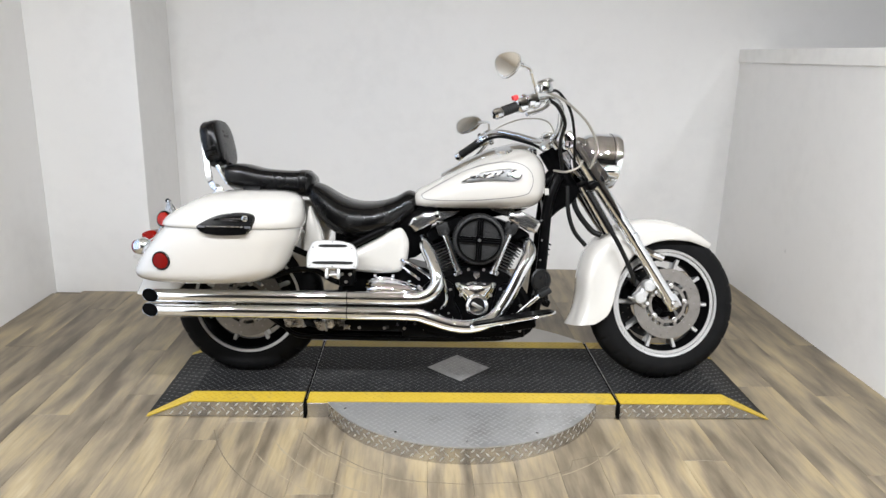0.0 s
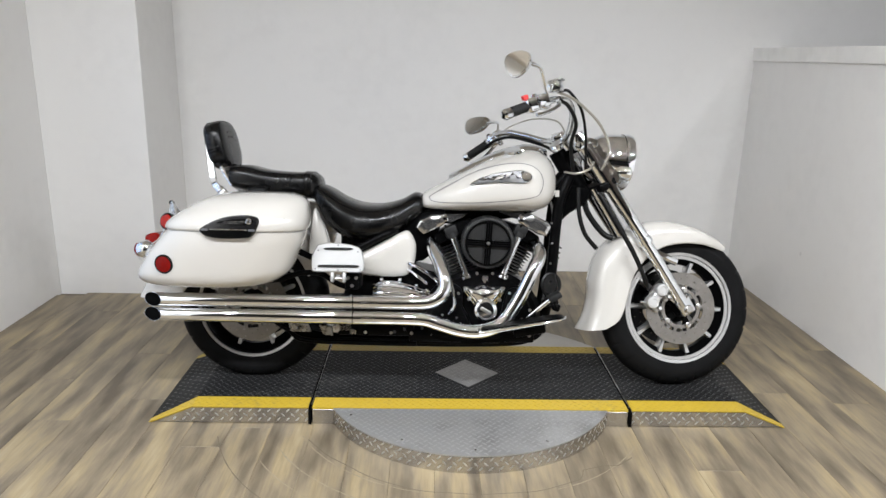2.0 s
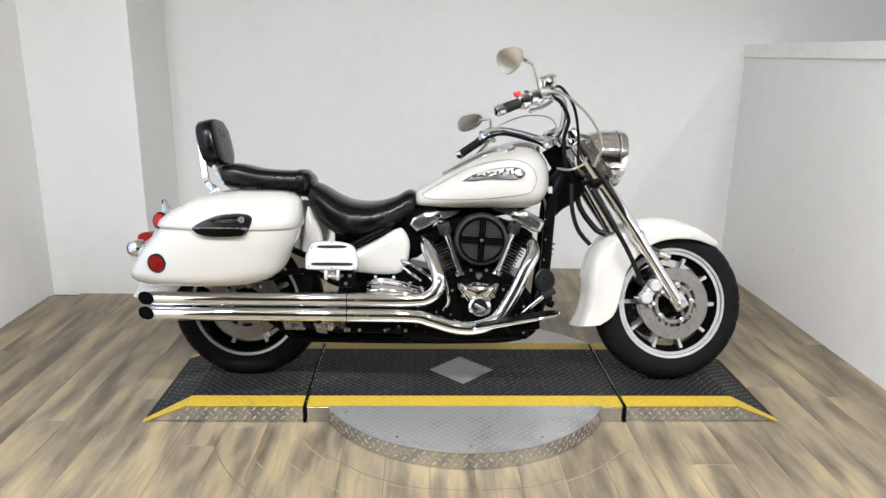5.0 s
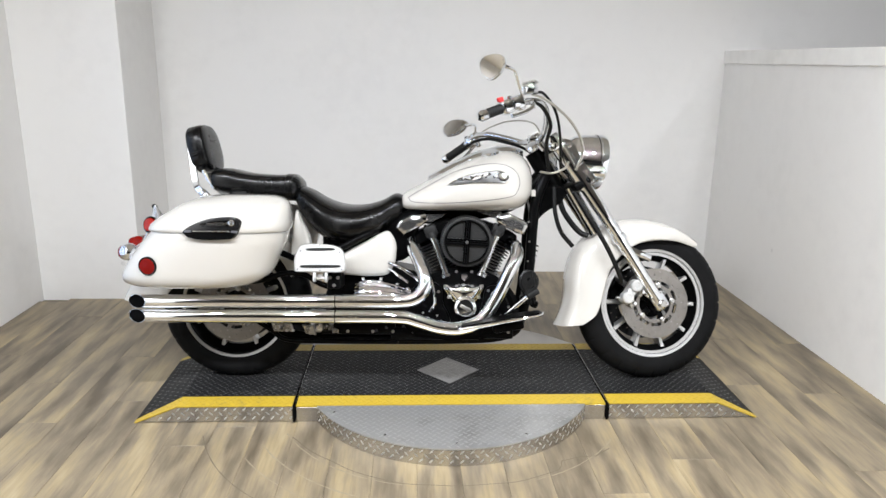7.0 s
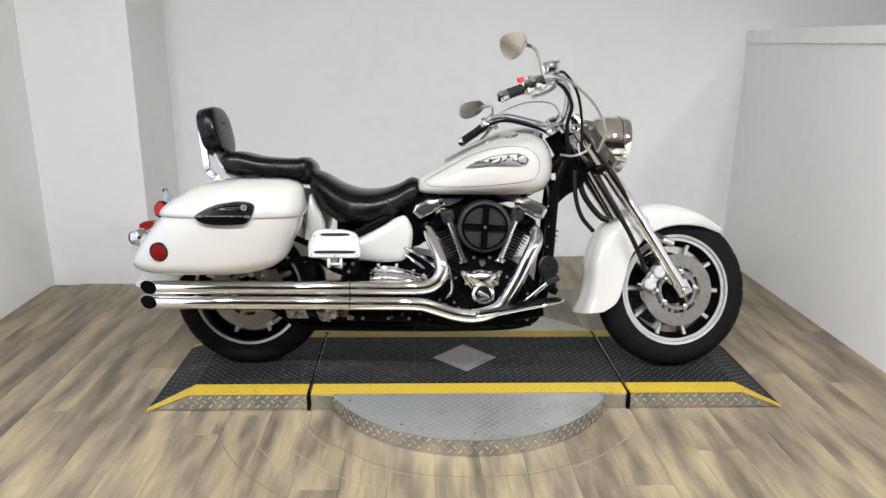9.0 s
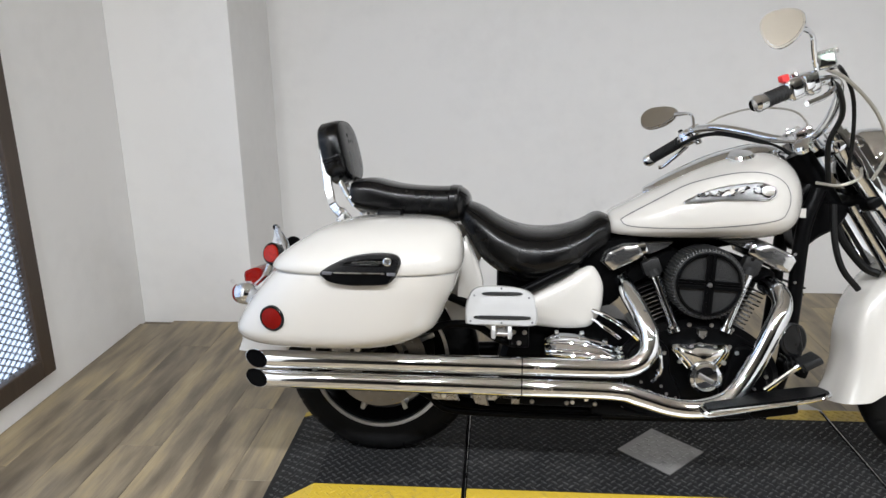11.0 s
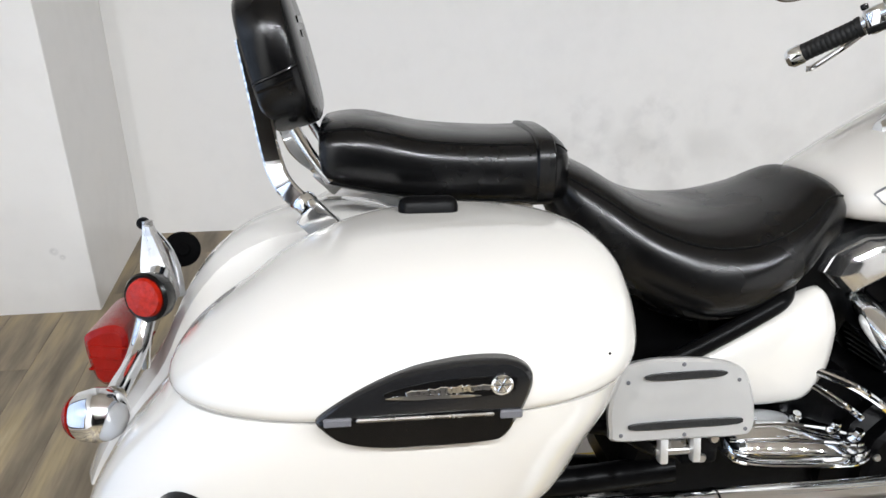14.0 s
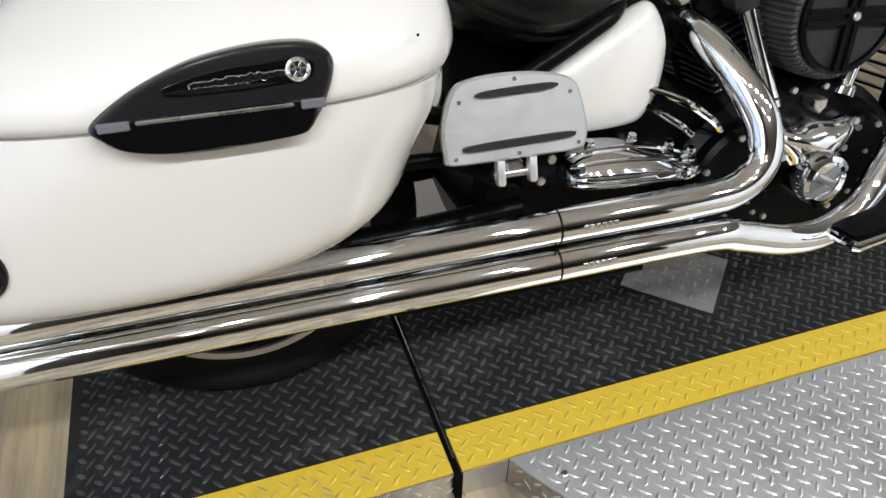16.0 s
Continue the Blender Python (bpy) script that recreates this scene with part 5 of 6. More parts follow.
tl = part("tail_light", shifted(bm, LOW), M_RED, bike, "red rectangular tail light")
for k in range(3):
    bm = bmesh.new()
    rbox(bm, (0.052 - 0.002 * k, 0.153, 0.003), pose(-1.217 + 0.002 * k, -0.10, 0.565 + 0.018 * k, 0, 8, 0), 0.001, 1)
    part("lens_rib", shifted(bm, LOW), M_RED, tl)
bm = bmesh.new()
tube(bm, [(-1.185, -0.30, 0.555), (-1.18, -0.22, 0.575), (-1.17, -0.18, 0.62), (-1.165, -0.12, 0.66)], 0.013, 12)
tube(bm, [(-1.185, -0.185, 0.54), (-1.175, -0.185, 0.60), (-1.165, -0.16, 0.655)], 0.010, 12)
part("light_bracket", shifted(bm, TAIL), M_CHROME, tl, "chrome tail light bracket")
bm = bmesh.new()
lathe(bm, [(0.0001, -0.028), (0.022, -0.028), (0.032, -0.016), (0.034, 0.004), (0.031, 0.008), (0.027, 0.006), (0.0001, 0.006)], (-1.163, -0.195, 0.647), (-0.38, -0.88, 0.12), 32)
r2 = part("round_marker", shifted(bm, TAIL), M_GLOSSBLACK, bike, "round rear marker lamp in a black ring")
bm = bmesh.new()
lathe(bm, [(0.0275, 0.006), (0.025, 0.012), (0.0001, 0.016), (0.0001, 0.0)], (-1.163, -0.195, 0.647), (-0.38, -0.88, 0.12), 32)
part("marker_lens", shifted(bm, TAIL), M_MARKER, r2, "round faceted red marker lens")
bm = bmesh.new()
lathe(bm, [(0.0001, -0.010), (0.025, -0.010), (0.029, 0), (0.027, 0.007), (0.012, 0.009), (0.008, 0.013), (0.0001, 0.013)], (-1.166, 0.028, 0.651), (0.35, -0.9, 0.15), 28)
part("round_marker", shifted(bm, TAIL), M_MATTEBLACK, bike, "round rear marker lamp with a black back")
bm = bmesh.new()
loft(bm, [[Vector((-1.19 + 0.02 * f + d * 1.0, -0.06 - 0.05 * f + e, 0.715 - 0.10 * f)) for d, e in ((-w, -0.010), (w, -0.014), (w, 0.014), (-w, 0.010))] for f, w in ((0, 0.005), (0.1, 0.007), (0.45, 0.016), (0.8, 0.022), (1.0, 0.024))])
lathe(bm, [(0.0001, -0.005), (0.008, -0.004), (0.008, 0.004), (0.0001, 0.005)], (-1.19, -0.06, 0.717), (0, 0, 1), 12)
pb_ = part("plate_bracket", shifted(bm, TAIL), M_STEEL, bike, "pointed chrome number plate bracket", smooth=25)
bm = bmesh.new()
tube(bm, [(-1.198, -0.05, 0.714), (-1.184, -0.05, 0.698), (-1.168, -0.05, 0.668), (-1.161, -0.052, 0.633), (-1.160, -0.056, 0.600)], [0.004, 0.007, 0.009, 0.011, 0.012], 14, 4)
part("bracket_arm", shifted(bm, TAIL), M_CHROME, pb_, "curved chrome bracket arm")
bm = bmesh.new()
lathe(bm, [(0.0001, -0.006), (0.009, -0.005), (0.010, 0.0), (0.008, 0.005), (0.0001, 0.007)], (-1.197, -0.056, 0.716), (-0.3, -0.9, 0.3), 14)
part("bracket_bolt", shifted(bm, TAIL), M_BLACK, pb_)

# exhausts
PIPE_Y = -0.300


def exhaust(name, pts, r, z, tip_x):
    bm = bmesh.new()
    q = crom(pts, 8)
    c = [Vector(v) for v in q]
    seg, loops = 28, []
    for i, p in enumerate(c):
        d = (c[min(i + 1, len(c) - 1)] - c[max(i - 1, 0)]).normalized()
        side = d.cross(Vector((0, 1, 0))).normalized()
        lp = []
        for a in np.linspace(0, math.tau, seg, endpoint=False):
            o = Vector((0, 1, 0)) * math.cos(a) + side * math.sin(a)
            o = (o - d * o.dot(d)).normalized()
            v = p + o * r
            if i == 0:
                v.x = tip_x - (v.y - PIPE_Y) * 1.55
            lp.append(v)
        loops.append(lp)
    inner = [[p + (v - p) * 0.985 for v in loops[0]] for p in (Vector((tip_x, PIPE_Y, z)),)][0]
    deep = [v + Vector((0.0006, 0, 0)) for v in inner]
    loft(bm, loops, caps=False)
    loft(bm, [loops[0], inner], caps=False)
    pipe = part(name, bm, M_CHROME, bike, "long chrome slash-cut exhaust pipe", smooth=40)
    # matt black plug just inside the mouth stands for the dark bore
    bm = bmesh.new()
    loft(bm, [deep, [v + Vector((0.02, 0, 0)) for v in inner]])
    part("bore", bm, M_MATTEBLACK, pipe, "flat black plug inside the pipe mouth")
    return pipe


up = exhaust("exhaust_pipe", [(-1.178, PIPE_Y, 0.354), (-0.80, PIPE_Y, 0.356), (-0.43, PIPE_Y, 0.358), (-0.22, PIPE_Y, 0.359), (-0.14, PIPE_Y + 0.004, 0.366), (-0.098, PIPE_Y + 0.012, 0.40), (-0.094, PIPE_Y + 0.03, 0.45), (-0.112, PIPE_Y + 0.065, 0.50), (-0.138, PIPE_Y + 0.12, 0.548), (-0.148, PIPE_Y + 0.17, 0.572), (-0.145, PIPE_Y + 0.22, 0.585)], 0.0262, 0.354, -1.178)
lo_ = exhaust("exhaust_pipe", [(-1.186, PIPE_Y - 0.006, 0.299), (-0.80, PIPE_Y - 0.006, 0.300), (-0.43, PIPE_Y - 0.006, 0.301), (-0.19, PIPE_Y - 0.004, 0.300), (-0.12, PIPE_Y, 0.285), (-0.04, PIPE_Y + 0.005, 0.261), (0.03, PIPE_Y + 0.01, 0.254), (0.09, PIPE_Y + 0.02, 0.266), (0.135, PIPE_Y + 0.03, 0.295), (0.19, PIPE_Y + 0.045, 0.382), (0.241, PIPE_Y + 0.06, 0.490), (0.262, PIPE_Y + 0.09, 0.530), (0.262, PIPE_Y + 0.13, 0.560), (0.245, PIPE_Y + 0.19, 0.575)], 0.0262, 0.299, -1.186)
for p, y, z in ((up, PIPE_Y, 0.358), (lo_, PIPE_Y - 0.006, 0.301)):
    bm = bmesh.new()
    lathe(bm, [(0.0262, -0.0018), (0.0272, -0.0012), (0.0272, 0.0012), (0.0262, 0.0018)], (-0.43, y, z), (1, 0, 0), 28)
    part("clamp_band", bm, M_GLOSSBLACK, p)
    bm = bmesh.new()
    for k in range(6):
        rbox(bm, (0.006, 0.0012, 0.007), pose(-0.395 + k * 0.009, y - 0.0262, z + 0.004), 0.0005, 1)
    part("stamped_mark", bm, M_STEEL, p, kind="stuff")

# engine
CR = Vector((0.062, 0, 0.330))
bm = bmesh.new()
slab(bm, [(-0.16, 0.215), (-0.18, 0.33), (-0.10, 0.43), (0.00, 0.47), (0.12, 0.47), (0.22, 0.42), (0.28, 0.33), (0.25, 0.22), (0.10, 0.185), (-0.06, 0.185)], -0.17, 0.17, 0.02, n=3)
eng = part("engine", bm, M_BLACK, bike, "black air-cooled v-twin engine with chrome covers")
for sgn, ang in ((-1, -24), (1, 24)):
    m = Matrix.Translation(CR) @ Matrix.Rotation(radians(ang), 4, "Y")
    bm = bmesh.new()
    tube(bm, [m @ Vector((0, 0, 0.08)), m @ Vector((0, 0, 0.32))], 0.076, 28, smooth=False)
    cyl = part("cylinder", bm, M_BLACK, eng)
    for k in range(13):
        bm = bmesh.new()
        zz = 0.118 + k * 0.0125
        wdt = 0.150 if k < 9 else 0.165
        rbox(bm, (wdt, 0.20, 0.0042), m @ pose(0, -0.01, zz), 0.0015, 1)
        fin = part("cooling_fin", bm, M_FIN_SHADED_DISC, cyl)
        if 3 <= k <= 10:
            bm = bmesh.new()
            rbox(bm, (0.044, 0.0016, 0.0024), m @ pose(sgn * 0.048, -0.1105, zz), 0.0005, 1)
            part("fin_edge", bm, M_STEEL, fin, "bright machined fin edge")
    bm = bmesh.new()
    slab(bm, [(-0.088, 0.288), (-0.085, 0.312), (-0.055, 0.336), (0.06, 0.340), (0.086, 0.326), (0.09, 0.290)], -0.110, 0.11, 0.010, m, n=2)
    part("cylinder_head", bm, M_BLACK, eng)
    RC = [(-0.211, 0.632), (-0.198, 0.660), (-0.150, 0.682), (-0.106, 0.684), (-0.092, 0.658), (-0.112, 0.640), (-0.182, 0.604)] if sgn < 0 else \
         [(0.194, 0.680), (0.236, 0.694), (0.306, 0.660), (0.316, 0.645), (0.297, 0.608), (0.266, 0.616), (0.205, 0.650)]
    FIN = [(-0.12, 0.684), (-0.010, 0.690), (-0.025, 0.676), (-0.075, 0.652), (-0.11, 0.655)] if sgn < 0 else [(0.115, 0.698), (0.21, 0.699), (0.21, 0.668), (0.168, 0.676)]
    bm = bmesh.new()
    slab(bm, FIN, 0.06, -0.118, 0.004, smooth=False)
    part("head_fin", bm, M_POLISHED, eng)
    o = resample(RC + RC[:1], 57)[:-1]
    oc = o.mean(0)
    bm = bmesh.new()
    loft(bm, [[Vector((*(oc + (p - oc) * f), d)).xzy for p in o] for f, d in ((1.06, 0.09), (1.06, -0.112), (1.02, -0.118), (0.98, -0.120), (0.97, -0.142), (0.90, -0.150), (0.74, -0.153), (0.40, -0.154))])
    rc = part("rocker_cover", bm, M_POLISHED, eng, "chrome rocker cover", smooth=25)
    cb = Vector((-0.150, -0.148, 0.655)) if sgn < 0 else Vector((0.250, -0.148, 0.660))
    bm = bmesh.new()
    rbox(bm, (0.034, 0.012, 0.030), Matrix.Translation(cb + Vector((-sgn * 0.046, 0.004, 0.016 if sgn < 0 else 0.010))) @ pose(0, 0, 0, 0, -20 if sgn < 0 else 28, 0), 0.005, 2)
    part("cover_cap", bm, M_CHROME, rc)
    bolts("cover_bolt", [(cb.x - sgn * 0.055, -0.148, cb.z - 0.012)], (0, -1, 0), 0.006, 0.009, M_CHROME, rc)
# push rods
for a, b in (((-0.069, -0.142, 0.610), (-0.009, -0.168, 0.450)), ((0.192, -0.142, 0.619), (0.128, -0.168, 0.454))):
    a, b = Vector(a), Vector(b)
    d = b - a
    bm = bmesh.new()
    tube(bm, [a + d * 0.04, a + d * 0.12, a + d * 0.88, b], [0.0175, 0.0155, 0.0135, 0.0145], 16, 3)
    pr_ = part("pushrod_tube", bm, M_CHROME, eng, "chrome pushrod tube")
    bm = bmesh.new()
    rbox(bm, (0.050, 0.042, 0.044), Matrix.Translation(a - d * 0.06 + Vector((0, 0.008, 0))) @ pose(0, 0, 0, 0, -math.degrees(math.atan2(d.x, -d.z)), 0), 0.007, 2)
    tube(bm, [a - d * 0.02, a + d * 0.10], 0.0185, 16, 1)
    part("rubber_boot", bm, M_GRIP, pr_)
    bm = bmesh.new()
    lathe(bm, [(0.0001, 0), (0.020, 0), (0.020, 0.012), (0.014, 0.018), (0.0001, 0.018)], b + Vector((0, 0, -0.012)), -d, 16)
    part("tappet_base", bm, M_CHROME, pr_)
# air cleaner
bm = bmesh.new()
AC = Vector((0.068, -0.092, 0.583))
teeth = 68
lathe(bm, [(0.07, 0), (0.100, 0.004), (0.103, 0.012), (0.103, 0.070), (0.101, 0.105), (0.097, 0.115), (0.090, 0.119), (0.08, 0.117), (0.0001, 0.117)], AC, (0, -1, 0), teeth * 4,
      wobble=lambda i, k: 0.95 if (i % 4) in (0, 1) and 2 <= k <= 5 else 1.0)
ac = part("air_cleaner", bm, M_PLEAT, eng, "round black pleated air cleaner", smooth=25)
bm = bmesh.new()
lathe(bm, [(0.087, 0.116), (0.0875, 0.126), (0.083, 0.131), (0.079, 0.127), (0.079, 0.116)], AC, (0, -1, 0), 48, ring=True)
part("cover_ring", bm, M_BLACK, ac)
for a in (3, 93):
    bm = bmesh.new()
    mm = Matrix.Translation(AC + Vector((0, -0.127, 0))) @ Matrix.Rotation(radians(a), 4, "Y")
    sec = [(-0.012, 0.003), (-0.012, -0.005), (-0.004, -0.005), (-0.003, -0.001), (0.003, -0.001), (0.004, -0.005), (0.012, -0.005), (0.012, 0.003)]
    loft(bm, [[mm @ Vector((x, y, z)) for z, y in sec] for x in (-0.081, 0.081)])
    part("cover_bar", bm, M_BLACK, ac, smooth=20)
bm = bmesh.new()
lathe(bm, [(0.080, 0.119), (0.0001, 0.1205)], AC, (0, -1, 0), 48)
part("mesh_panel", bm, mat("grey_wire_mesh", (0.016, 0.016, 0.016), 0.5, 0.3, bump=1.0, scale=700, vary=0.5, vary_scale=300), ac, "grey wire mesh panel")
bm = bmesh.new()
bolt(bm, AC + Vector((0, -0.132, 0)), (0, -1, 0), 0.007, 0.006)
part("centre_bolt", bm, M_STEEL, ac)
# cam cover and timing cover
CC = [(-0.022, 0.398), (-0.014, 0.414), (0.02, 0.412), (0.05, 0.419), (0.10, 0.414), (0.128, 0.416), (0.138, 0.400), (0.122, 0.368), (0.106, 0.345), (0.09, 0.325), (0.03, 0.325), (0.016, 0.348), (-0.004, 0.372)]
o = np.array(crom(CC, 3, True))
oc = o.mean(0)
bm = bmesh.new()
loft(bm, [[Vector((*(oc + (p - oc) * f), d)).xzy for p in o] for f, d in ((1.0, -0.16), (1.0, -0.198), (0.96, -0.208), (0.90, -0.210), (0.86, -0.214), (0.74, -0.226), (0.5, -0.234), (0.1, -0.237))])
cv = part("cam_cover", bm, M_CHROME, eng, "chrome cam cover")
bm = bmesh.new()
lathe(bm, [(0.046, 0), (0.046, 0.045), (0.042, 0.056), (0.034, 0.060), (0.030, 0.054), (0.0001, 0.056)], (0.064, -0.195, 0.328), (0, -1, 0), 40)
part("timing_cover", bm, M_CHROME, cv, "round chrome timing cover")
bm = bmesh.new()
rbox(bm, (0.046, 0.006, 0.014), pose(0.064, -0.251, 0.328, 0, 28, 0), 0.004, 2)
part("cover_bar", bm, M_STEEL, cv)
bolts("cover_bolt", [(x, -0.208, z) for x, z in ((-0.015, 0.408), (0.03, 0.408), (0.06, 0.408), (0.092, 0.408), (0.13, 0.41), (0.0, 0.365), (0.118, 0.365))], (0, -1, 0), 0.0065, 0.009, M_STEEL, cv)
bm = bmesh.new()
slab(bm, [(0.05, 0.452), (0.072, 0.452), (0.072, 0.438), (0.061, 0.428), (0.05, 0.438)], -0.17, -0.205, 0.002, smooth=False)
part("shield_badge", bm, M_STEEL, eng)
# black side covers with bolts
bm = bmesh.new()
slab(bm, [(0.12, 0.24), (0.13, 0.33), (0.15, 0.40), (0.20, 0.40), (0.24, 0.33), (0.23, 0.24)], -0.16, -0.195, 0.008)
part("side_case", bm, M_BLACK, eng)
bm = bmesh.new()
slab(bm, [(-0.13, 0.24), (-0.14, 0.36), (-0.08, 0.42), (-0.03, 0.40), (-0.02, 0.33), (0.0, 0.29), (0.0, 0.24)], -0.16, -0.20, 0.008)
part("side_case", bm, M_BLACK, eng)
bolts("case_bolt", [(x, -0.197, z) for x, z in ((-0.125, 0.25), (-0.13, 0.355), (-0.075, 0.405), (-0.04, 0.385), (-0.005, 0.255), (-0.06, 0.25))], (0, -1, 0), 0.006, 0.008, M_STEEL, eng)
bolts("case_bolt", [(x, -0.192, z) for x, z in ((0.13, 0.25), (0.22, 0.25), (0.235, 0.325), (0.195, 0.39), (0.155, 0.39))], (0, -1, 0), 0.006, 0.008, M_STEEL, eng)
bolts("case_bolt", [(x, -0.168, z) for x, z in ((-0.02, 0.455), (0.03, 0.462), (0.09, 0.462), (0.145, 0.45))], (0, -1, 0), 0.0065, 0.008, M_STEEL, eng)
bolts("case_bolt", [(x, -0.201, z) for x, z in ((-0.055, 0.335), (-0.045, 0.29), (-0.10, 0.30), (-0.03, 0.268), (-0.085, 0.27))], (0, -1, 0), 0.0045, 0.006, M_STEEL, eng)
bolts("case_bolt", [(x, -0.196, z) for x, z in ((0.15, 0.31), (0.165, 0.272), (0.205, 0.29), (0.18, 0.345))], (0, -1, 0), 0.0045, 0.006, M_STEEL, eng)
bolts("case_bolt", [(x, -0.112, z) for x, z in ((0.318, 0.66), (0.322, 0.58), (0.318, 0.50), (0.305, 0.33), (0.30, 0.40))], (0, -1, 0), 0.004, 0.006, M_STEEL, eng)
for pts, r, mt in (([(-0.075, -0.21, 0.455), (-0.06, -0.24, 0.40), (-0.055, -0.245, 0.345), (-0.075, -0.235, 0.31)], 0.0055, M_CHROME),
                   ([(-0.36, -0.13, 0.52), (-0.27, -0.16, 0.505), (-0.20, -0.20, 0.485), (-0.14, -0.20, 0.447), (-0.11, -0.19, 0.42)], 0.0065, M_CHROME),
                   ([(-0.36, -0.12, 0.50), (-0.26, -0.16, 0.482), (-0.195, -0.195, 0.446), (-0.16, -0.19, 0.42)], 0.0055, M_CHROME)):
    bm = bmesh.new()
    tube(bm, pts, r, 10, 8)
    part("oil_line", bm, mt, eng)
# transmission cover, chrome
TRANS = [(-0.378, 0.372, 0.395, 0.165), (-0.366, 0.366, 0.416, 0.215), (-0.335, 0.364, 0.428, 0.235), (-0.28, 0.362, 0.428, 0.242), (-0.22, 0.360, 0.416, 0.240), (-0.18, 0.360, 0.400, 0.232), (-0.150, 0.362, 0.388, 0.210), (-0.138, 0.368, 0.378, 0.17)]
bm = bmesh.new()
loops = []
for x, zb, zt, yo in table(TRANS, 22):
    loops.append([Vector((x, -0.12 - (yo - 0.12) * c, zb + (zt - zb) * v)) for c, v in ((0, 0.0), (0.75, 0.0), (0.93, 0.07), (1.0, 0.22), (0.97, 0.40), (0.88, 0.62), (0.70, 0.84), (0.45, 0.96), (0.0, 1.0))])
loft(bm, loops)
tc_ = part("transmission_cover", bm, M_CHROME, eng, "ribbed chrome transmission cover", smooth=60)
ta_ = table(TRANS, 22)
for c, v in ((1.0, 0.22), (0.95, 0.46), (0.83, 0.69), (0.62, 0.88)):
    bm = bmesh.new()
    tube(bm, [(x, -0.12 - (yo - 0.12) * c - 0.001, zb + (zt - zb) * v) for x, zb, zt, yo in ta_[3:-3]], 0.0032, 8, 1)
    part("cover_rib", bm, M_CHROME, tc_)
bolts("cover_bolt", [(x, -0.19, z) for x, z in ((-0.335, 0.424), (-0.265, 0.424), (-0.200, 0.405), (-0.160, 0.388))], (0, -0.3, 1), 0.008, 0.013, M_CHROME, tc_)
bm = bmesh.new()
slab(bm, [(-0.48, 0.22), (-0.48, 0.40), (-0.40, 0.47), (-0.20, 0.47), (-0.10, 0.42), (-0.10, 0.22)], -0.13, 0.14, 0.02, n=2)
part("gearbox", bm, M_BLACK, eng)

# frame
for nm, pts, r in (("downtube", [(0.385, -0.07, 0.84), (0.345, -0.085, 0.72), (0.325, -0.09, 0.45), (0.30, -0.09, 0.28), (0.24, -0.095, 0.195), (0.0, -0.10, 0.175), (-0.40, -0.10, 0.175), (-0.62, -0.11, 0.19), (-0.72, -0.12, 0.25)], 0.021),
                   ("downtube", [(0.385, 0.07, 0.84), (0.345, 0.085, 0.72), (0.325, 0.09, 0.45), (0.30, 0.09, 0.28), (0.24, 0.095, 0.195), (0.0, 0.10, 0.175), (-0.40, 0.10, 0.175), (-0.62, 0.11, 0.19)], 0.021),
                   ("backbone", [(0.40, 0, 0.86), (0.25, 0, 0.73), (0.0, 0, 0.68), (-0.20, 0, 0.665), (-0.40, 0, 0.55), (-0.50, 0, 0.45)], 0.034),
                   ("seat_rail", [(-0.285, -0.150, 0.622), (-0.305, -0.178, 0.614), (-0.33, -0.190, 0.603), (-0.40, -0.195, 0.566), (-0.47, -0.195, 0.532), (-0.56, -0.18, 0.50), (-0.75, -0.11, 0.56)], 0.013),
                   ("swingarm", [(-0.42, -0.125, 0.31), (-0.60, -0.13, 0.30), (-0.80, -0.125, 0.295), (-0.88, -0.12, 0.297)], 0.024),
                   ("swingarm", [(-0.42, 0.125, 0.31), (-0.60, 0.13, 0.30), (-0.88, 0.125, 0.297)], 0.024),
                   ("bag_rail", [(-0.98, -0.30, 0.435), (-0.86, -0.24, 0.43), (-0.74, -0.22, 0.425), (-0.64, -0.23, 0.455), (-0.56, -0.24, 0.455), (-0.50, -0.24, 0.42), (-0.45, -0.22, 0.40)], 0.011),
                   ("lower_strut", [(-0.76, -0.14, 0.25), (-0.70, -0.15, 0.215), (-0.64, -0.15, 0.178), (-0.45, -0.15, 0.172), (-0.20, -0.15, 0.172)], 0.010)):
    bm = bmesh.new()
    tube(bm, pts, r, 14, 6)
    part(nm, bm, M_BLACK, bike)
bm = bmesh.new()
rbox(bm, (0.30, 0.16, 0.20), pose(-0.36, 0, 0.52), 0.02, 2)
part("battery_box", bm, M_BLACK, bike)
# black slab added to close the see-through gap between seat and rocker cover
bm = bmesh.new()
slab(bm, [(-0.36, 0.50), (-0.38, 0.60), (-0.30, 0.66), (-0.16, 0.70), (-0.10, 0.70), (-0.13, 0.60), (-0.18, 0.50)], -0.105, 0.105, 0.01)
part("frame_cover", bm, M_BLACK, bike)
bm = bmesh.new()
slab(bm, [(0.33, 0.80), (0.47, 0.80), (0.46, 0.74), (0.40, 0.70), (0.35, 0.66), (0.33, 0.72)], -0.05, 0.05, 0.01)
part("neck_gusset", bm, M_BLACK, bike)
for k in range(9):
    bm = bmesh.new()
    rbox(bm, (0.022, 0.15, 0.005), pose(0.355 - k * 0.004, 0, 0.56 - k * 0.02, 0, 12, 0), 0.001, 1)
    part("oil_cooler_fin", bm, M_BLACK, bike)

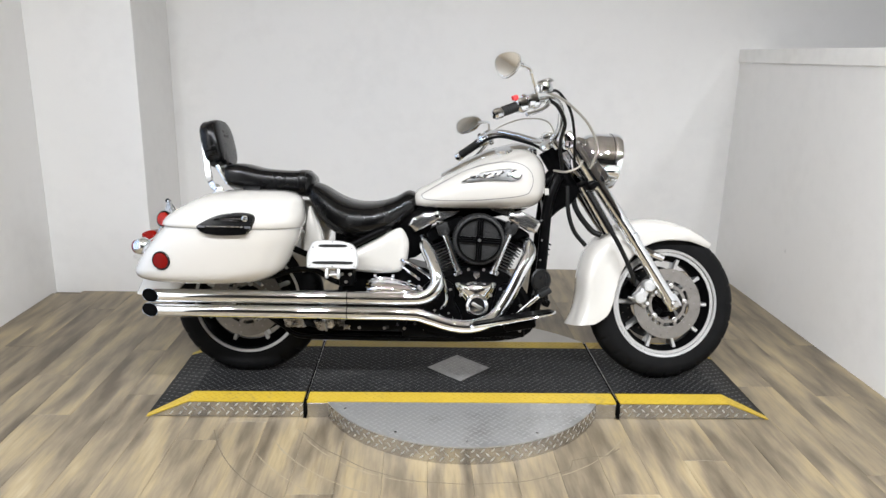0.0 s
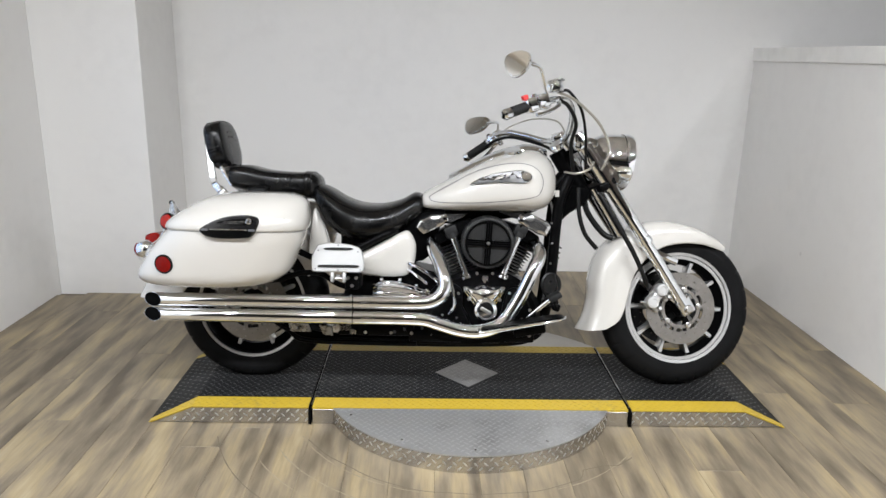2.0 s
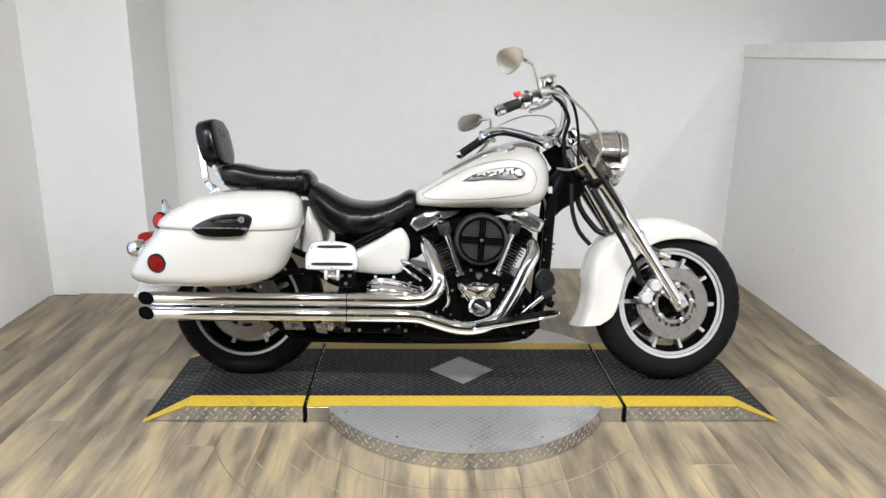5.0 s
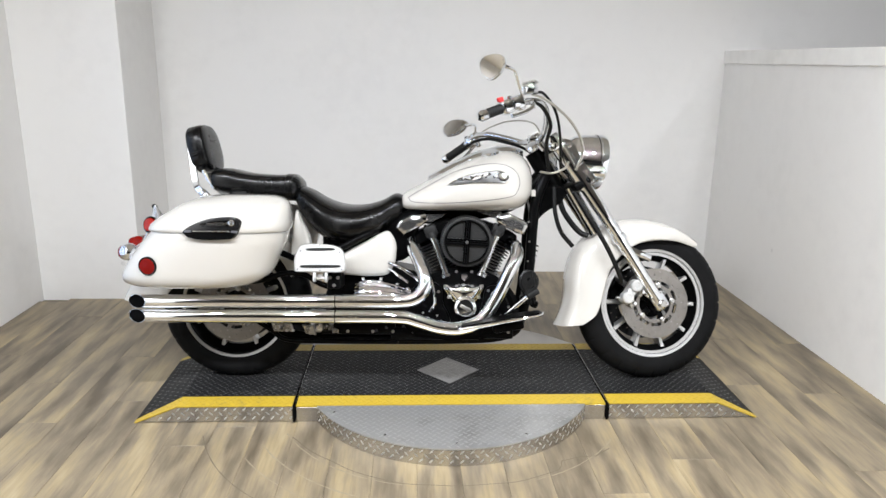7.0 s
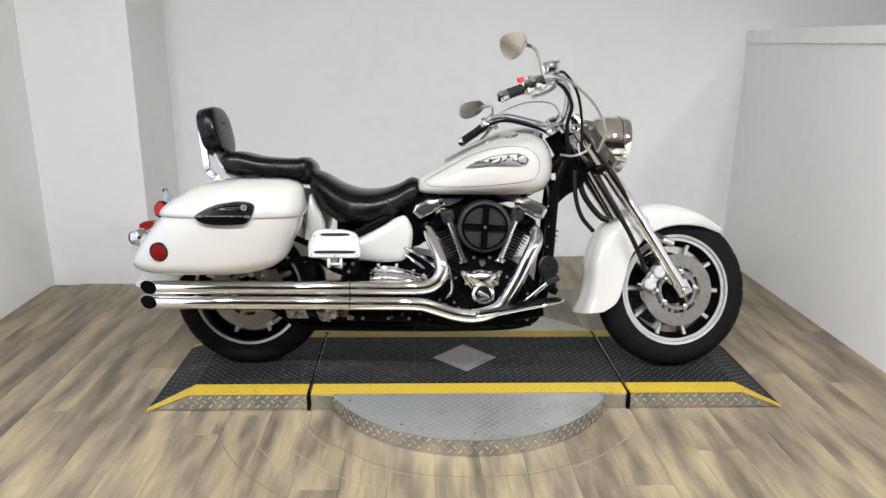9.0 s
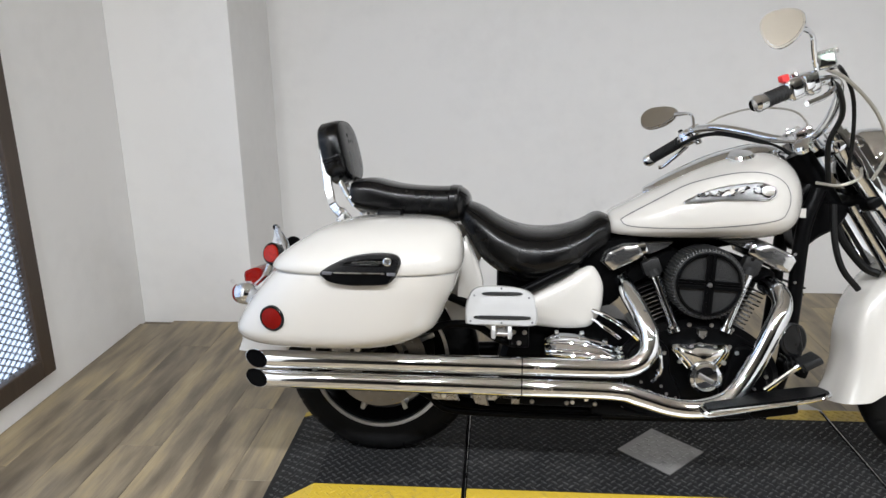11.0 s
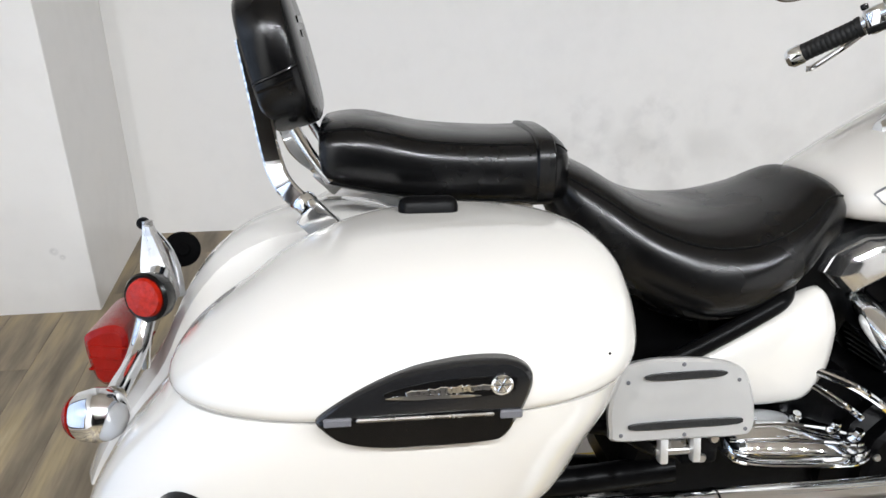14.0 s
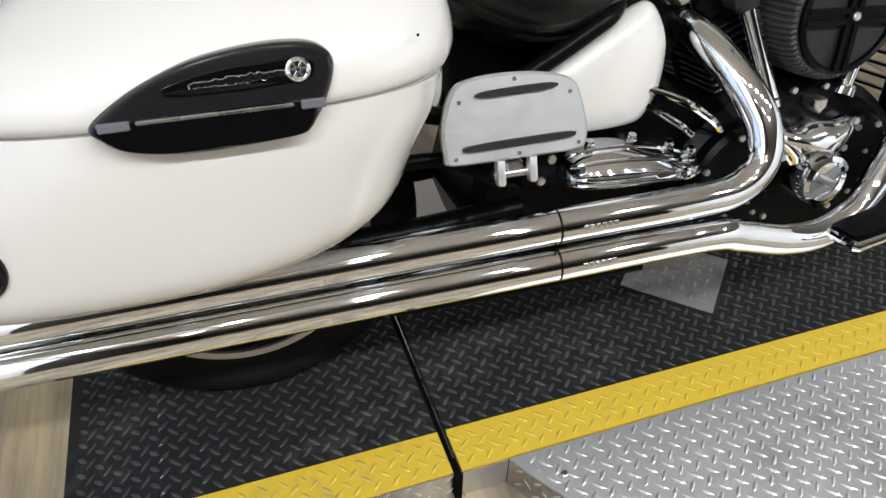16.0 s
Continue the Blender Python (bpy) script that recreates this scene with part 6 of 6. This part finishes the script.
# belt side bits seen under the pipes
for x, z, w, h, mt in ((-0.50, 0.235, 0.10, 0.05, M_STEEL), (-0.36, 0.225, 0.30, 0.05, M_BLACK), (-0.05, 0.205, 0.36, 0.05, M_BLACK), (0.20, 0.215, 0.12, 0.06, M_BLACK)):
    bm = bmesh.new()
    rbox(bm, (w, 0.10, h), pose(x, -0.10, z), 0.008, 2)
    part("lower_case", bm, mt, eng)
bolts("case_bolt", [(x, -0.15, 0.215) for x in (-0.40, -0.30, -0.22, -0.14, -0.02, 0.18, 0.24)], (0, -1, 0), 0.007, 0.008, M_STEEL, eng)

# silver brackets low down behind the pipes
for outline, y in (([(-0.700, 0.255), (-0.625, 0.248), (-0.610, 0.215), (-0.690, 0.215)], -0.175), ([(-0.580, 0.242), (-0.535, 0.238), (-0.525, 0.200), (-0.565, 0.205)], -0.17), ([(-0.46, 0.226), (-0.435, 0.226), (-0.435, 0.208), (-0.46, 0.208)], -0.168)):
    bm = bmesh.new()
    slab(bm, outline, y, y + 0.02, 0.003, smooth=False)
    part("frame_bracket", bm, M_STEEL, bike)
bolts("frame_bolt", [(-0.285, -0.165, 0.223), (-0.246, -0.165, 0.234), (-0.178, -0.165, 0.240), (-0.10, -0.165, 0.232), (-0.655, -0.18, 0.232)], (0, -1, 0), 0.008, 0.01, M_CHROME, bike)

# white side cover
bm = bmesh.new()
SC = [(-0.478, 0.475), (-0.474, 0.496), (-0.458, 0.512), (-0.40, 0.544), (-0.33, 0.581), (-0.262, 0.617), (-0.232, 0.618), (-0.208, 0.575), (-0.206, 0.53), (-0.213, 0.49), (-0.235, 0.452), (-0.265, 0.441), (-0.34, 0.439), (-0.44, 0.447), (-0.468, 0.46)]
so = np.array(crom(SC, 4, True))
sc_ = so.mean(0)
loft(bm, [[Vector((*(sc_ + (p - sc_) * f), y)).xzy for p in so] for f, y in ((0.97, -0.145), (1.0, -0.150), (0.985, -0.161), (0.93, -0.174), (0.80, -0.184), (0.5, -0.192), (0.1, -0.194))])
part("side_cover", bm, M_WHITE, bike, "pearl white side cover", smooth=60)
bm = bmesh.new()
slab(bm, [(-0.62, 0.50), (-0.615, 0.62), (-0.60, 0.70), (-0.580, 0.66), (-0.556, 0.605), (-0.546, 0.55), (-0.56, 0.50)], -0.10, -0.165, 0.01)
part("fender_strut_cover", bm, M_WHITE, bike, "pearl white fender strut cover", smooth=60)

# folded passenger footboard
bm = bmesh.new()
FP = [(-0.588, 0.500), (-0.588, 0.54), (-0.572, 0.580), (-0.546, 0.592), (-0.495, 0.594), (-0.442, 0.588), (-0.410, 0.574), (-0.397, 0.537), (-0.395, 0.498), (-0.412, 0.485), (-0.492, 0.485), (-0.578, 0.486)]
slab(bm, FP, -0.305, -0.322, 0.004)
FOLD = Matrix.Translation((0.003, 0.016, -0.016)) @ Matrix.Translation((0, -0.31, 0.49)) @ Matrix.Rotation(radians(-11), 4, "X") @ Matrix.Translation((0, 0.31, -0.49))
fb = part("passenger_footboard", bm, M_ALU, bike, "folded-up aluminium footboard with black rubber strips")
fb.matrix_basis = FOLD
for z, x0, x1 in ((0.572, -0.545, -0.435), (0.507, -0.565, -0.413)):
    bm = bmesh.new()
    slab(bm, [(x0, z - 0.001), (x0 + 0.018, z + 0.004), (x1 - 0.018, z + 0.005), (x1, z + 0.001), (x1 - 0.018, z - 0.004), (x0 + 0.018, z - 0.005)], -0.320, -0.328, 0.002)
    part("rubber_strip", bm, M_GRIP, fb, "black rubber strip")
bolts("screw", [(x, -0.3215, z) for x, z in ((-0.565, 0.565), (-0.492, 0.586), (-0.418, 0.562), (-0.574, 0.495), (-0.408, 0.495), (-0.49, 0.492))], (0, -1, 0), 0.0028, 0.002, M_PIN, fb)
bm = bmesh.new()
for x in (-0.512, -0.468):
    rbox(bm, (0.012, 0.018, 0.040), pose(x, -0.305, 0.468), 0.004, 2)
    part("hinge_prong", bm, M_ALU, fb)
    bm = bmesh.new()
tube(bm, [(-0.520, -0.298, 0.462), (-0.460, -0.298, 0.462)], 0.006, 12, smooth=False)
rbox(bm, (0.026, 0.02, 0.024), pose(-0.49, -0.292, 0.468), 0.004, 1)
part("hinge_pin", bm, M_STEEL, fb)
bm = bmesh.new()
rbox(bm, (0.055, 0.12, 0.07), pose(-0.44, -0.20, 0.435), 0.008, 2)
fbk = part("footboard_mount", bm, M_BLACK, bike)
bolts("mount_bolt", [(x, -0.26, z) for x, z in ((-0.455, 0.445), (-0.425, 0.445), (-0.44, 0.415))], (0, -1, 0), 0.007, 0.008, M_STEEL, fbk)

# rider footboard and brake pedal
bm = bmesh.new()
m = Matrix.Translation((0.200, -0.315, 0.298)) @ Matrix.Rotation(radians(-10), 4, "Y")
pl_ = [(-0.16, -0.045), (-0.14, -0.05), (0.10, -0.05), (0.145, -0.035), (0.155, 0.0), (0.145, 0.035), (0.10, 0.05), (-0.14, 0.05), (-0.16, 0.045)]
loft(bm, [[m @ Vector((x, y, z)) for x, y in pl_] for z in (-0.008, 0.0)])
rf_ = part("rider_footboard", bm, M_BLACK, bike, "long black rider footboard with a bright edge")
bm = bmesh.new()
tube(bm, [m @ Vector(p) for p in ((-0.166, 0.02, -0.004), (-0.162, -0.042, -0.005), (-0.142, -0.052, -0.006), (0.0, -0.053, -0.004), (0.10, -0.052, -0.003), (0.147, -0.036, -0.002), (0.157, 0.0, -0.002))],
     [0.007, 0.0085, 0.0085, 0.006, 0.0045, 0.004, 0.003], 10, 3)
part("edge_trim", bm, M_CHROME, rf_, "bright rounded edge trim")
bm = bmesh.new()
loft(bm, [[m @ Vector((x * 0.96, y * 0.90, z)) for x, y in pl_] for z in (0.0, 0.005)])
part("rubber_mat", bm, M_BLACK, rf_, "black ribbed rubber mat")
bm = bmesh.new()
rbox(bm, (0.12, 0.06, 0.04), m @ pose(0.02, 0.03, -0.035), 0.01, 2)
part("bracket", bm, M_BLACK, rf_)
bm = bmesh.new()
tube(bm, [(0.22, -0.24, 0.30), (0.27, -0.245, 0.345), (0.300, -0.25, 0.372), (0.315, -0.265, 0.385)], 0.008, 10)
bp_ = part("brake_pedal", bm, M_CHROME, bike)
bm = bmesh.new()
rbox(bm, (0.05, 0.075, 0.022), Matrix.Translation((0.318, -0.27, 0.392)) @ pose(0, 0, 0, 0, -30, 0), 0.006, 2)
part("pedal_pad", bm, M_GRIP, bp_, "black rubber brake pedal pad")
bm = bmesh.new()
lathe(bm, [(0.0001, -0.03), (0.022, -0.028), (0.030, -0.010), (0.044, 0.0), (0.046, 0.008), (0.040, 0.013), (0.030, 0.011), (0.012, 0.018), (0.0001, 0.019)], (0.318, -0.125, 0.418), (0.45, -0.88, 0.12), 28)
horn = part("horn", bm, M_GLOSSBLACK, bike, "round black horn")
bm = bmesh.new()
lathe(bm, [(0.041, 0.0), (0.0475, 0.003), (0.0475, 0.009), (0.041, 0.012)], (0.318, -0.125, 0.418), (0.45, -0.88, 0.12), 28, ring=True)
part("horn_rim", bm, M_FIN_SHADED_DISC, horn)
bm = bmesh.new()
rbox(bm, (0.062, 0.060, 0.034), Matrix.Translation((0.318, -0.135, 0.352)) @ pose(0, 0, 0, 0, -14, 0), 0.010, 3)
rbox(bm, (0.030, 0.050, 0.030), Matrix.Translation((0.342, -0.14, 0.330)) @ pose(0, 0, 0, 0, 20, 0), 0.008, 2)
reg = part("regulator", bm, M_BLACK, bike)
for k in range(4):
    bm = bmesh.new()
    rbox(bm, (0.004, 0.056, 0.044), Matrix.Translation((0.299 + 0.013 * k, -0.138, 0.354)) @ pose(0, 0, 0, 0, -14, 0), 0.0012, 1)
    part("regulator_fin", bm, M_FIN_SHADED_DISC, reg)
bm = bmesh.new()
tube(bm, [(0.33, -0.12, 0.46), (0.342, -0.128, 0.40), (0.336, -0.132, 0.36)], 0.007, 8, 5)
part("horn_lead", bm, M_CABLE, horn)


# ---- mesh screen on the side wall ----
screen = thing("mesh_screen", "dark wood framed wire-mesh window screen on the side wall", "screen", pose(LEFT + 0.026, 0.0, 0.0))
SY0, SY1, SZ0, SZ1, SW = -1.1, 0.69, 0.112, 1.95, 0.075
for y, z, ys, zs in ((SY1 - SW / 2, (SZ0 + SZ1) / 2, SW, SZ1 - SZ0), (SY0 + SW / 2, (SZ0 + SZ1) / 2, SW, SZ1 - SZ0), ((SY0 + SY1) / 2, SZ0 + SW / 2, SY1 - SY0 - 2 * SW - 0.002, SW), ((SY0 + SY1) / 2, SZ1 - SW / 2, SY1 - SY0 - 2 * SW - 0.002, SW)):
    bm = bmesh.new()
    rbox(bm, (0.045, ys, zs), pose(0, y, z), 0.003, 1)
    part("frame_board", bm, M_FENCEWOOD, screen)
bm = bmesh.new()
rbox(bm, (0.006, SY1 - SY0 - 0.1, SZ1 - SZ0 - 0.1), pose(-0.016, (SY0 + SY1) / 2, (SZ0 + SZ1) / 2), 0)
part("backing", bm, M_BLUEBACK, screen, "pale blue daylit glazing behind the metal mesh", smooth=0)
verts, faces = [], []
for dirn in (1, -1):
    for k in range(-70, 80):
        y0, z0 = SY0 + SW, SZ0 + SW + k * 0.0285
        y1, z1 = SY1 - SW, SZ0 + SW + k * 0.0285 + dirn * (SY1 - SY0 - 2 * SW) * 0.62
        pts = []
        for u in np.linspace(0, 1, 90):
            y, z = y0 + (y1 - y0) * u, z0 + (z1 - z0) * u
            if SZ0 + SW <= z <= SZ1 - SW:
                pts.append((y, z))
        if len(pts) > 1:
            (ya, za), (yb, zb) = pts[0], pts[-1]
            i = len(verts)
            for x in (-0.002, 0.004):
                verts += [(x, ya, za - 0.003), (x, ya, za + 0.003), (x, yb, zb + 0.003), (x, yb, zb - 0.003)]
            faces += [(i + 4, i + 5, i + 6, i + 7), (i, i + 4, i + 7, i + 3), (i + 1, i + 2, i + 6, i + 5)]
me = bpy.data.meshes.new("wire_mesh")
me.from_pydata(verts, [], faces)
me.materials.append(M_MESH)
ob = new("wire_mesh", me)
ob.parent = screen
tagged(ob, "galvanised diamond wire mesh", kind="stuff")


# ---- floor planks ----
floor = thing("floor", "weathered grey and tan wood-look plank floor", "floor", pose(0, 0, 0))
tagged(floor, kind="structure")
PW, PL, GAP = 0.152, 1.22, 0.0006


def plank_mesh(w, l, t=0.012):
    bm = bmesh.new()
    h = 0.0008
    lp = lambda i, z: [Vector((-w / 2 + i, -l / 2 + i, z)), Vector((w / 2 - i, -l / 2 + i, z)), Vector((w / 2 - i, l / 2 - i, z)), Vector((-w / 2 + i, l / 2 - i, z))]
    loft(bm, [lp(0, -t), lp(0, -h), lp(h, 0)])
    me = bpy.data.meshes.new("plank")
    bmesh.ops.recalc_face_normals(bm, faces=bm.faces)
    bm.to_mesh(me)
    bm.free()
    me.materials.append(M_PLANK)
    return me


rp = random.Random(21)
shared = plank_mesh(PW - GAP, PL - GAP)
x = LEFT + PW / 2
while x < RIGHT:
    y = -3.25 + PL / 2 - rp.random() * PL
    while y - PL / 2 < BACK - 0.05:
        a, b = y - PL / 2, y + PL / 2
        hi = (PIL_Y if x + PW / 2 <= PIL_X else BACK) - 0.002
        if b <= hi:
            ob = new("plank", shared)
            ob.location = (x, y, 0)
        elif a < hi - 0.05:
            ob = new("plank", plank_mesh(PW - GAP, hi - a - GAP))
            ob.location = (x, (a + hi) / 2, 0)
        else:
            ob = None
        if ob:
            ob.parent = floor
            if rp.random() < 0.5:
                ob.rotation_euler = (0, 0, math.pi if b <= hi else 0)
        y += PL
    x += PW
# boards out of view, behind the camera and beyond the half wall
verts, faces = [], []
for x0, x1, y0, y1 in ((LEFT, RIGHT, FRONT, -3.26), (RIGHT, FAR, FRONT, BACK)):
    nx = int((x1 - x0) / PW) + 1
    for i in range(nx):
        k = len(verts)
        a, b = x0 + i * PW, min(x1, x0 + (i + 1) * PW - GAP)
        verts += [(a, y0, -0.0008), (b, y0, -0.0008), (b, y1, -0.0008), (a, y1, -0.0008)]
        faces.append((k, k + 1, k + 2, k + 3))
me = bpy.data.meshes.new("far_planks")
me.from_pydata(verts, [], faces)
# dark colour stands in for missing light on these unseen boards
me.materials.append(M_UNLIT_FLOOR)
ob = new("far_planks", me)
ob.parent = floor
tagged(ob, kind="stuff")
# curved cut in the floor round the turntable
bm = bmesh.new()
line = []
for a in np.linspace(math.pi + 0.55, math.tau - 1.05, 44):
    r = 0.697 + 0.004 * math.sin(a * 9) + 0.002 * math.sin(a * 23)
    line.append((DISC_C[0] + r * math.cos(a), DISC_C[1] + r * math.sin(a), 0.0004))
line += [(0.36, -0.335, 0.0004), (0.37, -0.30, 0.0004), (0.44, -0.275, 0.0004), (0.50, -0.27, 0.0004), (0.56, -0.22, 0.0004)]
vs = [[bm.verts.new((x, y, z)), bm.verts.new((x * 1.005, y - 0.0032, z))] for x, y, z in line]
for a, b in zip(vs[:-1], vs[1:]):
    bm.faces.new((a[0], a[1], b[1], b[0]))
part("floor_cut", bm, M_JOINT, floor, "dark curved cut in the planks", smooth=0)
# pale rubbed rings round the turntable
for r0, r1, t0, t1 in ((0.712, 0.719, 0.50, 1.30), (0.815, 0.823, 0.55, 1.15), (0.712, 0.718, 1.95, 2.55), (0.90, 0.906, 0.60, 1.0)):
    bm = bmesh.new()
    vs = []
    for a in np.linspace(math.pi + t0, math.pi + t1, 40):
        w = 0.5 + 0.5 * math.sin(a * 31) * math.sin(a * 13)
        vs.append([bm.verts.new((DISC_C[0] + q * math.cos(a), DISC_C[1] + q * math.sin(a), 0.0003)) for q in (r0 + 0.004 * math.sin(a * 5), r0 + 0.004 * math.sin(a * 5) + (r1 - r0) * (0.3 + 0.7 * w))])
    for a, b in zip(vs[:-1], vs[1:]):
        bm.faces.new((a[0], a[1], b[1], b[0]))
    part("rubbed_ring", bm, M_RUBBED, floor, "pale rubbed arc on the planks", smooth=0)
# worn arc further out
bm = bmesh.new()
vs = []
for a in np.linspace(math.pi + 0.36, math.pi + 0.95, 30):
    r = 1.0 + 0.006 * math.sin(a * 7)
    w = 0.0012 + 0.0012 * (0.5 + 0.5 * math.sin(a * 60))
    vs.append([bm.verts.new((DISC_C[0] + q * math.cos(a), DISC_C[1] + q * math.sin(a), 0.0004)) for q in (r - w, r + w)])
for a, b in zip(vs[:-1], vs[1:]):
    bm.faces.new((a[0], a[1], b[1], b[0]))
part("floor_cut", bm, M_JOINT, floor, smooth=0)
# pale worn floor showing behind the platform
bm = bmesh.new()
arc_b = [(DISC_C[0] + 0.83 * math.cos(a), DISC_C[1] + 0.83 * math.sin(a)) for a in np.linspace(0.475, math.pi - 0.475, 40)]
loft(bm, [[Vector((x, y, -0.004)) for x, y in arc_b], [Vector((x, y, 0.0008)) for x, y in arc_b]])
part("floor_inlay", bm, M_PALE, floor, "pale worn floor inlay", smooth=0)
